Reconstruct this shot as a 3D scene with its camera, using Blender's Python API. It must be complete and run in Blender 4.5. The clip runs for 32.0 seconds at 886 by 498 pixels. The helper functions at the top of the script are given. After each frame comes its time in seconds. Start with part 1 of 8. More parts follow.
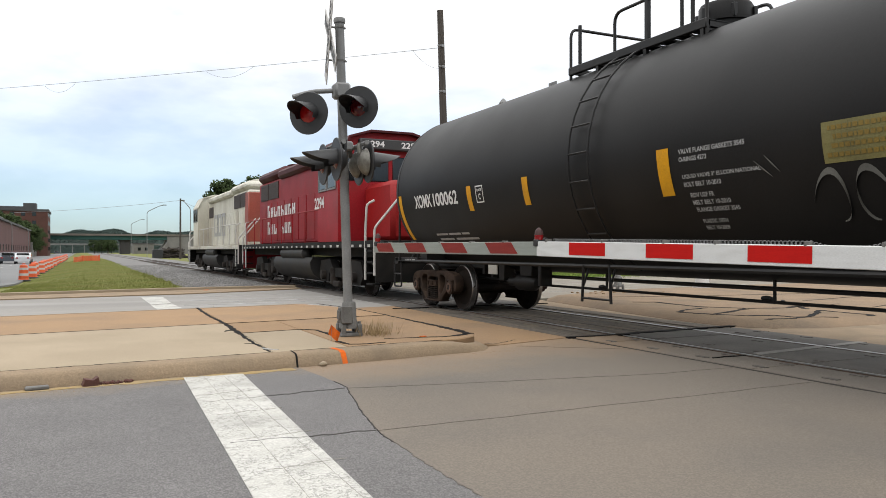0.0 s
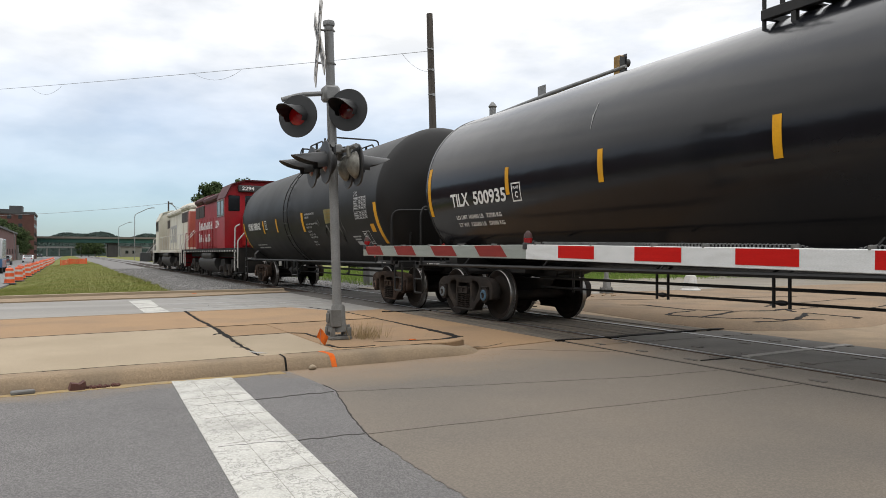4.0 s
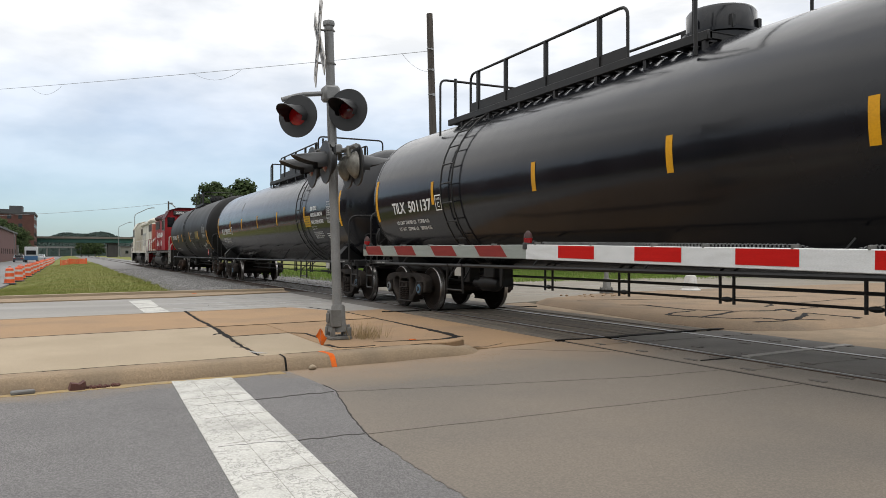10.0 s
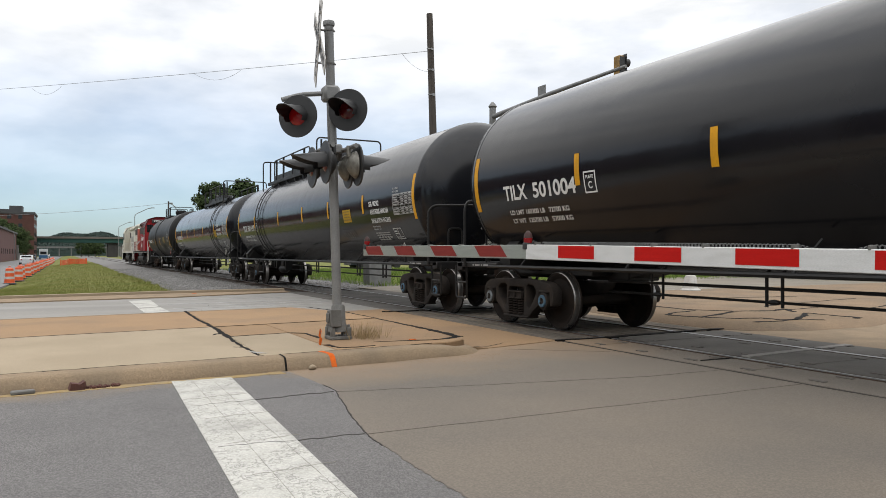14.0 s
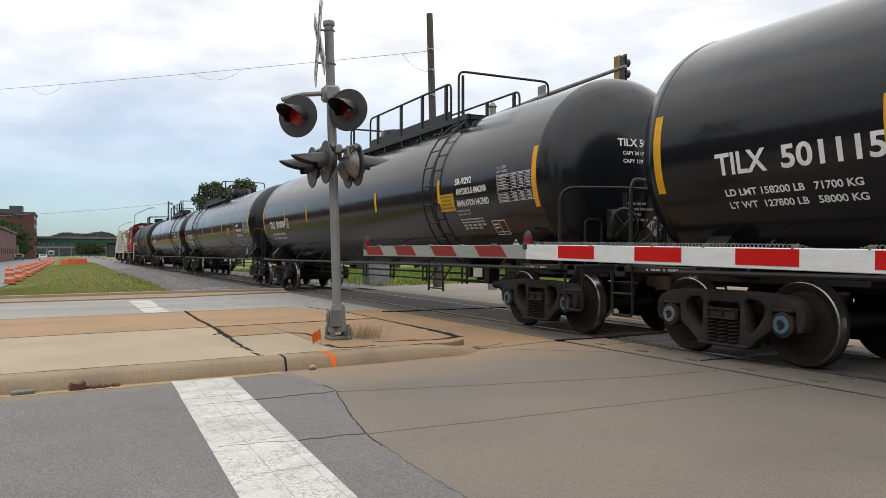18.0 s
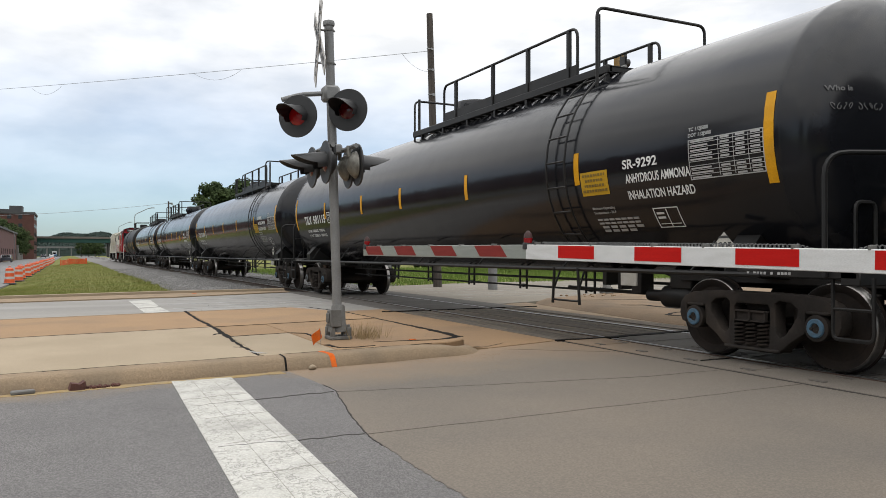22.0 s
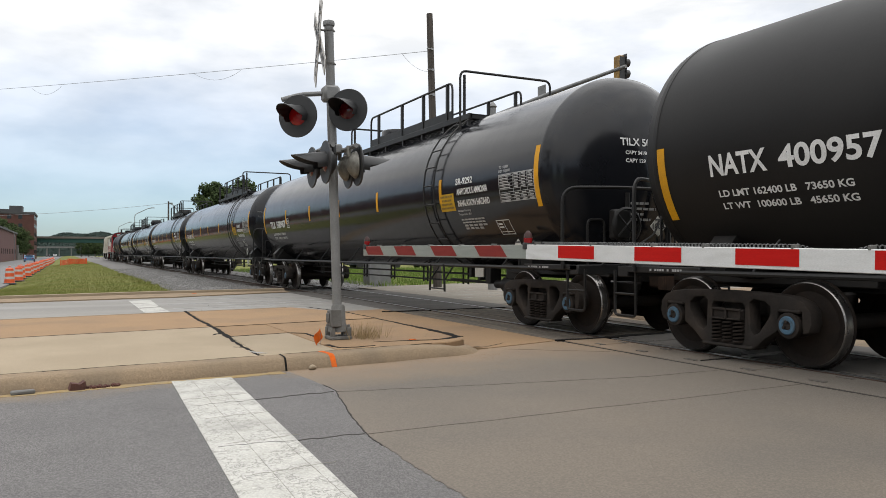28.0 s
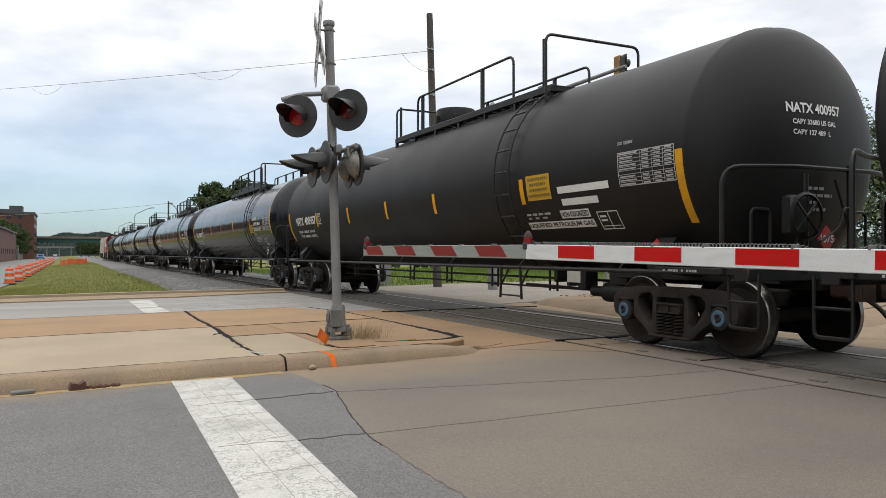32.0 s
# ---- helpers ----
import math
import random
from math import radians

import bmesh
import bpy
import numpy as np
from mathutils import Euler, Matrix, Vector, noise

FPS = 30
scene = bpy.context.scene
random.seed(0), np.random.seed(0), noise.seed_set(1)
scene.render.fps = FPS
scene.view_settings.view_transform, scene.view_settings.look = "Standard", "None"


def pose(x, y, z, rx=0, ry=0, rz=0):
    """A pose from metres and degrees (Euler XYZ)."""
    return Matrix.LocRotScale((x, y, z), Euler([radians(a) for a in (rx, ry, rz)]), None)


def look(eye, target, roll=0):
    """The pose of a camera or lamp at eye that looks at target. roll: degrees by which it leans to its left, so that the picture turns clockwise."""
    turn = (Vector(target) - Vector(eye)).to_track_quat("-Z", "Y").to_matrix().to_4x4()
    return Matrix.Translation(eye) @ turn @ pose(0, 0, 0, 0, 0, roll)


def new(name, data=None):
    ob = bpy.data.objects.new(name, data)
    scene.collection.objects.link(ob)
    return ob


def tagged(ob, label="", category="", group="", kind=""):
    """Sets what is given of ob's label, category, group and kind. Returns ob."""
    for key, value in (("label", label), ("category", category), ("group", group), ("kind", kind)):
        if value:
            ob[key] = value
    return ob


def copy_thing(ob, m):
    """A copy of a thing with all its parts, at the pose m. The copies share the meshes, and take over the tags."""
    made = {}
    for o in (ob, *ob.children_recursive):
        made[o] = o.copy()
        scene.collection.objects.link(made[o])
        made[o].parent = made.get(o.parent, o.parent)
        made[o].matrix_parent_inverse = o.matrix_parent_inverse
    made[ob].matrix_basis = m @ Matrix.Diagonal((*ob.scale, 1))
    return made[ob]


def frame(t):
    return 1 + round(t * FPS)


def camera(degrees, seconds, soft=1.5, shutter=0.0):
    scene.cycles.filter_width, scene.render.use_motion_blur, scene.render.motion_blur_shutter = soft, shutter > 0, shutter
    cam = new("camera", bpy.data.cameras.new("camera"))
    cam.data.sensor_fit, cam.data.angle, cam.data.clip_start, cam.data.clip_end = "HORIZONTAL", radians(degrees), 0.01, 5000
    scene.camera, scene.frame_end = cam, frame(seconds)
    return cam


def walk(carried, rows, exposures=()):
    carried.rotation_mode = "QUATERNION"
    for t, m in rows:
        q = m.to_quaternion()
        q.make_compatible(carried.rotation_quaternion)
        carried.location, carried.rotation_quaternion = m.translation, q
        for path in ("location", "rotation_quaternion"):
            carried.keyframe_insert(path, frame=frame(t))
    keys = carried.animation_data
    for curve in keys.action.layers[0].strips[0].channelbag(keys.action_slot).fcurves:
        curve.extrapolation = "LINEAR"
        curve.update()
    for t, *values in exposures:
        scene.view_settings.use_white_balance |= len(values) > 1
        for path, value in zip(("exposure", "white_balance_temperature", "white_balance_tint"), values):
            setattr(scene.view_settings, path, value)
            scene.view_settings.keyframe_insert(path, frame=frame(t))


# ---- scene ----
# ---- camera ----
cam = camera(61.05, 32.0, soft=0.7)


def heading(yaw, pitch):
    a, b = radians(yaw), radians(pitch)
    return look((0, 0, 1.23), (math.sin(a), math.cos(a), 1.23 + math.tan(b)))


YAW, PITCH = 26.6, 0.345
walk(cam, [(0.0, heading(YAW - 0.81, PITCH - 0.235)),
           (0.3, heading(YAW - 0.66, PITCH - 0.14)),
           (0.6, heading(YAW - 0.33, PITCH - 0.05)),
           (1.0, heading(YAW - 0.04, PITCH - 0.01)),
           (1.5, heading(YAW - 0.02, PITCH)),
           (2.0, heading(YAW, PITCH)),
           (32.0, heading(YAW, PITCH))],
     exposures=[(0.0, 0.2), (0.5, 0.12), (1.0, 0.0), (32.0, 0.0)])

# ---- world and sun ----
SUN_EL, SUN_AZ = 66, 205
world = bpy.data.worlds.new("overcast_sky")
scene.world = world
world.use_nodes = True
wn, wl = world.node_tree.nodes, world.node_tree.links
wn.clear()
w_out = wn.new("ShaderNodeOutputWorld")
w_bg = wn.new("ShaderNodeBackground")
w_sky = wn.new("ShaderNodeTexSky")
w_sky.sky_type, w_sky.sun_disc = "NISHITA", False
w_sky.sun_elevation, w_sky.sun_rotation = radians(SUN_EL), radians(SUN_AZ)
w_dim = wn.new("ShaderNodeMix")
w_dim.data_type, w_dim.blend_type = "RGBA", "MULTIPLY"
w_dim.inputs[0].default_value = 1.0
w_dim.inputs[7].default_value = (0.067, 0.087, 0.106, 1)
w_co = wn.new("ShaderNodeTexCoord")
w_map = wn.new("ShaderNodeMapping")
w_map.inputs["Scale"].default_value = (1.5, 1.5, 4.2)
w_map.inputs["Rotation"].default_value = (0, 0, 0.6)
w_n1 = wn.new("ShaderNodeTexNoise")
w_n1.inputs["Scale"].default_value, w_n1.inputs["Detail"].default_value = 2.2, 9
w_n1.inputs["Roughness"].default_value = 0.55
w_ramp = wn.new("ShaderNodeValToRGB")
w_ramp.color_ramp.elements[0].position, w_ramp.color_ramp.elements[0].color = 0.30, (0.72, 0.72, 0.72, 1)
w_ramp.color_ramp.elements[1].position, w_ramp.color_ramp.elements[1].color = 0.56, (1, 1, 1, 1)
w_n2 = wn.new("ShaderNodeTexNoise")
w_n2.inputs["Scale"].default_value, w_n2.inputs["Detail"].default_value = 5.5, 6
w_shade = wn.new("ShaderNodeValToRGB")
w_shade.color_ramp.elements[0].position, w_shade.color_ramp.elements[0].color = 0.34, (0.78, 0.785, 0.785, 1)
w_shade.color_ramp.elements[1].position, w_shade.color_ramp.elements[1].color = 0.62, (1.01, 1.0, 0.985, 1)
w_mix = wn.new("ShaderNodeMix")
w_mix.data_type = "RGBA"
wl.new(w_co.outputs["Generated"], w_map.inputs["Vector"])
wl.new(w_map.outputs["Vector"], w_n1.inputs["Vector"])
wl.new(w_map.outputs["Vector"], w_n2.inputs["Vector"])
wl.new(w_n1.outputs["Fac"], w_ramp.inputs["Fac"])
wl.new(w_n2.outputs["Fac"], w_shade.inputs["Fac"])
wl.new(w_sky.outputs["Color"], w_dim.inputs[6])
wl.new(w_dim.outputs[2], w_mix.inputs[6])
wl.new(w_shade.outputs["Color"], w_mix.inputs[7])
w_sep = wn.new("ShaderNodeSeparateXYZ")
wl.new(w_co.outputs["Generated"], w_sep.inputs["Vector"])
w_low = wn.new("ShaderNodeMapRange")
w_low.inputs["From Min"].default_value, w_low.inputs["From Max"].default_value = 0.04, 0.30
w_low.inputs["To Min"].default_value, w_low.inputs["To Max"].default_value = 0.15, 1.0
wl.new(w_sep.outputs["Z"], w_low.inputs["Value"])
w_cover = wn.new("ShaderNodeMath")
w_cover.operation = "MULTIPLY"
wl.new(w_ramp.outputs["Color"], w_cover.inputs[0])
wl.new(w_low.outputs["Result"], w_cover.inputs[1])
wl.new(w_cover.outputs["Value"], w_mix.inputs[0])
# an overcast sky is brighter overhead than at the horizon
w_up = wn.new("ShaderNodeMapRange")
w_up.inputs["From Min"].default_value, w_up.inputs["From Max"].default_value = 0.32, 0.95
w_up.inputs["To Min"].default_value, w_up.inputs["To Max"].default_value = 1.0, 2.1
wl.new(w_sep.outputs["Z"], w_up.inputs["Value"])
w_grad = wn.new("ShaderNodeVectorMath")
w_grad.operation = "SCALE"
wl.new(w_mix.outputs[2], w_grad.inputs[0])
wl.new(w_up.outputs["Result"], w_grad.inputs["Scale"])
wl.new(w_grad.outputs["Vector"], w_bg.inputs["Color"])
w_bg.inputs["Strength"].default_value = 1.27
wl.new(w_bg.outputs["Background"], w_out.inputs["Surface"])

sun = new("sun", bpy.data.lights.new("sun", "SUN"))
sun.data.energy, sun.data.angle, sun.data.color = 0.6, radians(100), (1.0, 0.95, 0.87)
el, az = radians(SUN_EL), radians(SUN_AZ)
sun.matrix_world = look((math.sin(az) * math.cos(el) * 50, math.cos(az) * math.cos(el) * 50, math.sin(el) * 50), (0, 0, 0))


# ---- materials ----
ALBEDO = 0.655                   # one scale for all base colours, set with the sky


def surface(name, c1, c2, scale=4.0, rough=0.8, metal=0.0, bump=0.0, fine=60.0, stain=None, stain_scale=0.6,
            stain_amount=0.5, spec=0.5, vary=0.0, speck=None, speck_scale=90.0, stretch=None, sheen=0.0, speck_amount=0.5):
    """Two-scale procedural surface in object space: c1..c2 by noise, stains, fine grain, relief, specks, piece-to-piece variation."""
    c1, c2 = tuple(ALBEDO * c for c in c1), tuple(ALBEDO * c for c in c2)
    stain = tuple(ALBEDO * c for c in stain) if stain else None
    m = bpy.data.materials.new(name)
    m.use_nodes = True
    n, l = m.node_tree.nodes, m.node_tree.links
    bs = n["Principled BSDF"]
    co = n.new("ShaderNodeTexCoord")
    vec = co.outputs["Object"]
    if stretch:
        mp = n.new("ShaderNodeMapping")
        mp.inputs["Scale"].default_value = stretch
        l.new(vec, mp.inputs["Vector"])
        vec = mp.outputs["Vector"]

    def noise_tex(sc, detail=6):
        t = n.new("ShaderNodeTexNoise")
        t.inputs["Scale"].default_value, t.inputs["Detail"].default_value = sc, detail
        l.new(vec, t.inputs["Vector"])
        return t.outputs["Fac"]

    def ramp(fac, a, b, ca=(0, 0, 0, 1), cb=(1, 1, 1, 1)):
        r = n.new("ShaderNodeValToRGB")
        r.color_ramp.elements[0].position, r.color_ramp.elements[0].color = a, ca
        r.color_ramp.elements[1].position, r.color_ramp.elements[1].color = b, cb
        l.new(fac, r.inputs["Fac"])
        return r.outputs["Color"]

    def mix(fac, a, b, kind="MIX"):
        x = n.new("ShaderNodeMix")
        x.data_type, x.blend_type = "RGBA", kind
        for sock, val in ((x.inputs[0], fac), (x.inputs[6], a), (x.inputs[7], b)):
            if isinstance(val, (int, float)):
                sock.default_value = val
            elif isinstance(val, tuple):
                sock.default_value = (*val[:3], 1)
            else:
                l.new(val, sock)
        return x.outputs[2]

    big, small = noise_tex(scale), noise_tex(fine, 3)
    col = mix(ramp(big, 0.3, 0.7), c1, c2)
    col = mix(0.45, col, ramp(small, 0.25, 0.75, (0.62, 0.62, 0.62, 1), (1.22, 1.22, 1.22, 1)), "MULTIPLY")
    if stain:
        col = mix(mix(stain_amount, (0, 0, 0), ramp(noise_tex(stain_scale, 8), 0.48, 0.68)), col, stain)
    if speck:
        v = n.new("ShaderNodeTexVoronoi")
        v.inputs["Scale"].default_value = speck_scale
        l.new(vec, v.inputs["Vector"])
        col = mix(speck_amount, col, mix(ramp(v.outputs["Color"], 0.35, 0.75), speck, (1.45, 1.45, 1.45)), "MULTIPLY")
    if vary:
        oi = n.new("ShaderNodeObjectInfo")
        col = mix(1.0, col, ramp(oi.outputs["Random"], 0.0, 1.0, (1 - vary,) * 3 + (1,), (1 + vary,) * 3 + (1,)), "MULTIPLY")
    l.new(col, bs.inputs["Base Color"])
    rr = n.new("ShaderNodeMapRange")
    rr.inputs["To Min"].default_value, rr.inputs["To Max"].default_value = max(0.03, rough - 0.1), min(1, rough + 0.1)
    l.new(big, rr.inputs["Value"])
    l.new(rr.outputs["Result"], bs.inputs["Roughness"])
    bs.inputs["Metallic"].default_value = metal
    bs.inputs["Specular IOR Level"].default_value = spec
    if sheen:
        bs.inputs["Coat Weight"].default_value, bs.inputs["Coat Roughness"].default_value = sheen, 0.12
    if bump:
        b = n.new("ShaderNodeBump")
        b.inputs["Strength"].default_value, b.inputs["Distance"].default_value = bump, 0.01
        l.new(small, b.inputs["Height"])
        l.new(b.outputs["Normal"], bs.inputs["Normal"])
    return m


def glowing(name, colour, power):
    m = surface(name, colour, tuple(c * 0.8 for c in colour), 20, 0.25)
    bs = m.node_tree.nodes["Principled BSDF"]
    bs.inputs["Emission Color"].default_value, bs.inputs["Emission Strength"].default_value = (*colour, 1), power
    return m


M = {}
M["asphalt"] = surface("asphalt", (0.226, 0.216, 0.212), (0.272, 0.260, 0.254), 0.7, 0.9, 0, 0.8, 130, (0.185, 0.177, 0.173), 0.9, 0.4, 0.2, speck=(0.34, 0.34, 0.34), speck_scale=150, speck_amount=0.46)
M["crack"] = surface("crack_dirt", (0.165, 0.155, 0.15), (0.21, 0.20, 0.192), 20, 0.95, spec=0.1)
M["asphalt_far"] = surface("asphalt_far", (0.20, 0.20, 0.20), (0.25, 0.25, 0.245), 0.3, 0.9, 0, 0.2, 30)
M["road_concrete"] = surface("road_concrete", (0.250, 0.210, 0.168), (0.210, 0.183, 0.153), 0.35, 0.85, 0, 0.35, 70, (0.17, 0.152, 0.132), 0.5, 0.6, 0.3, speck=(0.55, 0.55, 0.55), speck_scale=100, speck_amount=0.22)
M["concrete_tan"] = surface("concrete_tan", (0.43, 0.275, 0.15), (0.375, 0.25, 0.15), 0.8, 0.9, 0, 0.3, 80, (0.29, 0.20, 0.13), 0.7, 0.75, 0.2, vary=0.06, speck=(0.6, 0.6, 0.6), speck_scale=110, speck_amount=0.14)
M["concrete_pale"] = surface("concrete_pale", (0.50, 0.405, 0.285), (0.44, 0.355, 0.25), 0.9, 0.9, 0, 0.3, 90, (0.39, 0.315, 0.215), 1.2, 0.6, 0.2, vary=0.05, speck=(0.6, 0.6, 0.6), speck_scale=110, speck_amount=0.12)
M["concrete_dusty"] = surface("concrete_dusty", (0.35, 0.245, 0.155), (0.29, 0.21, 0.14), 0.8, 0.9, 0, 0.3, 60, (0.21, 0.165, 0.12), 0.9, 0.7, 0.2, speck=(0.55, 0.55, 0.55), speck_scale=60, speck_amount=0.2)
M["curb"] = surface("curb_concrete", (0.40, 0.295, 0.19), (0.335, 0.252, 0.17), 1.3, 0.9, 0, 0.5, 50, (0.245, 0.192, 0.135), 1.8, 0.6, 0.2, speck=(0.55, 0.55, 0.55), speck_scale=120, speck_amount=0.16)
M["far_road"] = surface("far_road", (0.36, 0.34, 0.31), (0.30, 0.285, 0.265), 0.5, 0.9, 0, 0.2, 40, (0.42, 0.41, 0.39), 0.8, 0.5, 0.3, stretch=(0.25, 1, 1))
M["panel"] = surface("crossing_panel", (0.185, 0.168, 0.150), (0.145, 0.134, 0.122), 1.2, 0.85, 0, 0.4, 60, (0.095, 0.088, 0.08), 1.6, 0.6, 0.25, vary=0.08)
M["timber"] = surface("crossing_timber", (0.20, 0.172, 0.142), (0.12, 0.105, 0.09), 3, 0.9, 0, 0.7, 30, (0.30, 0.235, 0.165), 2.0, 0.6, 0.2, vary=0.15, stretch=(9, 0.6, 1))
M["tar"] = surface("tar", (0.010, 0.009, 0.0085), (0.020, 0.018, 0.016), 6, 0.9, 0, 0.5, 60, spec=0.12)
M["paint_seam"] = surface("paint_seam", (0.42, 0.40, 0.34), (0.30, 0.29, 0.25), 30, 0.95, spec=0.1)
M["joint"] = surface("joint_dirt", (0.135, 0.113, 0.09), (0.19, 0.16, 0.13), 6, 0.95)
M["edge_dirt"] = surface("edge_dirt", (0.055, 0.050, 0.046), (0.10, 0.09, 0.08), 20, 0.95, spec=0.1)
M["pocket"] = surface("pocket_dirt", (0.125, 0.110, 0.095), (0.165, 0.145, 0.125), 6, 0.95)
M["far_road_tan"] = surface("far_road_tan", (0.30, 0.262, 0.205), (0.25, 0.22, 0.18), 0.6, 0.9, 0, 0.2, 40, (0.34, 0.315, 0.27), 1.0, 0.5, 0.3, stretch=(0.25, 1, 1))
M["paint_white"] = surface("road_paint", (0.74, 0.725, 0.675), (0.66, 0.645, 0.59), 2.2, 0.85, 0, 0.5, 70, (0.40, 0.39, 0.36), 1.6, 0.7, 0.2, speck=(0.6, 0.6, 0.6), speck_scale=120, speck_amount=0.16)
M["paint_worn"] = surface("road_paint_worn", (0.56, 0.555, 0.53), (0.40, 0.39, 0.37), 5, 0.85, 0, 0.4, 70, (0.28, 0.27, 0.25), 3, 0.7)
M["paint_yellow"] = surface("curb_paint_yellow", (0.46, 0.32, 0.13), (0.40, 0.30, 0.17), 6, 0.9, 0, 0.4, 60, (0.35, 0.29, 0.21), 4, 0.8, 0.2)
M["spray_orange"] = surface("spray_orange", (0.88, 0.17, 0.02), (0.78, 0.15, 0.025), 14, 0.85, 0, 0, 60, (0.60, 0.24, 0.09), 14, 0.4, 0.1)
M["grass_ground"] = surface("grass_ground", (0.185, 0.205, 0.052), (0.235, 0.240, 0.075), 0.35, 0.95, 0, 0.5, 25, (0.26, 0.225, 0.10), 0.5, 0.35, 0.1)
M["grass"] = surface("grass_blades", (0.195, 0.225, 0.052), (0.275, 0.280, 0.085), 0.35, 0.85, 0, 0, 3, (0.31, 0.265, 0.12), 0.3, 0.5, 0.1)
M["grass_rough"] = surface("rough_grass", (0.15, 0.255, 0.045), (0.22, 0.31, 0.07), 0.5, 0.85, 0, 0, 8, (0.24, 0.25, 0.10), 0.5, 0.35, 0.1)
M["weeds"] = surface("dry_weeds", (0.50, 0.36, 0.20), (0.36, 0.27, 0.14), 3, 0.9, spec=0.1)
M["ballast"] = surface("ballast", (0.17, 0.165, 0.16), (0.24, 0.23, 0.22), 1.5, 0.9, 0, 1.0, 14, (0.16, 0.14, 0.12), 0.6, 0.6)
M["stone"] = surface("ballast_stone", (0.15, 0.147, 0.143), (0.30, 0.29, 0.275), 2.5, 0.9, 0, 0.4, 20)
M["rust"] = surface("rail_rust", (0.105, 0.06, 0.038), (0.07, 0.045, 0.033), 5, 0.85, 0, 0.5, 40)
M["rail_steel"] = surface("rail_steel", (0.42, 0.41, 0.40), (0.30, 0.295, 0.29), 8, 0.4, 0.8, 0, 40)
M["tie"] = surface("tie_wood", (0.085, 0.065, 0.05), (0.055, 0.045, 0.038), 3, 0.9, 0, 0.6, 30)
M["gloss_black"] = surface("tank_gloss_black", (0.0102, 0.0112, 0.0146), (0.0142, 0.0152, 0.0186), 0.9, 0.16, 0, 0.5, 2.2, (0.025, 0.0252, 0.0275), 0.7, 0.3, 0.31)
M["matt_black"] = surface("tank_matt_black", (0.0120, 0.0115, 0.0113), (0.0165, 0.0158, 0.0155), 0.8, 0.50, 0, 0.05, 40, (0.026, 0.0245, 0.023), 0.6, 0.4, 0.19)
M["black_steel"] = surface("black_steel", (0.0095, 0.0095, 0.0098), (0.016, 0.0155, 0.015), 5, 0.5, 0, 0.05, 40, (0.034, 0.029, 0.025), 2.0, 0.4, 0.3)
M["truck_steel"] = surface("truck_cast_steel", (0.030, 0.026, 0.0235), (0.050, 0.042, 0.037), 4, 0.8, 0, 0.3, 50, (0.085, 0.066, 0.052), 3.5, 0.55, 0.15)
M["truck_rust"] = surface("truck_rusty_steel", (0.062, 0.036, 0.024), (0.03, 0.021, 0.016), 3, 0.85, 0, 0.4, 50, (0.13, 0.085, 0.055), 4, 0.5, 0.2)
M["spring"] = surface("spring_steel", (0.040, 0.030, 0.024), (0.024, 0.019, 0.016), 8, 0.8, 0, 0.2, 60, spec=0.15)
M["wheel"] = surface("wheel_steel", (0.019, 0.0155, 0.0138), (0.034, 0.026, 0.021), 4, 0.8, 0.0, 0.2, 40, (0.060, 0.040, 0.028), 3, 0.4, 0.15)
M["tread"] = surface("wheel_tread", (0.46, 0.44, 0.42), (0.26, 0.245, 0.23), 6, 0.3, 0.95)
M["cap_blue"] = surface("bearing_cap_blue", (0.075, 0.165, 0.26), (0.10, 0.19, 0.27), 8, 0.6, 0, 0, 40, (0.10, 0.11, 0.115), 14, 0.7, 0.2)
M["cap_grey"] = surface("bearing_cap_grey", (0.24, 0.27, 0.29), (0.16, 0.18, 0.19), 8, 0.5, 0, 0, 40, (0.08, 0.07, 0.07), 9, 0.5)
M["cap_rust"] = surface("bearing_cap_rust", (0.16, 0.075, 0.045), (0.10, 0.06, 0.04), 8, 0.8)
M["yellow_mark"] = surface("reflective_yellow", (0.95, 0.46, 0.012), (0.82, 0.39, 0.012), 3, 0.5, 0, 0, 60, (0.6, 0.32, 0.04), 3, 0.4, 0.2)
M["placard_yellow"] = surface("placard_yellow", (0.74, 0.44, 0.025), (0.64, 0.37, 0.025), 3, 0.6, spec=0.2)
M["placard_dirty"] = surface("placard_dirty_yellow", (0.27, 0.235, 0.07), (0.19, 0.17, 0.06), 3, 0.6)
M["letter_white"] = surface("stencil_white", (0.98, 0.98, 0.96), (0.86, 0.86, 0.84), 5, 0.55)
M["table_white"] = surface("table_white", (0.56, 0.56, 0.55), (0.44, 0.44, 0.43), 8, 0.6)
M["letter_grey"] = surface("stencil_grey", (0.55, 0.55, 0.54), (0.42, 0.42, 0.41), 8, 0.6)
M["letter_black"] = surface("print_black", (0.03, 0.03, 0.03), (0.05, 0.05, 0.05), 5, 0.6)
M["print_brown"] = surface("print_brown", (0.30, 0.195, 0.025), (0.24, 0.155, 0.022), 5, 0.6)
M["graffiti"] = surface("graffiti_grey", (0.13, 0.125, 0.105), (0.07, 0.066, 0.056), 3, 0.7)
M["chalk"] = surface("chalk", (0.22, 0.22, 0.22), (0.14, 0.14, 0.14), 8, 0.8)
M["placard_white"] = surface("placard_white", (0.66, 0.64, 0.58), (0.58, 0.56, 0.50), 5, 0.6)
M["placard_red"] = surface("placard_red", (0.55, 0.03, 0.025), (0.48, 0.03, 0.025), 5, 0.5)
M["cp_red"] = surface("loco_red", (0.41, 0.014, 0.022), (0.33, 0.012, 0.018), 0.7, 0.5, 0, 0, 30, (0.20, 0.026, 0.022), 0.9, 0.5, 0.2)
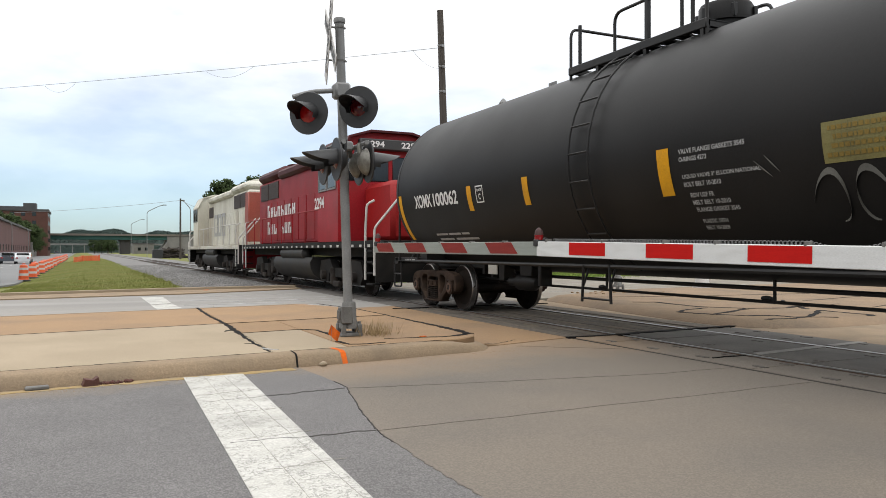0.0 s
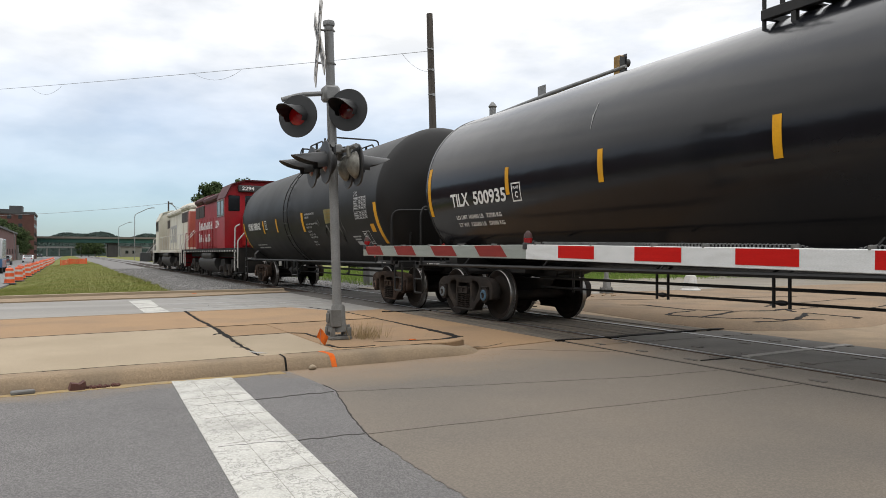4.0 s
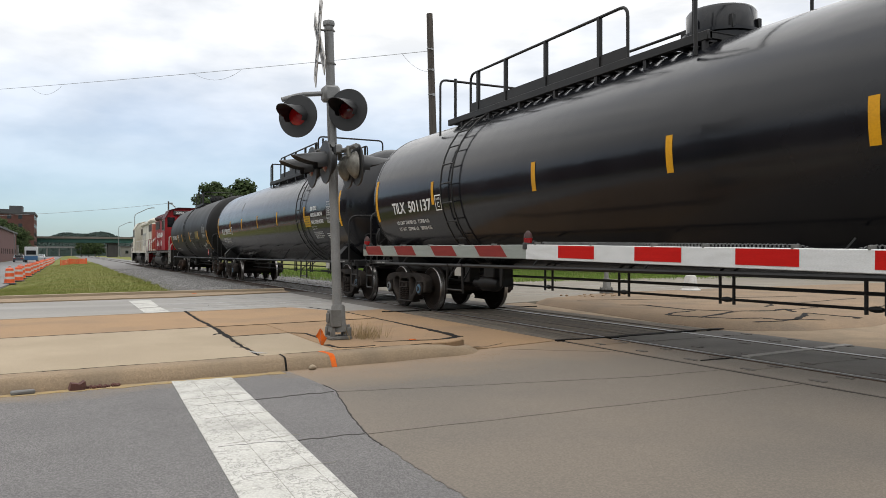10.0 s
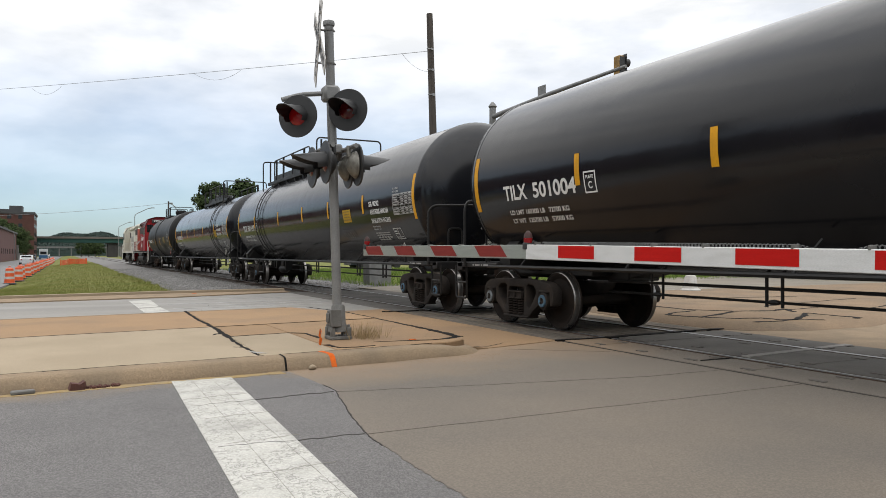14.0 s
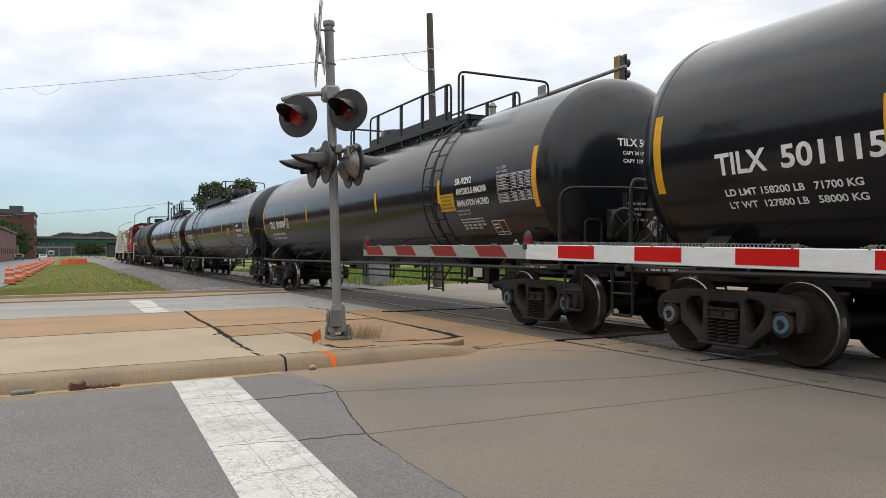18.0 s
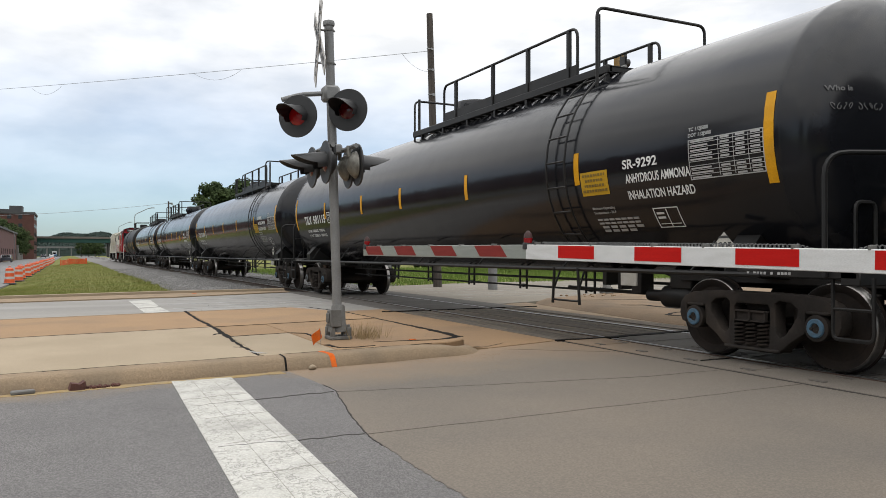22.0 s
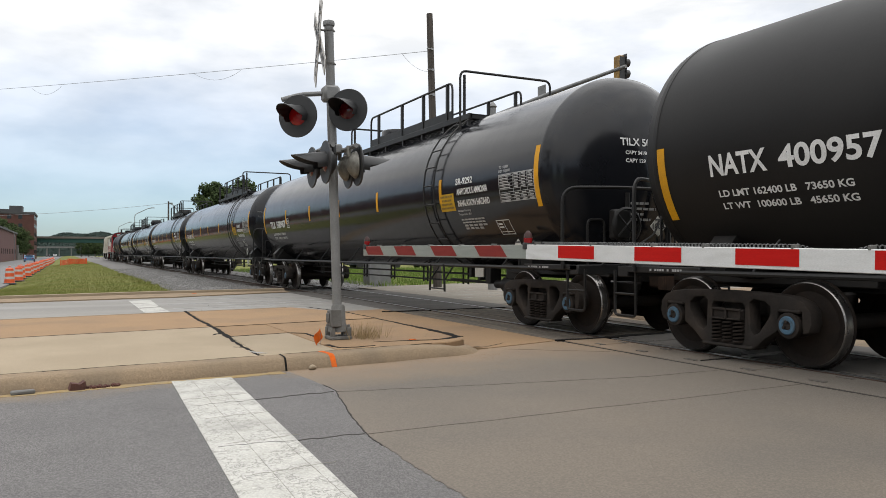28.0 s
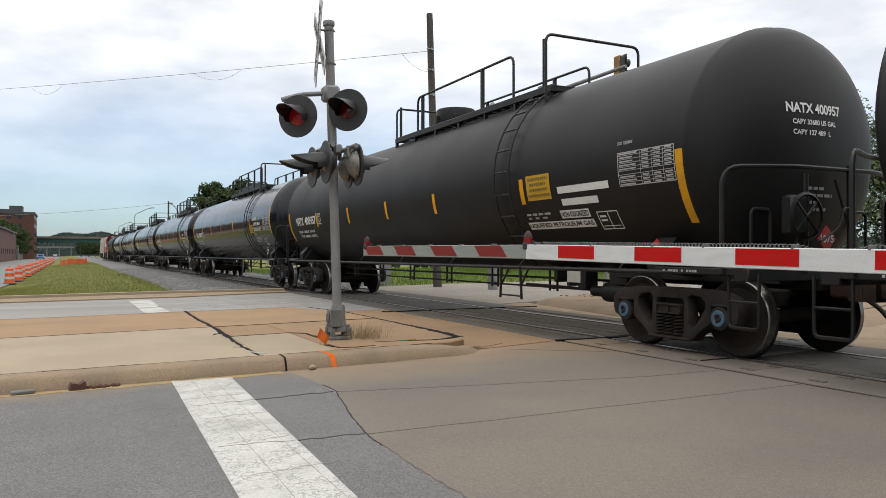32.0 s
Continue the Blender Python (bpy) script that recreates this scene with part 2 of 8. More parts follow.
M["cp_red_dark"] = surface("loco_red_roof", (0.10, 0.010, 0.013), (0.065, 0.009, 0.011), 1.0, 0.6, spec=0.25)
M["soo_white"] = surface("loco_cream", (0.86, 0.84, 0.74), (0.76, 0.72, 0.60), 0.6, 0.6, 0, 0, 30, (0.36, 0.28, 0.20), 0.8, 0.6, 0.3, stretch=(1, 1, 0.35))
M["soo_red"] = surface("loco_faded_red", (0.44, 0.085, 0.05), (0.36, 0.07, 0.045), 1.0, 0.55, 0, 0, 30, (0.3, 0.16, 0.12), 0.8, 0.4)
M["nose_red"] = surface("nose_red", (0.44, 0.020, 0.020), (0.36, 0.018, 0.018), 1.0, 0.45, 0, 0, 30, (0.22, 0.02, 0.02), 0.8, 0.4, 0.2)
M["loco_black"] = surface("loco_underframe", (0.011, 0.0104, 0.0096), (0.020, 0.018, 0.016), 3, 0.75, 0, 0.2, 40, (0.042, 0.035, 0.028), 1.5, 0.5, 0.2)
M["loco_tank"] = surface("fuel_tank_grey", (0.022, 0.021, 0.020), (0.038, 0.034, 0.030), 1.5, 0.6, 0, 0, 30, (0.06, 0.048, 0.038), 1.5, 0.5, 0.3)
M["grille"] = surface("grille_dark", (0.045, 0.032, 0.030), (0.07, 0.05, 0.045), 6, 0.7)
M["handrail_white"] = surface("handrail_white", (0.74, 0.72, 0.68), (0.60, 0.58, 0.53), 5, 0.5)
M["glass_dark"] = surface("window_glass", (0.012, 0.014, 0.016), (0.016, 0.018, 0.02), 2, 0.08)
M["galv"] = surface("galvanised_steel", (0.335, 0.335, 0.33), (0.265, 0.265, 0.26), 4, 0.6, 0.2, 0.1, 60, (0.20, 0.198, 0.19), 2.5, 0.5, 0.35)
M["cast_grey"] = surface("cast_grey", (0.23, 0.225, 0.21), (0.16, 0.155, 0.145), 6, 0.7, 0.1, 0.3, 60, (0.10, 0.09, 0.08), 5, 0.5)
M["signal_black"] = surface("signal_black", (0.022, 0.022, 0.023), (0.034, 0.034, 0.035), 4, 0.5, 0, 0, 40)
M["signal_silver"] = surface("signal_silver", (0.40, 0.385, 0.34), (0.26, 0.245, 0.21), 9, 0.55, 0.2, 0.2, 40, (0.13, 0.115, 0.09), 8, 0.7)
M["lens_red"] = surface("lens_red", (0.16, 0.006, 0.009), (0.11, 0.004, 0.006), 30, 0.12)
M["lens_lit"] = glowing("lens_red_lit", (0.40, 0.008, 0.010), 0.06)
M["lens_arm"] = glowing("arm_lens_red", (0.38, 0.006, 0.010), 0.02)
M["dome_faded"] = surface("dome_faded", (0.075, 0.032, 0.028), (0.05, 0.022, 0.02), 12, 0.5, spec=0.25)
M["arm_white"] = surface("arm_white", (0.93, 0.93, 0.91), (0.84, 0.84, 0.82), 4, 0.45, 0, 0.05, 80, (0.70, 0.69, 0.66), 5, 0.4, stretch=(1, 1, 6))
M["arm_grey"] = surface("arm_dull", (0.37, 0.40, 0.36), (0.32, 0.345, 0.31), 4, 0.5, stretch=(1, 1, 10))
M["arm_red"] = surface("arm_red", (0.70, 0.014, 0.010), (0.62, 0.012, 0.009), 4, 0.6, spec=0.12, stretch=(1, 1, 12))
M["arm_red_dull"] = surface("arm_red_dull", (0.31, 0.035, 0.028), (0.26, 0.032, 0.026), 4, 0.6, spec=0.2, stretch=(1, 1, 10))
M["cable_grey"] = surface("coiled_cable", (0.10, 0.10, 0.10), (0.15, 0.15, 0.15), 9, 0.6)
M["wood_pole"] = surface("wood_pole", (0.115, 0.095, 0.08), (0.07, 0.06, 0.05), 3, 0.9, 0, 0.5, 30, stretch=(4, 4, 0.4))
M["wire"] = surface("wire", (0.42, 0.43, 0.44), (0.36, 0.37, 0.38), 2, 0.6)
M["signal_yellow"] = surface("signal_yellow", (0.40, 0.22, 0.035), (0.26, 0.145, 0.03), 4, 0.6)
M["drum_orange"] = surface("drum_orange", (0.92, 0.14, 0.035), (0.80, 0.12, 0.03), 4, 0.5, vary=0.08)
M["drum_white"] = surface("drum_white", (0.72, 0.70, 0.67), (0.62, 0.60, 0.56), 4, 0.5)
M["rubber"] = surface("rubber_black", (0.02, 0.02, 0.02), (0.03, 0.03, 0.03), 5, 0.7)
M["brick"] = surface("far_brick", (0.165, 0.082, 0.068), (0.13, 0.068, 0.056), 0.6, 0.9, 0, 0, 12, spec=0.1)
M["red_siding"] = surface("red_siding", (0.165, 0.058, 0.05), (0.125, 0.047, 0.041), 0.5, 0.8, stretch=(4, 4, 0.3))
M["wall_grey"] = surface("retaining_wall", (0.28, 0.265, 0.245), (0.22, 0.21, 0.195), 0.4, 0.9, 0, 0, 8)
M["bridge_green"] = surface("girder_green", (0.024, 0.125, 0.100), (0.020, 0.105, 0.085), 0.2, 0.6)
M["bridge_concrete"] = surface("bridge_concrete", (0.225, 0.195, 0.165), (0.175, 0.155, 0.135), 0.3, 0.9)
M["pier_dark"] = surface("pier_concrete", (0.24, 0.235, 0.225), (0.19, 0.187, 0.18), 0.3, 0.9)
# darker copy of the pier concrete: the shade under the deck is in the colour
M["pier_shade"] = surface("pier_shaded_concrete", (0.085, 0.08, 0.075), (0.06, 0.057, 0.054), 0.3, 0.9)
M["roof_dark"] = surface("roof_dark", (0.08, 0.08, 0.08), (0.11, 0.11, 0.11), 0.5, 0.9)
M["bark"] = surface("bark", (0.09, 0.07, 0.05), (0.06, 0.048, 0.036), 3, 0.95, 0, 0.8, 15)
M["leaf"] = surface("leaf_dark", (0.040, 0.066, 0.024), (0.078, 0.108, 0.040), 0.8, 0.8, 0, 0, 3, spec=0.1)
M["leaf_light"] = surface("leaf_light", (0.065, 0.105, 0.03), (0.11, 0.145, 0.045), 0.6, 0.7, 0, 0, 3)
# far leaves, with bluish distance haze mixed into the base colour
M["leaf_far_hazy"] = surface("leaf_far_hazy", (0.056, 0.078, 0.070), (0.070, 0.094, 0.082), 0.05, 0.95, 0, 0, 0.6, spec=0.02)
M["car_white"] = surface("car_white", (0.68, 0.69, 0.70), (0.62, 0.63, 0.64), 1, 0.25, sheen=0.5)
M["car_blue"] = surface("car_blue", (0.05, 0.16, 0.32), (0.04, 0.13, 0.27), 1, 0.3, sheen=0.5)
M["car_dark"] = surface("car_dark", (0.03, 0.035, 0.045), (0.04, 0.045, 0.055), 1, 0.25, sheen=0.5)
M["tail_red"] = surface("tail_light", (0.45, 0.02, 0.02), (0.4, 0.02, 0.02), 9, 0.2)
M["brick_bit"] = surface("broken_brick", (0.15, 0.055, 0.04), (0.10, 0.045, 0.035), 9, 0.9, 0, 0.6, 60)


def add_cracks(m, scale, width, colour, amount, lo=0.50, hi=0.60):
    """A net of fine cracks over a material's colour."""
    n, l = m.node_tree.nodes, m.node_tree.links
    bs = n["Principled BSDF"]
    co = n.new("ShaderNodeTexCoord")
    v = n.new("ShaderNodeTexVoronoi")
    v.feature = "DISTANCE_TO_EDGE"
    v.inputs["Scale"].default_value = scale
    warp = n.new("ShaderNodeTexNoise")
    warp.inputs["Scale"].default_value = scale * 1.7
    add = n.new("ShaderNodeMix")
    add.data_type, add.blend_type = "RGBA", "ADD"
    add.inputs[0].default_value = 0.10
    l.new(co.outputs["Object"], add.inputs[6])
    l.new(co.outputs["Object"], warp.inputs["Vector"])
    l.new(warp.outputs["Color"], add.inputs[7])
    l.new(add.outputs[2], v.inputs["Vector"])
    r = n.new("ShaderNodeMapRange")
    r.inputs["From Min"].default_value, r.inputs["From Max"].default_value = 0.0, width
    r.inputs["To Min"].default_value, r.inputs["To Max"].default_value = amount, 0.0
    l.new(v.outputs["Distance"], r.inputs["Value"])
    where = n.new("ShaderNodeTexNoise")
    where.inputs["Scale"].default_value = scale * 0.25
    l.new(co.outputs["Object"], where.inputs["Vector"])
    wr = n.new("ShaderNodeMapRange")
    wr.inputs["From Min"].default_value, wr.inputs["From Max"].default_value = lo, hi
    l.new(where.outputs["Fac"], wr.inputs["Value"])
    k = n.new("ShaderNodeMath")
    k.operation = "MULTIPLY"
    l.new(r.outputs["Result"], k.inputs[0])
    l.new(wr.outputs["Result"], k.inputs[1])
    mx = n.new("ShaderNodeMix")
    mx.data_type = "RGBA"
    mx.inputs[7].default_value = (*(ALBEDO * c for c in colour), 1)
    l.new(k.outputs["Value"], mx.inputs[0])
    l.new(bs.inputs["Base Color"].links[0].from_socket, mx.inputs[6])
    l.new(mx.outputs[2], bs.inputs["Base Color"])


def add_dust(m, colour, y0, y1, slope, amount):
    """Sandy dust that has drifted over a road along its kerb: more of it from y0 to y1, with a ragged edge."""
    n, l = m.node_tree.nodes, m.node_tree.links
    bs = n["Principled BSDF"]
    co = n.new("ShaderNodeTexCoord")
    sep = n.new("ShaderNodeSeparateXYZ")
    l.new(co.outputs["Object"], sep.inputs["Vector"])
    m1 = n.new("ShaderNodeMath")
    m1.operation = "MULTIPLY_ADD"
    m1.inputs[1].default_value = -slope
    l.new(sep.outputs["X"], m1.inputs[0])
    l.new(sep.outputs["Y"], m1.inputs[2])
    ns = n.new("ShaderNodeTexNoise")
    ns.inputs["Scale"].default_value, ns.inputs["Detail"].default_value = 0.9, 8
    l.new(co.outputs["Object"], ns.inputs["Vector"])
    m2 = n.new("ShaderNodeMath")
    m2.operation = "MULTIPLY_ADD"
    m2.inputs[1].default_value = 2.2
    l.new(ns.outputs["Fac"], m2.inputs[0])
    l.new(m1.outputs["Value"], m2.inputs[2])
    r = n.new("ShaderNodeMapRange")
    r.inputs["From Min"].default_value, r.inputs["From Max"].default_value = y0 + 1.1, y1 + 1.1
    r.inputs["To Max"].default_value = amount
    l.new(m2.outputs["Value"], r.inputs["Value"])
    mx = n.new("ShaderNodeMix")
    mx.data_type = "RGBA"
    mx.inputs[7].default_value = (*(ALBEDO * c for c in colour), 1)
    l.new(r.outputs["Result"], mx.inputs[0])
    l.new(bs.inputs["Base Color"].links[0].from_socket, mx.inputs[6])
    l.new(mx.outputs[2], bs.inputs["Base Color"])


add_cracks(M["paint_white"], 16, 0.085, (0.24, 0.235, 0.215), 0.8, 0.40, 0.52)
add_cracks(M["asphalt"], 0.9, 0.006, (0.10, 0.10, 0.10), 0.5)
add_cracks(M["concrete_tan"], 1.1, 0.006, (0.16, 0.12, 0.08), 0.5)
add_dust(M["road_concrete"], (0.40, 0.275, 0.17), 6.3, 8.2, 0.09, 0.85)
add_dust(M["asphalt"], (0.38, 0.29, 0.19), 7.15, 7.75, 0.085, 0.6)


# ---- building helpers ----
def thing(name, label, category, group="", at=(0, 0, 0), rz=0):
    ob = new(name)
    ob.empty_display_size = 0.2
    ob.matrix_basis = pose(*at, 0, 0, rz)
    return tagged(ob, label, category, group)


def mesh_of(name, bm, mats, sharp=38):
    me = bpy.data.meshes.new(name)
    bm.to_mesh(me)
    bm.free()
    for m in (mats if isinstance(mats, (list, tuple)) else [mats]):
        me.materials.append(m)
    me.polygons.foreach_set("use_smooth", [True] * len(me.polygons))
    me.set_sharp_from_angle(angle=radians(sharp))
    return me


PRINT = ("small_print", "weight_stencil", "name_bar", "panel_print", "chalk_scrawl", "data_table", "service_stencil", "graffiti", "car_number", "end_stencil", "commodity_stencil")


def part(name, bm, material, parent, label="", at=None):
    ob = new(name, mesh_of(name, bm, material))
    ob.parent = parent
    if at is not None:
        ob.matrix_basis = at if isinstance(at, Matrix) else Matrix.Translation(at)
    if name in PRINT:
        tagged(ob, label, kind="stuff")
    elif label:
        tagged(ob, label)
    return ob


def again(ob, m, parent=None):
    """The same part once more (shared mesh) at another pose, with its own parts."""
    o = copy_thing(ob, m)
    if parent is not None:
        o.parent = parent
    return o


def whole(name, bm, material, label, category="", group="", kind="", at=None):
    ob = new(name, mesh_of(name, bm, material))
    if at is not None:
        ob.matrix_basis = at if isinstance(at, Matrix) else Matrix.Translation(at)
    return tagged(ob, label, category, group, kind)


def box(bm, x0, x1, y0, y1, z0, z1, bev=0.0, mi=0):
    vs = [bm.verts.new((x, y, z)) for z in (z0, z1) for x, y in ((x0, y0), (x1, y0), (x1, y1), (x0, y1))]
    fs = [bm.faces.new([vs[i] for i in f]) for f in ((3, 2, 1, 0), (4, 5, 6, 7), (0, 1, 5, 4), (1, 2, 6, 5), (2, 3, 7, 6), (3, 0, 4, 7))]
    for f in fs:
        f.material_index = mi
    if bev:
        es = list({e for f in fs for e in f.edges})
        bmesh.ops.bevel(bm, geom=es, offset=bev, segments=1, affect="EDGES", profile=0.5)
    return fs


def rod(bm, pts, r, seg=8, caps=True, mi=0):
    """A round bar along a line of points."""
    pts = [Vector(p) for p in pts]
    rings, up = [], None
    for i, p in enumerate(pts):
        d = (pts[min(i + 1, len(pts) - 1)] - pts[max(i - 1, 0)]).normalized()
        if up is None:
            up = d.orthogonal().normalized()
        up = (up - d * up.dot(d)).normalized()
        side = d.cross(up)
        rr = r[i] if isinstance(r, (list, tuple)) else r
        rings.append([bm.verts.new(p + (up * math.cos(a) + side * math.sin(a)) * rr) for a in (2 * math.pi * k / seg for k in range(seg))])
    for a, b in zip(rings, rings[1:]):
        for k in range(seg):
            f = bm.faces.new((a[k], a[(k + 1) % seg], b[(k + 1) % seg], b[k]))
            f.material_index = mi
    if caps:
        bm.faces.new(rings[0][::-1]).material_index = mi
        bm.faces.new(rings[-1]).material_index = mi


def bend(pts, r, n=4):
    """Rounds the inner corners of a line of points by the radius r."""
    pts = [Vector(p) for p in pts]
    out = [pts[0]]
    for a, b, c in zip(pts, pts[1:], pts[2:]):
        u, v = (a - b), (c - b)
        k = min(r, u.length * 0.49, v.length * 0.49)
        p, q = b + u.normalized() * k, b + v.normalized() * k
        for i in range(n + 1):
            t = i / n
            out.append(p * (1 - t) ** 2 + b * 2 * t * (1 - t) + q * t ** 2)
    return out + [pts[-1]]


def lathe(bm, prof, seg=24, axis="y", at=(0, 0, 0), mi=0, caps=True):
    """prof: (radius, position along the axis)."""
    rings = []
    for r, h in prof:
        ring = []
        for k in range(seg):
            a = 2 * math.pi * k / seg
            c, s = r * math.cos(a), r * math.sin(a)
            p = {"y": (c, h, s), "x": (h, c, s), "z": (c, s, h)}[axis]
            ring.append(bm.verts.new((p[0] + at[0], p[1] + at[1], p[2] + at[2])))
        rings.append(ring)
    for a, b in zip(rings, rings[1:]):
        for k in range(seg):
            f = bm.faces.new((a[k], a[(k + 1) % seg], b[(k + 1) % seg], b[k]))
            f.material_index = mi
    if caps:
        bm.faces.new(rings[0][::-1]).material_index = mi
        bm.faces.new(rings[-1]).material_index = mi
    bmesh.ops.recalc_face_normals(bm, faces=bm.faces[:])


def prism(bm, poly, lo, hi, axis="z", mi=0):
    """Extrudes a flat outline between lo and hi along an axis; the outline's two numbers are the other two axes in order."""
    def p(u, v, w):
        return {"z": (u, v, w), "x": (w, u, v), "y": (u, w, v)}[axis]
    a = [bm.verts.new(p(u, v, lo)) for u, v in poly]
    b = [bm.verts.new(p(u, v, hi)) for u, v in poly]
    fs = [bm.faces.new(a[::-1]), bm.faces.new(b)]
    for i in range(len(poly)):
        j = (i + 1) % len(poly)
        fs.append(bm.faces.new((a[i], a[j], b[j], b[i])))
    for f in fs:
        f.material_index = mi
    bmesh.ops.recalc_face_normals(bm, faces=fs)
    return fs


def strip(bm, pts, width, z0, z1):
    """A flat band of some thickness along a line on the ground; width: one number or one a point."""
    n = len(pts)
    rows = []
    for i, (x, y) in enumerate(pts):
        a, b = Vector(pts[max(i - 1, 0)]), Vector(pts[min(i + 1, n - 1)])
        d = (b - a).normalized()
        w = (width[i] if isinstance(width, (list, tuple)) else width) / 2
        lx, ly, rx, ry = x - d.y * w, y + d.x * w, x + d.y * w, y - d.x * w
        rows.append([bm.verts.new(v) for v in ((lx, ly, z0), (lx, ly, z1), (rx, ry, z1), (rx, ry, z0))])
    for a, b in zip(rows, rows[1:]):
        for k in range(3):
            bm.faces.new((a[k], b[k], b[k + 1], a[k + 1]))
    bm.faces.new(rows[0])
    bm.faces.new(rows[-1][::-1])
    bmesh.ops.recalc_face_normals(bm, faces=bm.faces[:])


def wobble(a, b, n, amount, rnd):
    """A line from a to b that wanders smoothly sideways."""
    d = (Vector(b) - Vector(a)).normalized()
    ph = [rnd.uniform(0, 6.28) for _ in range(4)]
    out = []
    for i in range(n + 1):
        t = i / n
        k = amount * (0.6 * math.sin(t * 9 + ph[0]) + 0.5 * math.sin(t * 23 + ph[1]) + 0.35 * math.sin(t * 51 + ph[2])) * min(1, 6 * t, 6 * (1 - t))
        out.append((a[0] + (b[0] - a[0]) * t - d.y * k, a[1] + (b[1] - a[1]) * t + d.x * k))
    return out


FONT = {}


def lettering(body):
    """The flat mesh of a line of words: points and faces, in a box from 0 to 1 by 0 to 1."""
    if body not in FONT:
        cu = bpy.data.curves.new("words", "FONT")
        cu.body, cu.resolution_u, cu.offset = body, 4, 0.026
        ob = new("words", cu)
        dg = bpy.context.evaluated_depsgraph_get()
        me = bpy.data.meshes.new_from_object(ob.evaluated_get(dg))
        vs = [v.co.copy() for v in me.vertices]
        fs = [tuple(f.vertices) for f in me.polygons]
        bpy.data.objects.remove(ob)
        bpy.data.curves.remove(cu)
        bpy.data.meshes.remove(me)
        x0, x1 = min(v.x for v in vs), max(v.x for v in vs)
        y0, y1 = min(v.y for v in vs), max(v.y for v in vs)
        FONT[body] = ([((v.x - x0) / (x1 - x0), (v.y - y0) / (y1 - y0)) for v in vs], fs)
    return FONT[body]


def write(bm, body, place, w, h, u0=0, v0=0, mi=0):
    """Writes words w by h big, from (u0, v0), through place(u, v) -> point."""
    vs, fs = lettering(body)
    made = [bm.verts.new(place(u0 + u * w, v0 + v * h)) for u, v in vs]
    for f in fs:
        try:
            bm.faces.new([made[i] for i in f]).material_index = mi
        except ValueError:
            pass


def patch(bm, place, u0, u1, v0, v1, n=3, mi=0):
    """A rectangle that follows a curved surface."""
    for i in range(n):
        a, b = v0 + (v1 - v0) * i / n, v0 + (v1 - v0) * (i + 1) / n
        f = bm.faces.new([bm.verts.new(place(*q)) for q in ((u0, a), (u1, a), (u1, b), (u0, b))])
        f.material_index = mi


def outline(bm, place, u0, u1, v0, v1, t):
    patch(bm, place, u0, u1, v0, v0 + t, 1)
    patch(bm, place, u0, u1, v1 - t, v1, 1)
    patch(bm, place, u0, u0 + t, v0 + t, v1 - t)
    patch(bm, place, u1 - t, u1, v0 + t, v1 - t)


def fresh():
    return bmesh.new()


# ---- the ground, roads and track ----
TRACK = 7.8                      # the track's middle; it runs along y
RND = random.Random(7)


def setting(name, bm, material, label):
    return whole(name, bm, material, label, kind="structure")


def smooth(v, a, b):
    t = min(1.0, max(0.0, (v - a) / (b - a)))
    return t * t * (3 - 2 * t)


def land(x, y):
    """Height of the ground: the street beside the railway lies half a metre lower."""
    return -0.10 - 0.50 * smooth(y, 25, 48) * (1 - smooth(x, -3.2, 1.2))


bm = fresh()
gx = [-2500, -400, -120, -60, -30, -16, -11, -6, -4, -3.2, -2.6, -2, -1.4, -0.8, -0.2, 0.4, 1.2, 3, 20, 60, 200, 800, 2500]
gy = [-2500, -200, -20, 10, 20, 23, 25, 27, 29, 31, 34, 37, 40, 44, 48, 60, 120, 300, 800, 2500]
net = [[bm.verts.new((x, y, land(x, y))) for x in gx] for y in gy]
for a, b in zip(net, net[1:]):
    for i in range(len(gx) - 1):
        bm.faces.new((a[i], a[i + 1], b[i + 1], b[i]))
setting("ground", bm, M["grass_ground"], "flat grassy ground with dry patches")


def kerb_y(x):
    return 7.62 + 0.085 * x


def sidewalk_back(x):
    return 14.55 + 0.14 * x


def verge_y(x):
    return 22.75 + 0.14 * x


# near carriageway: asphalt, then concrete up to the track
EDGE = [(2.06, 7.80), (2.13, 7.14), (2.15, 6.80), (2.16, 6.45), (2.09, 6.18), (2.04, 5.9), (1.97, 5.6), (1.91, 5.3), (1.86, 5.0), (1.82, 4.75), (1.81, 4.48), (1.815, 4.25), (1.80, 4.06), (1.80, 3.84), (1.805, 3.6), (1.81, 3.3),
        (1.78, 2.4), (1.82, 0.0), (1.75, -6.0), (1.8, -14.0)]
bm = fresh()
prism(bm, [(-60, -14), (-60, kerb_y(-60))] + [(-10, kerb_y(-10))] + EDGE, -0.12, 0.0)
setting("road", bm, M["asphalt"], "worn grey asphalt carriageway before the crossing")
bm = fresh()
prism(bm, [(6.24, -14), (6.24, 4.5), (6.18, 8.75), (4.9, 8.45)] + EDGE, -0.12, 0.0)
setting("road_crossing_slab", bm, M["road_concrete"], "brown-grey worn concrete carriageway beside the track")
# fine joints in the concrete
bm = fresh()
for a, b in (((2.14, 6.41), (3.0, 6.22)), ((3.0, 6.22), (4.1, 6.01)), ((4.1, 6.01), (5.2, 5.81)), ((5.2, 5.81), (6.22, 5.79)), ((1.82, 4.81), (4.2, 4.80)), ((4.2, 4.80), (6.22, 4.82)), ((5.05, 8.3), (6.18, 7.4))):
    strip(bm, wobble(a, b, 16, 0.012, RND), [RND.uniform(0.001, 0.009) for _ in range(17)], 0.0, 0.003)
for a, b in zip(EDGE[9:], EDGE[10:16]):
    strip(bm, wobble(a, b, 8, 0.010, RND), [RND.uniform(0.002, 0.008) for _ in range(9)], 0.0, 0.003)
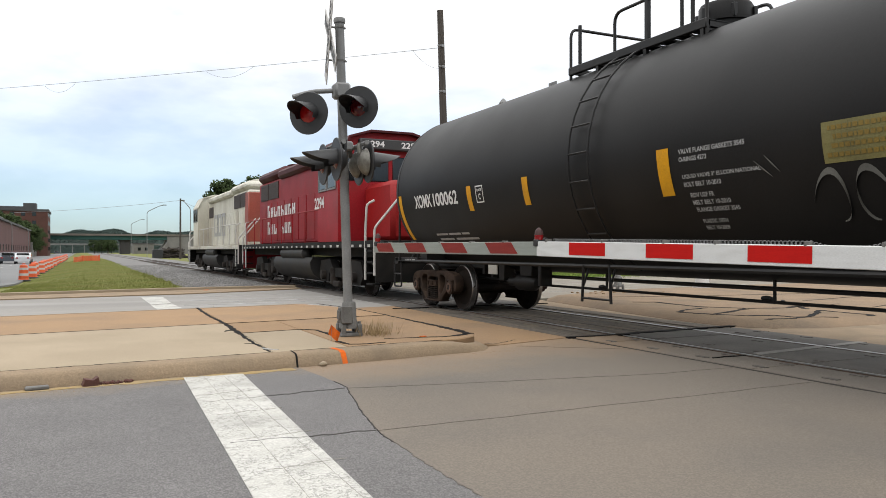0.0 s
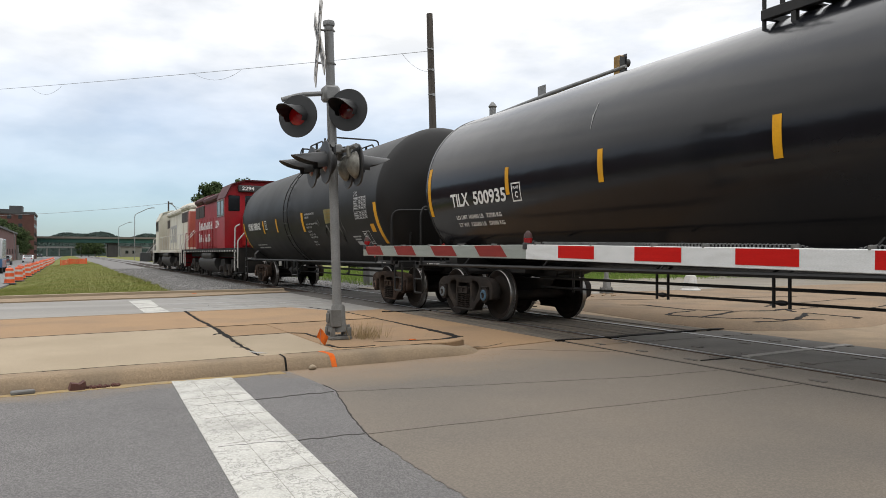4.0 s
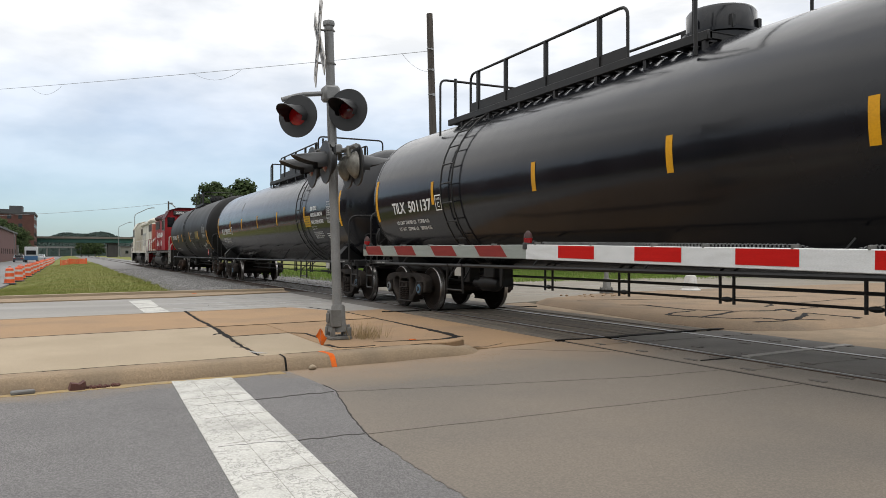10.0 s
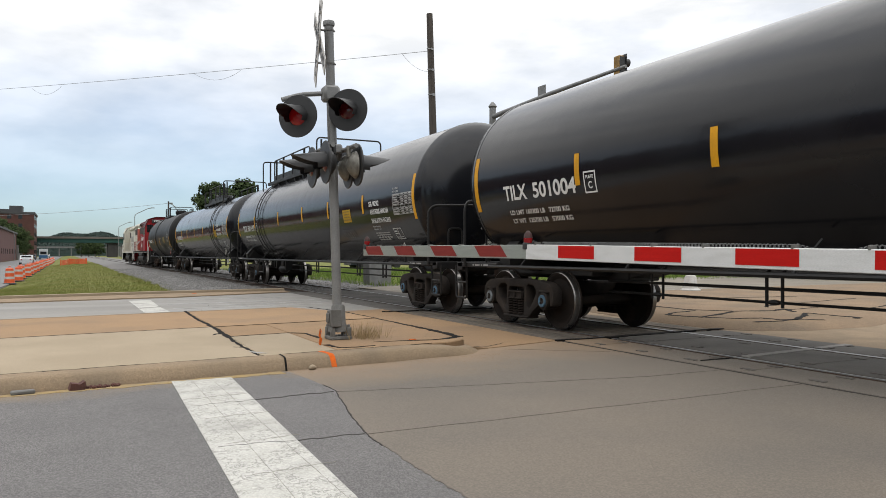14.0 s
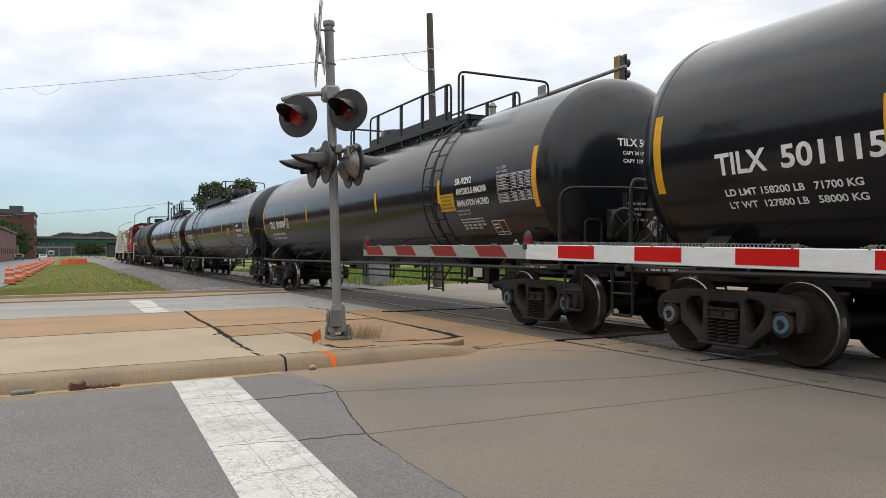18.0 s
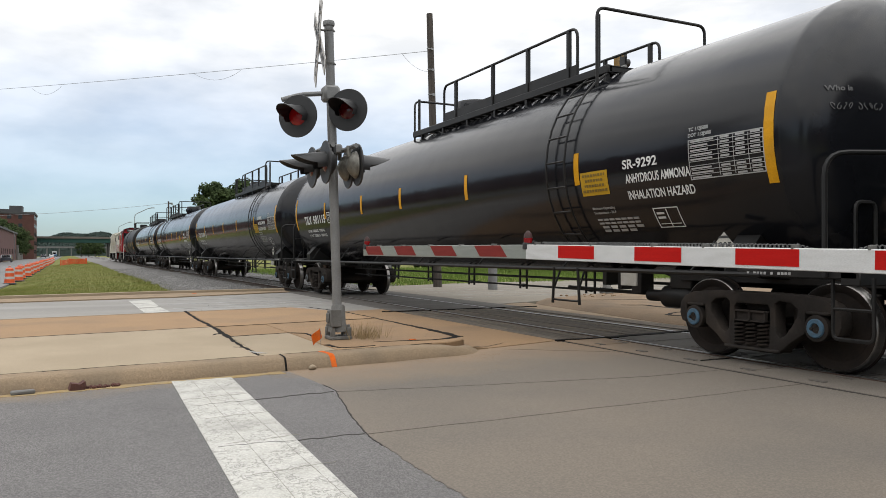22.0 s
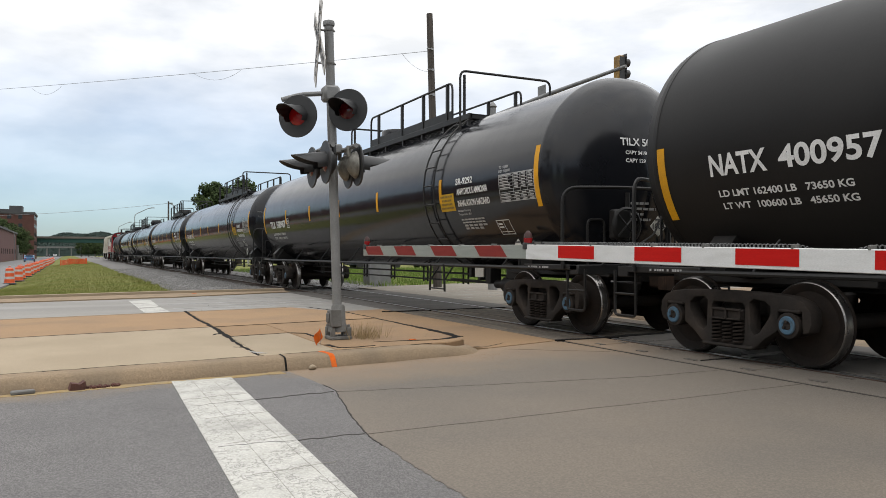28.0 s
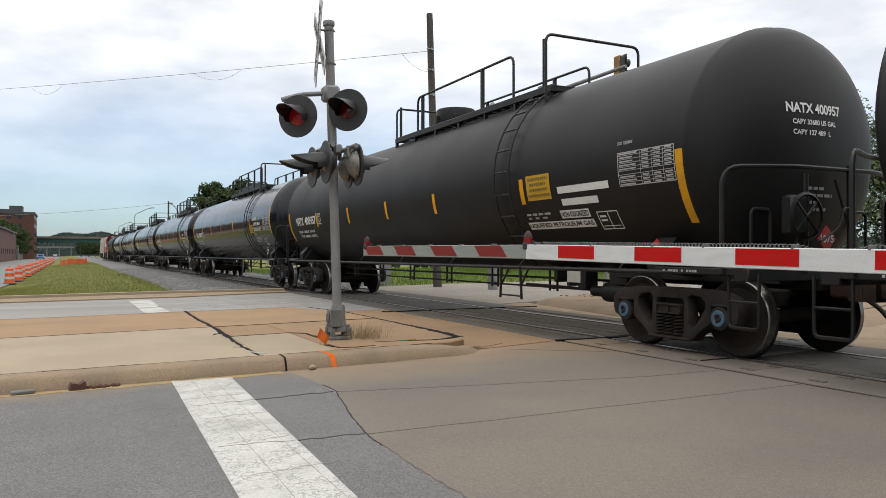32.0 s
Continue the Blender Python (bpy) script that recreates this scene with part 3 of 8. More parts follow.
setting("road_joint", bm, M["joint"], "fine dirty cracks and joints in the concrete")
bm = fresh()
for a, b in zip(EDGE[2:], EDGE[3:11]):
    strip(bm, wobble(a, b, 8, 0.005, RND), [RND.uniform(0.003, 0.013) for _ in range(9)], 0.0, 0.004)
setting("edge_crack", bm, M["edge_dirt"], "dark open crack between asphalt and concrete")
bm = fresh()
for a, b, w in (((0.86, 4.90), (1.82, 4.82), 0.009), ((1.50, 6.36), (2.13, 6.42), 0.006), ((0.92, 6.30), (1.5, 6.36), 0.005)):
    strip(bm, wobble(a, b, 24, 0.02, RND), [RND.uniform(0.1, 0.85) * w for _ in range(25)], 0.0, 0.0066)
setting("asphalt_crack", bm, M["crack"], "thin dark cracks across the asphalt and the stop line")

# stop line across the near carriageway
bm = fresh()
top = [(0.90 + i * 0.056, 7.60 + RND.uniform(-.015, .015)) for i in range(11)]
bot = [(1.05 - i * 0.051, -3.5) for i in range(11)]
prism(bm, top + bot, 0.0, 0.005)
setting("stop_line", bm, M["paint_white"], "wide worn white stop line with cracks")
bm = fresh()
for y in (6.62, 5.78, 4.95, 4.2):
    strip(bm, wobble((0.92, y), (1.42, y + 0.05), 40, 0.012, RND), [RND.uniform(0.002, 0.009) for _ in range(41)], 0.004, 0.006)
for x0, x1 in ((1.085, 0.98), (1.265, 1.27)):
    strip(bm, wobble((x0, 7.58), (x1, 0.5), 160, 0.003, RND), [RND.uniform(0.001, 0.004) for _ in range(161)], 0.004, 0.0062)
setting("paint_crack", bm, M["paint_seam"], "hairline cracks in the white paint")

# median between the carriageways: kerb, two rows of slabs
bm = fresh()
prof = [(-0.02, -0.12), (-0.02, 0.0), (0.035, 0.105), (0.07, 0.127), (0.11, 0.133), (0.30, 0.135), (0.30, -0.12)]
line = [(-60, kerb_y(-60))] + [(x, kerb_y(x)) for x in (-30, -12, -6, -3, -1, 0, 0.6)]
for i, x in enumerate(np.linspace(0.9, 4.2, 8)):
    line.append((x, kerb_y(x) + 0.05 * (x > 3.4)))
line += [(4.45, 8.10), (4.62, 8.28), (4.72, 8.52), (4.75, 8.75)]
rings = []
for i, (x, y) in enumerate(line):
    a, b = Vector(line[max(0, i - 1)]), Vector(line[min(len(line) - 1, i + 1)])
    d = (b - a).normalized()
    drop = max(0.0, min(1.0, (x - 3.9) / 0.85)) * 0.085
    rings.append([bm.verts.new((x - d.y * u, y + d.x * u, max(v - drop * (v > 0.02), v if v < 0.02 else 0.02))) for u, v in prof])
for a, b in zip(rings, rings[1:]):
    for k in range(len(prof) - 1):
        bm.faces.new((a[k], b[k], b[k + 1], a[k + 1]))
bmesh.ops.recalc_face_normals(bm, faces=bm.faces[:])
setting("kerb", bm, M["curb"], "worn rounded concrete kerb of the median")

pave = new("pavement")
tagged(pave, "concrete median slabs, pale and tan, with tarred cracks", kind="structure")


def slab_piece(poly, top, material, parent):
    bm = fresh()
    prism(bm, poly, -0.1, top)
    top_edges = [e for e in bm.edges if all(v.co.z > top - 1e-5 for v in e.verts)]
    bmesh.ops.bevel(bm, geom=top_edges, offset=0.012, segments=1, affect="EDGES")
    part("slab", bm, material, parent)


xs = [-58, -46, -36, -28, -21, -15, -10, -6, -2.2, 1.90]
for x0, x1 in zip(xs, xs[1:]):
    g = 0.012
    mid0, mid1 = 11.36 + 0.125 * x0, 11.36 + 0.125 * x1
    k = 0.315
    slab_piece([(x0 + g, kerb_y(x0) + k), (x1 - g, kerb_y(x1) + k), (x1 + .05 - g, mid1 - g), (x0 + .05 + g, mid0 - g)], 0.133, M["concrete_pale"], pave)
    slab_piece([(x0 + .05 + g, mid0 + g), (x1 + .05 - g, mid1 + g), (x1 + .1 - g, sidewalk_back(x1)), (x0 + .1 + g, sidewalk_back(x0))], 0.133, M["concrete_tan"], pave)
# slabs round the signal mast, towards the track
slab_piece([(1.875, 8.09), (2.75, 8.17), (2.75, 10.25), (1.93, 10.13)], 0.133, M["concrete_pale"], pave)
slab_piece([(1.93, 10.16), (2.75, 10.28), (2.75, 11.67), (1.99, 11.58)], 0.131, M["concrete_tan"], pave)
slab_piece([(1.99, 11.61), (4.70, 11.95), (4.66, 13.7), (4.1, 15.1), (2.02, 14.82)], 0.132, M["concrete_tan"], pave)
slab_piece([(2.77, 8.18), (4.30, 8.36), (4.58, 8.55), (4.70, 8.80), (4.70, 11.91), (2.77, 11.68)], 0.130, M["concrete_tan"], pave)

# the tan apron between median and track, and its counterpart
bm = fresh()
prism(bm, [(4.745, 8.62), (4.9, 8.46), (6.18, 8.76), (6.2, 15.38), (4.2, 15.12), (4.72, 13.75)], -0.12, 0.006)
setting("apron", bm, M["concrete_tan"], "sandy brown concrete apron beside the rails")

# tarred cracks on the median
def seam(bm, pts, w0, w1, z, rnd, ragged=0.35, lift=0.0022):
    """Tar poured along a crack: a smooth line through a few points with an uneven width."""
    line = []
    for (a, b), q in zip(zip(pts, pts[1:]), range(99)):
        n = max(4, int((Vector(b) - Vector(a)).length / 0.05))
        line += wobble(a, b, n, 0.012, rnd)[(1 if q else 0):]
    n = len(line) - 1
    ph = rnd.uniform(0, 9)
    wide = [(w0 + (w1 - w0) * i / n) * (1 + ragged * (0.6 * math.sin(i * 0.7 + ph) + 0.5 * math.sin(i * 1.9 + 2 * ph) + rnd.uniform(-.4, .4))) for i in range(n + 1)]
    strip(bm, line, wide, z - 0.004, z + lift)


def over_kerb(bm, x, width, shift):
    """A band that runs up the kerb's face and over its top."""
    rows = []
    for u, z in ((-0.024, 0.0), (0.030, 0.108), (0.066, 0.131), (0.11, 0.137), (0.31, 0.139)):
        d = shift * (u + 0.024) / 0.33
        rows.append([bm.verts.new((x + d + k * width / 2, kerb_y(x + d) + u, z)) for k in (-1, 1)])
    for a, b in zip(rows, rows[1:]):
        bm.faces.new((a[0], a[1], b[1], b[0]))


bm = fresh()
Z = 0.1335
seam(bm, [(2.02, 15.0), (1.95, 13.26), (1.95, 11.4)], 0.045, 0.055, Z, RND)
seam(bm, [(1.95, 11.4), (1.90, 10.2)], 0.075, 0.07, Z, RND)
seam(bm, [(1.90, 10.2), (1.86, 9.25), (1.855, 8.14)], 0.055, 0.03, Z, RND)
seam(bm, [(1.76, 10.42), (1.84, 10.56), (1.90, 10.50)], 0.03, 0.08, Z, RND)
seam(bm, [(1.75, 8.99), (1.85, 8.9)], 0.015, 0.03, Z, RND)
seam(bm, [(1.93, 10.15), (2.75, 10.27), (2.9, 10.15)], 0.028, 0.02, Z, RND)
seam(bm, [(2.78, 10.25), (2.94, 10.08), (2.94, 9.43)], 0.035, 0.05, Z, RND)
seam(bm, [(2.80, 8.72), (2.84, 8.40), (3.04, 8.34), (3.3, 8.40)], 0.05, 0.015, Z, RND)
seam(bm, [(4.40, 15.08), (4.70, 13.7), (4.69, 11.4)], 0.02, 0.04, Z - 0.002, RND)
seam(bm, [(4.69, 11.4), (4.69, 10.29), (4.68, 9.2), (4.62, 8.79)], 0.04, 0.12, Z - 0.002, RND)
seam(bm, [(4.62, 8.79), (4.37, 8.66), (4.19, 8.62), (3.8, 8.70), (3.41, 8.74)], 0.09, 0.012, Z - 0.002, RND)
seam(bm, [(2.1, kerb_y(2.1) + .31), (4.0, kerb_y(4.0) + .33)], 0.012, 0.008, Z, RND)
seam(bm, [(-6, kerb_y(-6) + .31), (-0.2, kerb_y(-0.2) + .31)], 0.010, 0.012, Z, RND)
seam(bm, [(-0.2, kerb_y(-0.2) + .31), (0.2, kerb_y(0.2) + .305)], 0.03, 0.035, Z, RND, 0.6)
seam(bm, [(0.2, kerb_y(0.2) + .31), (1.9, kerb_y(1.9) + .31)], 0.018, 0.012, Z, RND)
seam(bm, [(-14, 11.36 - 1.75), (2.0, 11.6)], 0.012, 0.012, Z, RND)
seam(bm, [(2.0, 11.6), (4.7, 11.94)], 0.014, 0.014, Z, RND)
over_kerb(bm, 2.06, 0.022, 0.01)
setting("tar_seam", bm, M["tar"], "black tar in the cracks of the median")
bm = fresh()
seam(bm, [(4.80, 8.68), (4.87, 8.56), (5.15, 8.70), (5.36, 8.84)], 0.012, 0.012, 0.006, RND, 0.6)
setting("tar_patch", bm, M["tar"], "thin black crack beside the kerb tip")

# yellow paint along the gutter, orange survey marks
bm = fresh()
strip(bm, wobble((-3.0, kerb_y(-3) - 0.12), (2.0, kerb_y(2.0) - 0.10), 120, 0.012, RND), [0.13 + 0.03 * math.sin(i * 0.7) + RND.uniform(-.03, .03) for i in range(121)], 0.0, 0.003)
setting("gutter_paint", bm, M["paint_yellow"], "faded yellow paint along the gutter")
bm = fresh()
over_kerb(bm, 2.60, 0.06, -0.06)
strip(bm, [(3.9, 8.72), (3.98, 8.75)], 0.05, 0.133, 0.139)
strip(bm, [(3.4, 23.5), (3.5, 23.75)], 0.10, 0.03, 0.036)
setting("survey_mark", bm, M["spray_orange"], "bright orange spray-paint survey marks")

# far carriageway with its worn stop line
bm = fresh()
prism(bm, [(-60, sidewalk_back(-60) + .02), (4.18, 15.14), (6.33, 15.42), (6.33, 23.45), (4.55, 23.45), (-60, verge_y(-60))], -0.12, 0.0)
setting("road_far", bm, M["far_road"], "pale worn concrete carriageway beyond the median")
bm = fresh()
prism(bm, [(1.43, 21.07), (1.97, 21.05), (1.92, 18.5), (1.44, 18.14)], 0.0, 0.005)
prism(bm, [(1.43, 17.96), (1.91, 18.3), (1.96, 16.78), (1.44, 16.54)], 0.0, 0.005)
setting("stop_line_far", bm, M["paint_white"], "worn white stop line on the far carriageway")
bm = fresh()
for y0, x0, x1 in ((16.4, 2.3, 4.9), (17.6, 2.1, 5.6), (18.4, 3.0, 6.1), (19.2, 2.2, 5.9), (20.8, 2.6, 5.4), (22.2, 2.6, 4.4)):
    strip(bm, wobble((x0, y0), (x1, y0 + 0.2), 8, 0.05, RND), [RND.uniform(0.05, 0.16) for _ in range(9)], 0.0, 0.006)
strip(bm, wobble((2.55, 15.5), (3.05, 15.9), 8, 0.05, RND), 0.10, 0.0, 0.006)
strip(bm, wobble((2.75, 15.75), (2.7, 16.0), 4, 0.02, RND), 0.08, 0.0, 0.0065)
strip(bm, [(1.84, 8.50), (1.88, 8.36), (1.97, 8.26)], [0.03, 0.07, 0.03], 0.13, 0.1362)
setting("faded_paint", bm, M["paint_worn"], "faded remains of white road paint")
bm = fresh()
strip(bm, wobble((-40, sidewalk_back(-40) + .05), (4.0, sidewalk_back(4.0) + .05), 40, 0.02, RND), 0.06, -0.02, 0.133)
setting("kerb_back", bm, M["curb"], "back edge of the concrete median")
bm = fresh()
prism(bm, [(-60, verge_y(-60) - 1.0), (2.8, verge_y(2.8) - 1.1), (6.33, 23.43), (6.33, 24.3), (2.9, verge_y(2.9) + .9), (-2.2, verge_y(-2.2) + .6), (-60, verge_y(-60) + .6)], -0.1, 0.03)
setting("gutter_far", bm, M["curb"], "tan concrete gutter of the far kerb")
bm = fresh()
prism(bm, [(-2.2, verge_y(-2.2) + .45), (2.9, verge_y(2.9) + .75), (6.3, 24.05), (6.3, 24.3), (2.9, verge_y(2.9) + 1.0), (-2.2, verge_y(-2.2) + .7)], -0.1, 0.10)
setting("kerb_far", bm, M["concrete_pale"], "low concrete kerb before the grass verge")

# the street along the railway
bm = fresh()
rows_s = []
for y in (23.0, 25, 27, 29, 31, 34, 37, 40, 44, 48, 60, 120, 300, 520):
    z = 0.0 - 0.50 * smooth(y, 25, 48)
    rows_s.append([bm.verts.new((x, y, zz)) for x, zz in ((-11.6, z - 0.2), (-11.6, z), (-7.0, z + 0.03), (-3.05 + 0.002 * y, z), (-3.05 + 0.002 * y, z - 0.2))])
for a, b in zip(rows_s, rows_s[1:]):
    for k in range(4):
        bm.faces.new((a[k], a[k + 1], b[k + 1], b[k]))
setting("side_street", bm, M["asphalt_far"], "light grey street running beside the railway")
bm = fresh()
for k in range(24):
    y = 40 + k * 11
    strip(bm, [(-7.0, y + 12), (-7.0, y + 15)], 0.12, -0.49, -0.462)
setting("lane_line", bm, M["paint_worn"], "broken white lane lines")

# beyond the track
bm = fresh()
prism(bm, [(9.38, -20), (9.38, 8.3), (60, 11.0), (60, -20)], -0.12, 0.006)
setting("road_beyond", bm, M["curb"], "sandy concrete carriageway beyond the track")
bm = fresh()
nose = [(9.42, 8.85), (9.40, 9.6), (9.42, 10.3), (9.62, 11.66), (10.18, 15.3), (10.6, 15.9), (14.5, 17.6), (60, 20.5), (60, 10.6), (12.8, 8.26), (12.1, 8.05), (10.6, 8.05), (9.8, 8.35)]
inner = [(9.62, 9.0), (9.60, 9.6), (9.62, 10.3), (9.82, 11.6), (10.36, 15.1), (10.75, 15.65), (14.5, 17.3), (60, 20.2), (60, 10.9), (12.8, 8.5), (12.1, 8.28), (10.7, 8.28), (9.95, 8.55)]
low = [bm.verts.new((x, y, -0.1)) for x, y in nose]
mid = [bm.verts.new((x, y, 0.008)) for x, y in nose]
high = [bm.verts.new((x, y, 0.115)) for x, y in inner]
for a, b in ((low, mid), (mid, high)):
    for i in range(len(a)):
        k = (i + 1) % len(a)
        bm.faces.new((a[i], a[k], b[k], b[i]))
bm.faces.new(high)
bmesh.ops.recalc_face_normals(bm, faces=bm.faces[:])
bm2 = fresh()
prism(bm2, [(9.36, 8.3), (9.36, 15.6), (10.3, 15.9), (9.7, 11.7), (9.5, 9.0), (10.2, 8.3)], -0.12, 0.004)
setting("apron_beyond", bm2, M["curb"], "sandy concrete strip along the far side of the deck")
setting("median_beyond", bm, M["concrete_dusty"], "cracked tan concrete median beyond the track")
bm = fresh()
prism(bm, [(9.38, 15.64), (14.5, 17.64), (60, 20.54), (60, 33), (14, 27.2), (9.38, 25.5)], -0.12, 0.01)
setting("road_beyond_far", bm, M["far_road_tan"], "sandy concrete carriageway beyond the track")
bm = fresh()
for k, y in enumerate((18.3, 19.6, 20.9, 22.2, 23.4)):
    strip(bm, wobble((9.6 + 0.5 * (k % 2), y), (22, y + 1.3), 40, 0.02, RND), [RND.uniform(0.02, 0.09) for _ in range(41)], 0.0, 0.014)
setting("worn_marking", bm, M["paint_worn"], "worn white streaks of paint on the far carriageway")
bm = fresh()
SEAMS = ((0.10, ((10.74, 12.82), (11.18, 12.6), (11.03, 11.2), (11.53, 10.46), (12.34, 10.22), (12.92, 10.43), (12.44, 9.85))),
         (0.08, ((9.74, 10.37), (10.16, 10.68), (10.96, 10.91))),
         (0.09, ((9.74, 10.37), (9.84, 9.99), (10.23, 9.28), (10.76, 9.14), (10.74, 8.78), (11.25, 8.52), (11.35, 8.38))),
         (0.09, ((9.98, 8.66), (10.15, 8.67), (10.39, 8.6), (10.95, 8.67), (11.68, 9.07), (12.4, 9.56))),
         (0.10, ((12.4, 9.56), (12.32, 8.88), (12.33, 8.45), (12.1, 8.36))),
         (0.09, ((9.88, 9.71), (11.42, 10.36))),
         (0.07, ((13.09, 11.06), (13.65, 11.36), (14.23, 11.91))),
         (0.05, ((12.89, 10.27), (14.21, 10.5))),
         (.05, ((10.9, 14.6), (13.4, 13.9), (17, 13.4))), (.05, ((14.4, 11.5), (17.5, 12.1))), (.05, ((14.0, 9.6), (17.0, 10.6))))
for w, way in SEAMS:
    for a, b in zip(way, way[1:]):
        strip(bm, wobble(a, b, 8, 0.025, RND), [w * RND.uniform(0.6, 1.4) for _ in range(9)], 0.11, 0.1195)
setting("tar_seam_beyond", bm, M["tar"], "black tar seams in the median beyond the track")
bm = fresh()
for k in range(26):
    x, y, r = RND.gauss(12.6, 0.7), RND.gauss(15.9, 0.3), RND.uniform(0.015, 0.045)
    bmesh.ops.create_icosphere(bm, subdivisions=1, radius=r, matrix=Matrix.Translation((x, y, 0.105 + r * .4)) @ Matrix.Diagonal((1.3, 1, .6, 1)))
tagged(whole("rubble", bm, M["concrete_tan"], "broken concrete rubble at the kerb end", "rubble"), kind="stuff")

# ---- the track ----
bm = fresh()
n_y = 90
rows_b = []
for j in range(n_y + 1):
    y = 23.0 + (j / n_y) ** 2.2 * 460
    row = []
    for x, z in ((-4.6, -0.09), (-3.9, -0.05), (-2.9, -0.04), (-2.2, -0.05), (-1.3, -0.06), (0, -0.07), (1.3, -0.06), (2.2, -0.05), (2.9, -0.04), (4.2, -0.09)):
        k = 0.04 if y < 80 else 0
        row.append(bm.verts.new((TRACK + x + (RND.uniform(-0.25, 0.25) if abs(x) > 4 else 0), y, z + (RND.uniform(-k, k) * .5 if abs(x) < 4 else -0.03))))
    rows_b.append(row)
for a, b in zip(rows_b, rows_b[1:]):
    for k in range(len(a) - 1):
        bm.faces.new((a[k], a[k + 1], b[k + 1], b[k]))
setting("ballast_bed", bm, M["ballast"], "grey crushed-stone ballast bed under the track")

RAIL = [(-0.07, -0.18), (0.07, -0.18), (0.065, -0.165), (0.012, -0.14), (0.012, -0.045), (0.036, -0.03), (0.036, -0.006), (0.028, 0.0), (-0.028, 0.0),
        (-0.036, -0.006), (-0.036, -0.03), (-0.012, -0.045), (-0.012, -0.14), (-0.065, -0.165)]
for sx in (-0.75, 0.75):
    bm = fresh()
    fs = prism(bm, RAIL, -60, 480, "y")
    for f in fs:
        if f.calc_center_median().z > -0.02 and abs(f.normal.z) > 0.3:
            f.material_index = 1
    setting("rail", bm, [M["rust"], M["rail_steel"]], "worn steel rail with a bright polished head").matrix_basis = Matrix.Translation((TRACK + sx, 0, 0.012))

ties = new("ties")
tagged(ties, "dark creosoted wooden ties in the ballast", kind="structure")
bm = fresh()
box(bm, -1.28, 1.28, -0.11, 0.11, -0.22, -0.045, 0.01)
tie = part("tie", bm, M["tie"], ties, at=(TRACK, 23.6, 0))
for k in range(1, 150):
    again(tie, Matrix.Translation((TRACK + RND.uniform(-.04, .04), 23.6 + k * 0.53, RND.uniform(-.01, .01))) @ pose(0, 0, 0, 0, 0, RND.uniform(-1.5, 1.5)), ties)

# crossing surface: smooth panels by the carriageways, timbers between them
cross = new("crossing_deck")
tagged(cross, "level crossing deck of concrete panels and weathered timbers", kind="structure")
SPANS = ((6.25, 6.93, "near"), (7.165, 8.435, "mid"), (8.615, 9.35, "out"))


def deck_piece(x0, x1, y0, y1, top, material, name):
    bm = fresh()
    box(bm, x0, x1, y0, y1, -0.12, top, 0.008)
    part(name, bm, material, cross)


for y0 in np.arange(-14.0, 8.3, 2.45):
    for x0, x1, kind in SPANS:
        deck_piece(x0, x1, y0 + .01, min(y0 + 2.44, 8.72), 0.012 + RND.uniform(-.003, .003), M["road_concrete"] if kind == "near" else M["panel"], "panel")
for y0 in np.arange(14.65, 23.0, 2.45):
    for x0, x1, kind in SPANS:
        deck_piece(x0, x1, y0 + .01, min(y0 + 2.44, 23.4), 0.012 + RND.uniform(-.003, .003), M["panel"], "panel")
for x0, x1, kind in SPANS:
    n = 6 if kind == "mid" else 3
    w = (x1 - x0) / n
    for i in range(n):
        deck_piece(x0 + i * w + .006, x0 + (i + 1) * w - .006, 8.80, 14.58, 0.006 + RND.uniform(-.008, .008), M["timber"], "timber")
bm = fresh()
strip(bm, wobble((6.13, 8.70), (7.0, 8.66), 8, 0.02, RND), [RND.uniform(0.05, 0.10) for _ in range(9)], -0.05, 0.024)
strip(bm, wobble((7.0, 8.66), (8.45, 8.80), 14, 0.02, RND), [RND.uniform(0.10, 0.17) for _ in range(15)], -0.05, 0.024)
strip(bm, wobble((8.45, 8.80), (9.6, 8.88), 10, 0.02, RND), [RND.uniform(0.05, 0.11) for _ in range(11)], -0.05, 0.024)
strip(bm, wobble((5.9, 14.62), (9.7, 14.55), 24, 0.025, RND), [RND.uniform(0.015, 0.06) for _ in range(25)], -0.05, 0.022)
strip(bm, wobble((6.45, 6.33), (6.95, 6.33), 8, 0.02, RND), 0.02, 0.0, 0.019)
setting("deck_gap", bm, M["tar"], "dark open gaps at the ends of the crossing deck")
bm = fresh()
strip(bm, wobble((6.245, -14), (6.215, 8.70), 60, 0.012, RND), [RND.uniform(0.015, 0.04) for _ in range(61)], -0.05, 0.006)
setting("deck_joint", bm, M["edge_dirt"], "dirty joint between the carriageway and the crossing deck")
bm = fresh()
prism(bm, [(7.17, 6.27), (8.43, 6.40), (8.43, 6.53), (7.17, 6.40)], 0.0, 0.02)
prism(bm, [(8.62, 6.42), (9.34, 6.49), (9.34, 6.61), (8.62, 6.55)], 0.0, 0.02)
setting("deck_strip", bm, M["far_road"], "pale concrete strip across the deck")

# rubber in the gaps beside the rails
bm = fresh()
for x0, x1, y0, y1 in ((6.935, 7.012, -14, 23.4), (7.088, 7.162, -14, 23.4), (8.438, 8.512, -14, 23.4), (8.588, 8.61, -14, 23.4)):
    box(bm, x0, x1, y0, y1, -0.12, -0.022)
setting("flangeway", bm, M["rubber"], "dark rubber filler in the gaps beside the rails")
# bolt pockets of the crossing panels
bm = fresh()
for y0 in np.arange(-1.0, 8.3, 0.82):
    for x in (6.42, 6.82, 7.35, 8.22, 8.80, 9.18):
        box(bm, x - 0.03, x + 0.03, y0, y0 + 0.16, 0.0, 0.018)
setting("panel_pocket", bm, M["pocket"], "dark bolt pockets in the crossing panels")

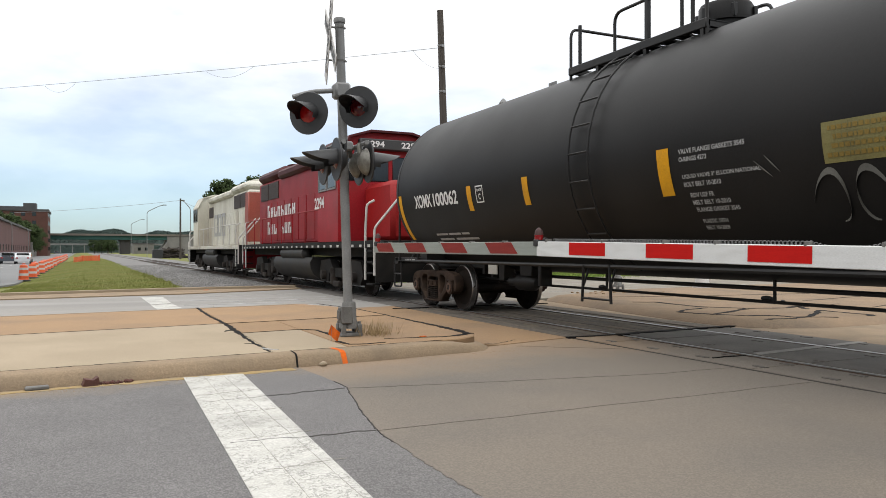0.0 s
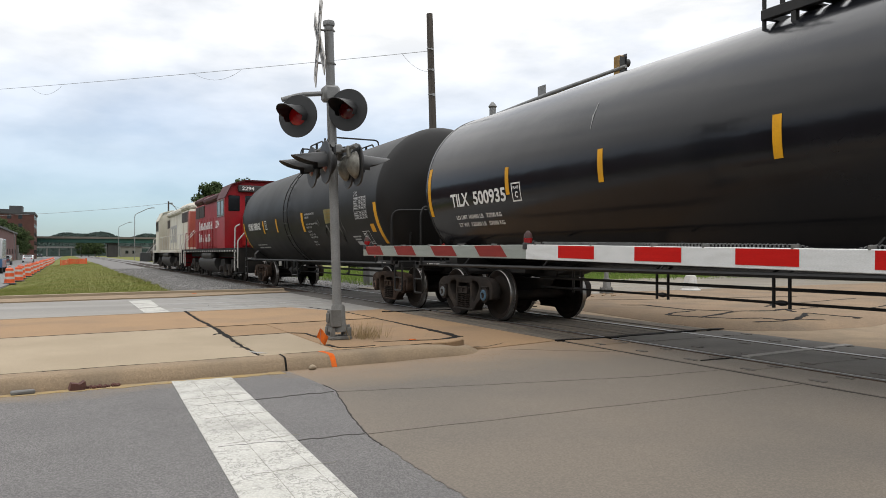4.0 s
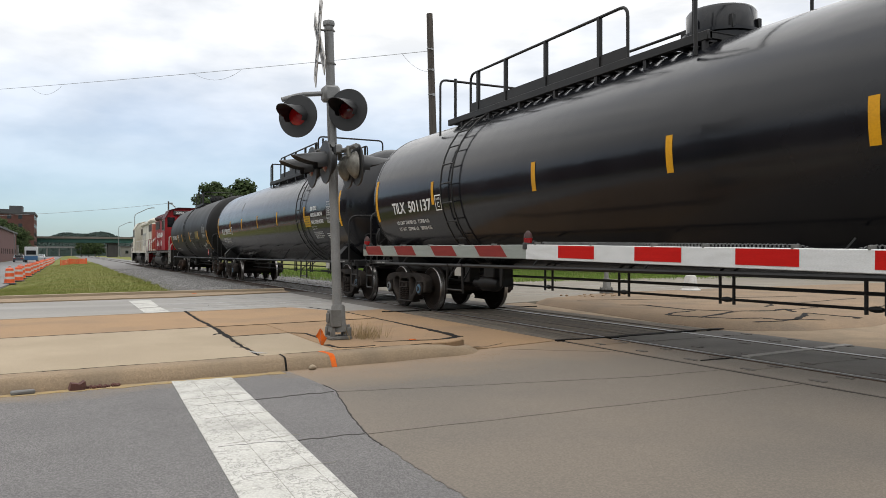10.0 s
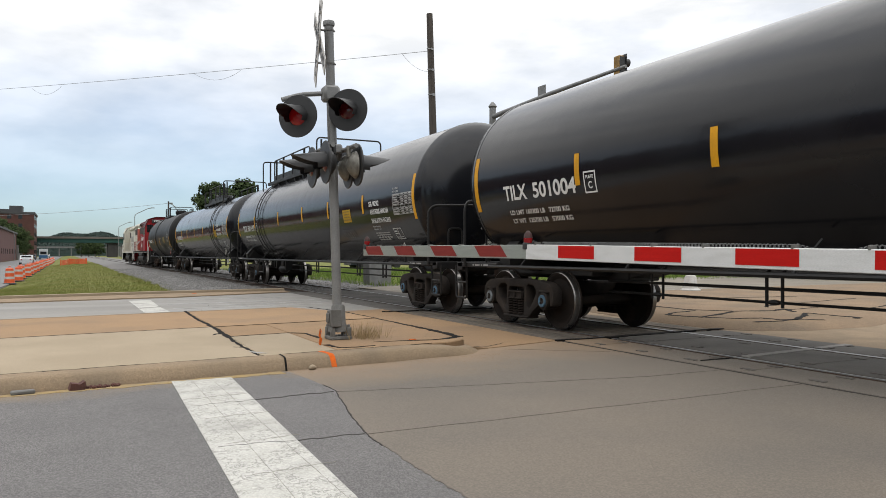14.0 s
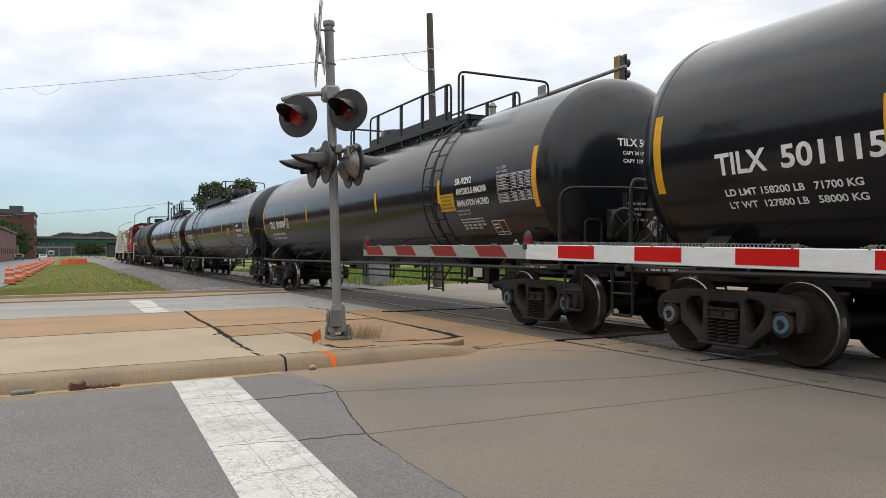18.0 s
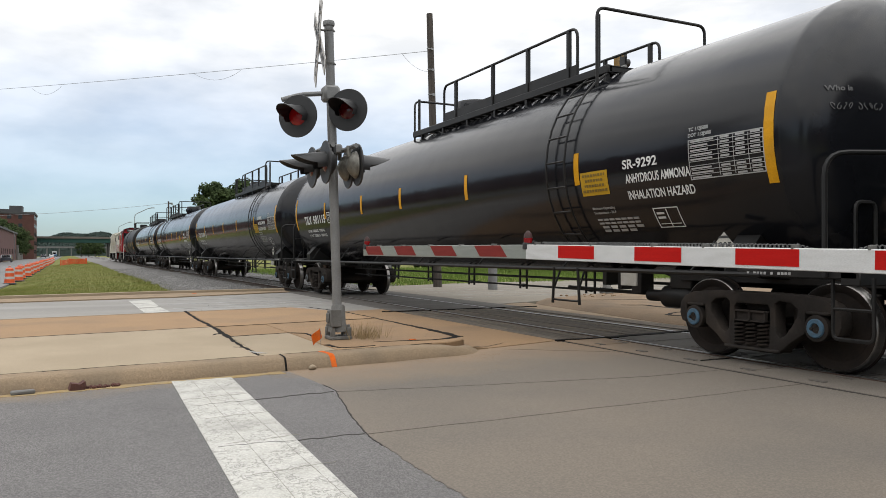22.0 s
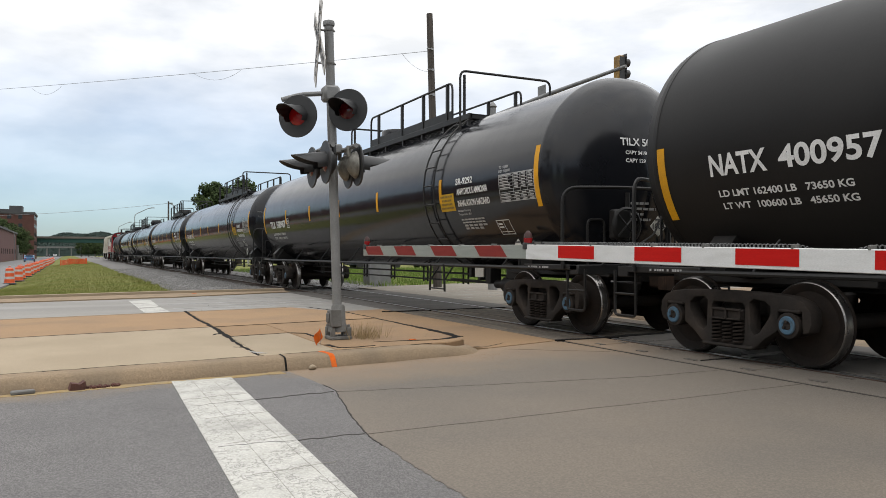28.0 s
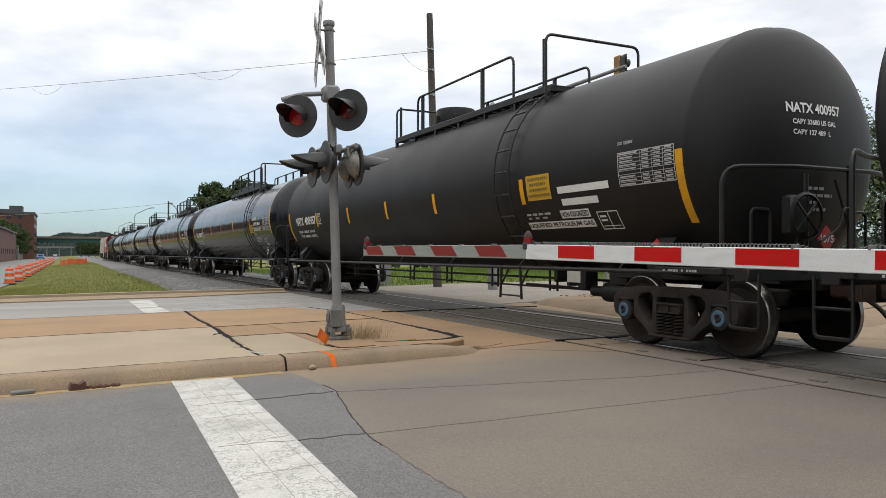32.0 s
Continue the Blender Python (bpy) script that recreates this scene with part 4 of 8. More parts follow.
# road dust and grit lying along the kerb
rnd = random.Random(31)
verts, faces = [], []
for i in range(5000):
    x = rnd.uniform(-3.5, 6.2)
    d = rnd.random() ** 2.5
    y = kerb_y(min(x, 4.6)) - 0.05 - d * (0.35 + 0.9 * (x > 2.2)) + (0.9 if x > 4.8 else 0)
    r = rnd.uniform(0.0015, 0.0045)
    k = len(verts)
    a = rnd.uniform(0, 6.28)
    verts += [(x + r * math.cos(a + q * 2.094), y + r * math.sin(a + q * 2.094), 0.001) for q in range(3)] + [(x, y, r * 1.1)]
    faces += [(k, k + 1, k + 3), (k + 1, k + 2, k + 3), (k + 2, k, k + 3)]
me = bpy.data.meshes.new("grit")
me.from_pydata(verts, [], faces)
me.materials.append(M["concrete_tan"])
tagged(new("grit", me), "sandy grit lying along the kerb", "grit", kind="stuff")


# ---- the train ----
AXLE_Z, WHEEL_R = 0.47, 0.457
TRUCK_HALF = 0.815
MOVING, WHEELSETS = [], []       # (thing, its place along the train); rolling parts


def wheelset_mesh_parts(cap):
    """An axle with two wheels and two bearing caps, about its own centre."""
    bm = fresh()
    rod(bm, [(-1.1, 0, 0), (1.1, 0, 0)], 0.085, 12)
    axle = new("wheelset", mesh_of("wheelset", bm, M["wheel"]))
    for side in (-1, 1):
        bm = fresh()
        # disc with a raised rim and hub, flange inside, tread bright
        prof = [(0.0, 0.0), (0.10, 0.0), (0.12, 0.03), (0.17, 0.04), (0.35, 0.055), (0.40, 0.02), (0.438, 0.012)]
        lathe(bm, [(max(r, 0.001), side * (0.835 - d)) for r, d in prof], 40, "x", caps=False)
        lathe(bm, [(0.438, side * 0.823), (0.447, side * 0.819), (0.456, side * 0.806), (0.459, side * 0.745), (0.466, side * 0.728)], 40, "x", mi=1, caps=False)
        lathe(bm, [(0.466, side * 0.728), (0.480, side * 0.71), (0.480, side * 0.70)], 40, "x", caps=False)
        lathe(bm, [(0.482, side * 0.70), (0.40, side * 0.69), (0.36, side * 0.74), (0.16, side * 0.75), (0.085, side * 0.68)], 40, "x", caps=False)
        part("wheel", bm, [M["wheel"], M["tread"]], axle)
        bm = fresh()
        lathe(bm, [(0.001, side * 1.128), (0.045, side * 1.128)], 20, "x", mi=1, caps=False)
        lathe(bm, [(0.045, side * 1.128), (0.055, side * 1.140), (0.088, side * 1.140), (0.098, side * 1.13), (0.098, side * 1.06)], 20, "x", caps=False)
        for k in range(3):
            a = radians(90 + 120 * k)
            c = (side * 1.126, 0.040 * math.cos(a), 0.040 * math.sin(a))
            rod(bm, [c, (side * 1.145, c[1], c[2])], 0.017, 6, mi=1)
        part("bearing_cap", bm, [M[cap], M["truck_steel"]], axle)
    return axle


def cast_plate(bm, outer, holes, x0, x1, bev):
    """A thick cast plate in the (y, z) plane with holes through it and rounded edges."""
    loops = []
    for loop in [outer] + holes:
        vs = [bm.verts.new((x0, y, z)) for y, z in loop]
        loops += [bm.edges.new((vs[i], vs[(i + 1) % len(vs)])) for i in range(len(vs))]
    made = bmesh.ops.triangle_fill(bm, use_beauty=True, use_dissolve=False, edges=loops)
    faces = [g for g in made["geom"] if isinstance(g, bmesh.types.BMFace)]
    ex = bmesh.ops.extrude_face_region(bm, geom=faces)
    bmesh.ops.translate(bm, vec=(x1 - x0, 0, 0), verts=[g for g in ex["geom"] if isinstance(g, bmesh.types.BMVert)])
    bmesh.ops.recalc_face_normals(bm, faces=bm.faces[:])
    rim = [e for e in bm.edges if len(e.link_faces) == 2 and e.calc_face_angle(0) > 1.3 and abs(e.verts[0].co.x - e.verts[1].co.x) < 1e-4]
    bmesh.ops.bevel(bm, geom=rim, offset=bev, segments=2, affect="EDGES", profile=0.5, clamp_overlap=True)


def side_frame_bm():
    """A cast truck side frame: spring window in the middle, a drop-shaped hole on both sides; outline in (y, z)."""
    bm = fresh()
    right = [(0.28, 0.80), (0.62, 0.79), (0.86, 0.765), (0.99, 0.715), (1.065, 0.63), (1.075, 0.50), (1.04, 0.41), (0.965, 0.385), (0.955, 0.615), (0.675, 0.615),
             (0.665, 0.40), (0.60, 0.355), (0.50, 0.29), (0.40, 0.20), (0.30, 0.155)]
    outer = right + [(-y, z) for y, z in right[::-1]]
    spring = [(-0.225, 0.245), (0.225, 0.245), (0.235, 0.63), (0.20, 0.665), (-0.20, 0.665), (-0.235, 0.63)]
    drop = [(0.305, 0.68), (0.36, 0.715), (0.50, 0.70), (0.575, 0.64), (0.57, 0.56), (0.50, 0.455), (0.42, 0.355), (0.365, 0.33), (0.318, 0.38)]
    cast_plate(bm, outer, [spring, drop, [(-y, z) for y, z in drop]], -0.09, 0.09, 0.02)
    box(bm, -0.13, 0.13, -0.36, 0.36, 0.16, 0.20, 0.015)
    for s in (-1, 1):
        lathe(bm, [(0.135, -0.06), (0.135, 0.112), (0.10, 0.12)], 20, "x", (0, s * TRUCK_HALF, AXLE_Z))
        lathe(bm, [(0.10, -0.12), (0.135, -0.112), (0.135, 0.0)], 20, "x", (0, s * TRUCK_HALF, AXLE_Z))
        box(bm, -0.105, 0.105, s * 0.815 - 0.13, s * 0.815 + 0.13, 0.60, 0.635, 0.012)
    return bm


def springs_bm():
    bm = fresh()
    for x in (-0.07, 0.07):
        for y in (-0.155, 0.0, 0.155):
            pts = [(x + 0.062 * math.cos(a), y + 0.062 * math.sin(a), 0.21 + 0.25 * a / (2 * math.pi * 6)) for a in np.linspace(0, 2 * math.pi * 6, 55)]
            rod(bm, pts, 0.013, 5)
    return bm


def add_truck(car, y, steel, caps):
    """Side frames, springs, bolster and two wheelsets, under a car at y."""
    for side in (-1, 1):
        sf = part("side_frame", side_frame_bm(), steel, car, at=(side * 1.0, y, 0))
        part("spring_nest", springs_bm(), M["spring"], sf)
        bm = fresh()
        box(bm, -0.10, 0.10, -0.215, 0.215, 0.47, 0.60, 0.015)
        for yy in (-0.20, 0.005):
            box(bm, -0.13, 0.13, yy, yy + 0.195, 0.575, 0.60, 0.006)
            box(bm, -0.13, 0.13, yy, yy + 0.195, 0.47, 0.49, 0.006)
        for yy in (-0.215, -0.012, 0.19):
            box(bm, -0.13, 0.13, yy, yy + 0.025, 0.49, 0.575)
        part("bolster_end", bm, steel, sf)
    bm = fresh()
    box(bm, -0.95, 0.95, y - 0.2, y + 0.2, 0.50, 0.74, 0.03)
    lathe(bm, [(0.25, 0.74), (0.25, 0.9)], 16, "z", (0, y, 0))
    part("bolster", bm, M["truck_steel"], car)
    for k, dy in enumerate((TRUCK_HALF, -TRUCK_HALF)):
        w = wheelset_mesh_parts(caps[k])
        w.parent = car
        w.matrix_basis = Matrix.Translation((0, y + dy, AXLE_Z))
        # brake beam hung between the wheels
    bm = fresh()
    for dy in (0.36, -0.36):
        rod(bm, [(-0.8, y + dy, 0.35), (0.8, y + dy, 0.35)], 0.035, 6)
        box(bm, -0.80, -0.70, y + dy - 0.02, y + dy + 0.05, 0.25, 0.62)
        box(bm, 0.70, 0.80, y + dy - 0.02, y + dy + 0.05, 0.25, 0.62)
    part("brake_beam", bm, M["truck_steel"], car)


TZ, TR, HEAD = 2.45, 1.52, 0.58              # tank axis height and radius


def on_tank(y0, z0, lift=0.006):
    """Places lettering on the tank's near side: u runs towards the rear, v up the curve, from (y0, height z0)."""
    zc, r = TZ, TR
    a0 = math.asin((z0 - zc) / r)

    def place(u, v):
        a = a0 + v / r
        return (-(r + lift) * math.cos(a), y0 - u, zc + (r + lift) * math.sin(a))
    return place


def head_depth(x, z, half, depth):
    q = min(1.0, (x * x + (z - TZ) ** 2) / TR ** 2)
    return half + depth * math.sqrt(max(0.0, 1 - q))


def on_head(x0, z0, half, depth, lift=0.008):
    """Places lettering on the rear head, read from behind."""
    def place(u, v):
        x, z = x0 + u, z0 + v
        return (x, -head_depth(x, z, half, depth) - lift, z)
    return place


def tank_car(label, half, truck, end, paint, steel, caps, tabs, ladder, walk_y, posts, toe, dome):
    """A tank car about its middle on the rails; the train runs towards +y. half: where the heads begin; truck: the trucks' centres; end: the couplers' faces."""
    car = thing("tank_car", label, "tank car", "cars of the train")
    depth = HEAD
    bm = fresh()
    prof = []
    for i in range(9):
        a = math.pi / 2 * i / 8
        prof.append((max(TR * math.sin(a), 0.002), -half - depth * math.cos(a)))
    prof += [(TR + 0.006, -half + 0.01), (TR + 0.006, -half + 0.07), (TR, -half + 0.075)]
    for y in np.linspace(-half + 2.4, half - 2.4, 5):
        prof.append((TR, y))
    prof += [(TR, half - 0.075), (TR + 0.006, half - 0.07), (TR + 0.006, half - 0.01)]
    for i in range(8, -1, -1):
        a = math.pi / 2 * i / 8
        prof.append((max(TR * math.sin(a), 0.002), half + depth * math.cos(a)))
    lathe(bm, prof, 72, "y", (0, 0, TZ))
    part("tank", bm, paint, car)
    # reflective marks: tall curved ones at the ends, short ones along the side, on both sides
    for side in (1, -1):
        for y, z0, z1, w in tabs:
            bm = fresh()
            p = on_tank(y + w / 2, z0, 0.005)
            patch(bm, lambda u, v: (side * p(u, v)[0], p(u, v)[1], p(u, v)[2]), 0, w, 0, z1 - z0, 6)
            part("reflective_mark", bm, M["yellow_mark"], car)
    # stub sills, body bolsters, end platforms
    for s in (1, -1):
        bm = fresh()
        box(bm, -0.30, 0.30, s * (truck - 1.9), s * (end - 0.42), 0.80, 1.06, 0.02)
        prism(bm, [(s * (truck - 1.9), 0.85), (s * (truck - 2.9), 1.10), (s * (truck - 1.7), 1.10)], -0.28, 0.28, "x")
        part("stub_sill", bm, M["black_steel"], car)
        bm = fresh()
        for side in (1, -1):
            prism(bm, [(side * 0.25, 0.86), (side * 1.30, 1.02), (side * 1.32, 1.20), (side * 1.12, 1.42), (side * 0.25, 1.05)], s * truck - 0.16, s * truck + 0.16, "y")
        part("body_bolster", bm, M["black_steel"], car)
        bm = fresh()
        box(bm, -1.42, 1.42, s * (end - 0.62), s * (end - 0.42), 0.92, 1.06, 0.01)
        box(bm, -1.42, -1.32, s * (truck + 0.1), s * (end - 0.45), 0.98, 1.06, 0.01)
        box(bm, 1.32, 1.42, s * (truck + 0.1), s * (end - 0.45), 0.98, 1.06, 0.01)
        part("end_sill", bm, M["black_steel"], car)
        bm = fresh()
        ya, yb = sorted((s * (truck - 1.5), s * (end - 0.64)))
        box(bm, -0.68, 0.68, ya, yb, 0.87, 0.95, 0.01)
        part("deck_plate", bm, M["black_steel"], car)
        bm = fresh()
        for k in range(13):
            yk = s * (end - 1.35) - k * 0.042 + 0.3
            if k not in (1, 6, 8):
                box(bm, -1.425, -1.42, yk, yk + 0.028, 1.005, 1.032)
        part("small_print", bm, M["letter_grey"], car)
        bm = fresh()
        yy = s * (end - 0.76)
        yo = s * (end - 0.42)
        rod(bm, bend([(-1.44, yy, 1.0), (-1.44, yy, 2.17), (-0.7, yo, 2.17), (0.7, yo, 2.17), (1.44, yy, 2.17), (1.44, yy, 1.0)], 0.22, 5), 0.026, 8)
        part("end_handrail", bm, M["black_steel"], car)
        for x in (-1.38, 1.38):
            bm = fresh()
            rod(bm, bend([(x * 0.72, yy, 1.05), (x * 0.72, yy, 1.72), (x * 0.5, yy, 1.72), (x * 0.5, yy, 1.05)], 0.08, 3), 0.02, 6)
            part("grab_iron", bm, M["black_steel"], car)
            bm = fresh()
            yo = s * (end - 0.52)
            rod(bm, bend([(x, yo - 0.2, 1.0), (x, yo - 0.2, 0.42), (x, yo + 0.2, 0.42), (x, yo + 0.2, 1.0)], 0.06, 3), 0.02, 6)
            rod(bm, [(x, yo - 0.2, 0.70), (x, yo + 0.2, 0.70)], 0.016, 6)
            part("sill_step", bm, M["black_steel"], car)
        bm = fresh()
        box(bm, -0.13, 0.13, min(s * (end - 0.45), s * (end - 0.1)), max(s * (end - 0.45), s * (end - 0.1)), 0.72, 0.95, 0.03)
        prism(bm, [(-0.20, s * (end - 0.16)), (-0.22, s * (end + 0.02)), (-0.05, s * (end + 0.07)), (0.02, s * (end - 0.04)), (0.16, s * (end - 0.02)), (0.18, s * (end - 0.18))], 0.70, 0.98, "z")
        part("coupler", bm, M["truck_rust"], car)
        bm = fresh()
        rod(bm, bend([(0.32, s * (end - 0.45), 0.78), (0.42, s * (end - 0.2), 0.6), (0.38, s * (end - 0.02), 0.42), (0.30, s * (end + 0.04), 0.60)], 0.15, 4), 0.028, 8)
        part("brake_hose", bm, M["rubber"], car)
    # brake gear on one end: wheel, chain box, posts and a brace
    s = -1 if ladder < 0 else 1
    yb = s * (end - 0.42)
    bm = fresh()
    rod(bm, [(0.23, yb, 1.0), (0.23, yb, 2.22)], 0.045, 8)
    rod(bm, [(-0.54, yb, 1.0), (-0.54, yb, 2.10)], 0.032, 8)
    rod(bm, [(0.22, yb, 1.45), (-0.05, yb, 2.05)], 0.016, 6)
    rod(bm, [(-1.0, yb, 1.05), (-0.85, yb, 1.30)], 0.016, 6)
    part("brake_post", bm, M["black_steel"], car)
    bm = fresh()
    yb = s * (end - 0.34)
    lathe(bm, [(0.24, yb - 0.02), (0.27, yb), (0.24, yb + 0.02), (0.22, yb)], 24, "y", (-0.62, 0, 1.62), caps=False)
    for k in range(4):
        a = math.pi / 4 * (2 * k + 1)
        rod(bm, [(-0.62, yb, 1.62), (-0.62 + 0.24 * math.cos(a), yb, 1.62 + 0.24 * math.sin(a))], 0.014, 5)
    ya, yz = sorted((yb - s * 0.05, yb - s * 0.22))
    box(bm, -0.78, -0.48, ya, yz, 1.42, 1.86, 0.03)
    rod(bm, [(-0.62, yb - s * 0.12, 1.5), (-0.62, yb - s * 0.12, 1.0)], 0.02, 6)
    rod(bm, bend([(-0.4, yb, 1.35), (-0.1, yb, 1.5), (0.0, yb, 1.75), (0.15, yb, 1.7)], 0.1, 3), 0.014, 6)
    part("hand_brake", bm, M["black_steel"], car)
    # long pipe rails low on both sides, with struts up to the tank
    for side in (-1, 1):
        bm = fresh()
        rod(bm, [(side * 1.40, -truck - 0.4, 1.0), (side * 1.40, truck + 0.4, 1.0)], 0.03, 8)
        part("side_rail", bm, M["black_steel"], car)
        for y in np.linspace(-truck + 0.6, truck - 0.6, 7 if half > 8 else 0):
            bm = fresh()
            rod(bm, [(side * 1.40, y, 1.0), (side * 1.20, y - 0.2, 1.36)], 0.016, 6)
            part("strut", bm, M["black_steel"], car)
    # brake pipes and rods hung under the tank
    bm = fresh()
    for z, r in (((0.80, 0.022), (0.64, 0.018)) if half > 8 else ((0.76, 0.03), (0.60, 0.022))):
        rod(bm, [(-0.35, -truck + 1.5, z), (-0.35, truck - 1.5, z)], r, 6)
    for y in np.linspace(-6.35, 5.4, 7) if half > 8 else np.linspace(-truck + 1.7, truck - 1.7, 4):
        for d in ((0, 0.22) if half > 8 else (0,)):
            rod(bm, [(-0.35, y + d, 1.0), (-0.35, y + d, 0.58)], 0.022, 6)
        lathe(bm, [(0.025, y + 0.04), (0.036, y + 0.11), (0.025, y + 0.18)], 8, "y", (-0.35, 0, 0.64))
    part("brake_pipe", bm, M["black_steel"], car)
    bm = fresh()
    by = -truck + 1.95 if ladder < 0 else truck - 2.5
    lathe(bm, [(0.08, by - 0.62), (0.15, by - 0.5), (0.15, by - 0.05), (0.08, by + 0.02), (0.08, by + 0.3)], 16, "y", (-0.5, 0, 0.64))
    part("brake_cylinder", bm, M["black_steel"], car)
    for k, (a, b) in enumerate(((-0.9, -0.8), (0.35, 0.55), (0.75, 0.85), (1.1, 1.2))):
        bm = fresh()
        box(bm, -0.62, -0.38, by + a, by + b, 0.60 + 0.05 * k, 1.02, 0.01)
        part("brake_hanger", bm, M["black_steel"], car)
    bm = fresh()
    rod(bm, [(-0.5, by + 0.3, 0.66), (-0.5, by + 2.2, 0.68)], 0.025, 6)
    part("brake_rod", bm, M["black_steel"], car)
    bm = fresh()
    box(bm, -0.62, -0.38, by - 0.6, by - 0.2, 0.75, 1.0, 0.02)
    part("brake_valve", bm, M["black_steel"], car)
    bm = fresh()
    box(bm, -0.92, -0.90, by + 0.1, by + 0.42, 0.78, 0.96)
    part("data_plate", bm, M["placard_white"], car)
    # step ladder legs below the side ladder
    ly = ladder
    bm = fresh()
    for d in (-0.28, 0.28):
        rod(bm, [(-1.42, ly + d, 1.02), (-1.42, ly + d * 1.15, 0.50)], 0.022, 6)
    rod(bm, [(-1.42, ly - 0.30, 0.55), (-1.42, ly + 0.30, 0.55)], 0.016, 6)
    rod(bm, [(-1.42, ly + 0.3, 0.70), (-1.0, ly + 0.7, 1.0)], 0.016, 6)
    rod(bm, [(-1.42, ly - 0.3, 0.70), (-1.0, ly + 0.1, 1.0)], 0.016, 6)
    part("step_ladder", bm, M["black_steel"], car)
    # side ladder that follows the tank
    for side in (-1, 1):
        lad = None
        rr = TR + 0.085
        angles = np.linspace(radians(-62), radians(66), 15)
        bm = fresh()
        for d in (-0.22, 0.22):
            rod(bm, [(side * rr * math.cos(a), ly + d, TZ + rr * math.sin(a)) for a in angles], 0.016, 6)
        lad = part("ladder", bm, M["black_steel"], car)
        bm = fresh()
        rod(bm, [(0, -0.22, 0), (0, 0.22, 0)], 0.014, 6)
        rung = part("rung", bm, M["black_steel"], lad, at=(side * rr * math.cos(angles[0]), ly, TZ + rr * math.sin(angles[0])))
        for a in np.linspace(radians(-62), radians(66), 11)[1:]:
            again(rung, Matrix.Translation((side * rr * math.cos(a), ly, TZ + rr * math.sin(a))), lad)
    # top platform
    y0, y1 = walk_y
    zf = TZ + TR - 0.05
    bm = fresh()
    for side in (-1, 1):
        box(bm, side * 0.82 - 0.04, side * 0.82 + 0.04, y0, y1, zf - 0.10, zf + 0.02, 0.01)
        for y in np.arange(y0 + 0.05, y1, 1.05):
            box(bm, side * 0.82 - 0.03, side * 0.82 + 0.03, y, y + 0.06, zf - 0.42, zf - 0.08)
    box(bm, -0.82, 0.82, y0, y0 + 0.06, zf - 0.08, zf)
    box(bm, -0.82, 0.82, y1 - 0.06, y1, zf - 0.08, zf)
    plat = part("platform", bm, M["black_steel"], car)
    bm = fresh()
    box(bm, -0.8, 0.8, 0, 0.22, zf - 0.015, zf + 0.01)
    slat = part("slat", bm, M["black_steel"], plat, at=(0, y0, 0))
    for y in np.arange(y0 + 0.30, y1 - 0.2, 0.30):
        again(slat, Matrix.Translation((0, y, 0)), plat)
    zt = zf + (0.76 if half > 8 else 0.58)
    near = posts
    for side in (-1, 1):
        bm = fresh()
        x = side * 0.82
        rod(bm, bend([(x, near[0], zf - 0.1), (x, near[0], zt), (x, near[-1], zt), (x, near[-1], zf - 0.1)], 0.16, 4), 0.024, 8)
        rail_ob = part("platform_railing", bm, M["black_steel"], car)
        for y in near[1:-1]:
            bm = fresh()
            box(bm, x - 0.03, x + 0.03, y - 0.03, y + 0.03, zf - 0.1, zt)
            part("post", bm, M["black_steel"], rail_ob)
        if toe:
            bm = fresh()
            box(bm, x - 0.012, x + 0.012, near[0] + 0.02, near[-1] - 0.02, zf, zf + 0.19)
            part("toe_board", bm, M["black_steel"], rail_ob)
    for yy in (y0, y1):
        is_lad = abs(yy - ladder) < 1.3 or ladder > 0
        top = zt + 0.06 if is_lad else zf + 0.72
        bm = fresh()
        s = 1 if yy == y1 else -1
        wx = (1.04 if toe else 0.95) if is_lad and half > 8 else 0.82
        rod(bm, bend([(-wx, yy - s * 0.02, zf - 0.32), (-wx, yy - s * 0.02, top), (wx, yy - s * 0.02, top), (wx, yy - s * 0.02, zf - 0.32)], 0.14, 4), 0.024, 8)
        rod(bm, [(-0.82, yy - s * 0.26, zf - 0.1), (-0.82, yy - s * 0.26, top - 0.01)], 0.03, 6)
        part("end_railing", bm, M["black_steel"], car)
    # valve housing with lid and clamps
    bm = fresh()
    k, top = (1.0, 0.46) if half > 8 else (0.78, 0.37)
    lathe(bm, [(0.46 * k, TZ + TR - 0.15), (0.46 * k, TZ + TR + 0.10), (0.50 * k, TZ + TR + 0.11), (0.50 * k, TZ + TR + 0.15), (0.45 * k, TZ + TR + 0.16), (0.45 * k, TZ + TR + top - 0.04), (0.42 * k, TZ + TR + top),
               (0.001, TZ + TR + top + 0.01)], 28, "z", (0, dome, 0), caps=False)
    hous = part("valve_housing", bm, paint, car)
    bm = fresh()
    box(bm, -0.03, 0.03, -0.03, 0.03, 0.12, 0.30, 0.006)
    clamp = part("clamp", bm, M["black_steel"], hous, at=(0.47 * k, dome, TZ + TR))
    for q in range(1, 6):
        a = q * math.pi / 3
        again(clamp, Matrix.Translation((0.47 * k * math.cos(a), dome + 0.47 * k * math.sin(a), TZ + TR)), hous)
    add_truck(car, truck, steel, caps[:2])
    add_truck(car, -truck, steel, caps[2:])
    return car


def stencil(car, y0, z0, body, w, h, material="letter_white", name="lettering"):
    bm = fresh()
    write(bm, body, on_tank(y0, z0), w, h)
    part(name, bm, M[material], car)


def bars(car, y0, z0, rows, material="letter_white"):
    """Unreadable small print: bars of (offset, length, height, drop)."""
    bm = fresh()
    p = on_tank(y0, z0)
    for u, w, h, v in rows:
        patch(bm, p, u, u + w, v, v + h, 1)
    part("small_print", bm, M[material], car)


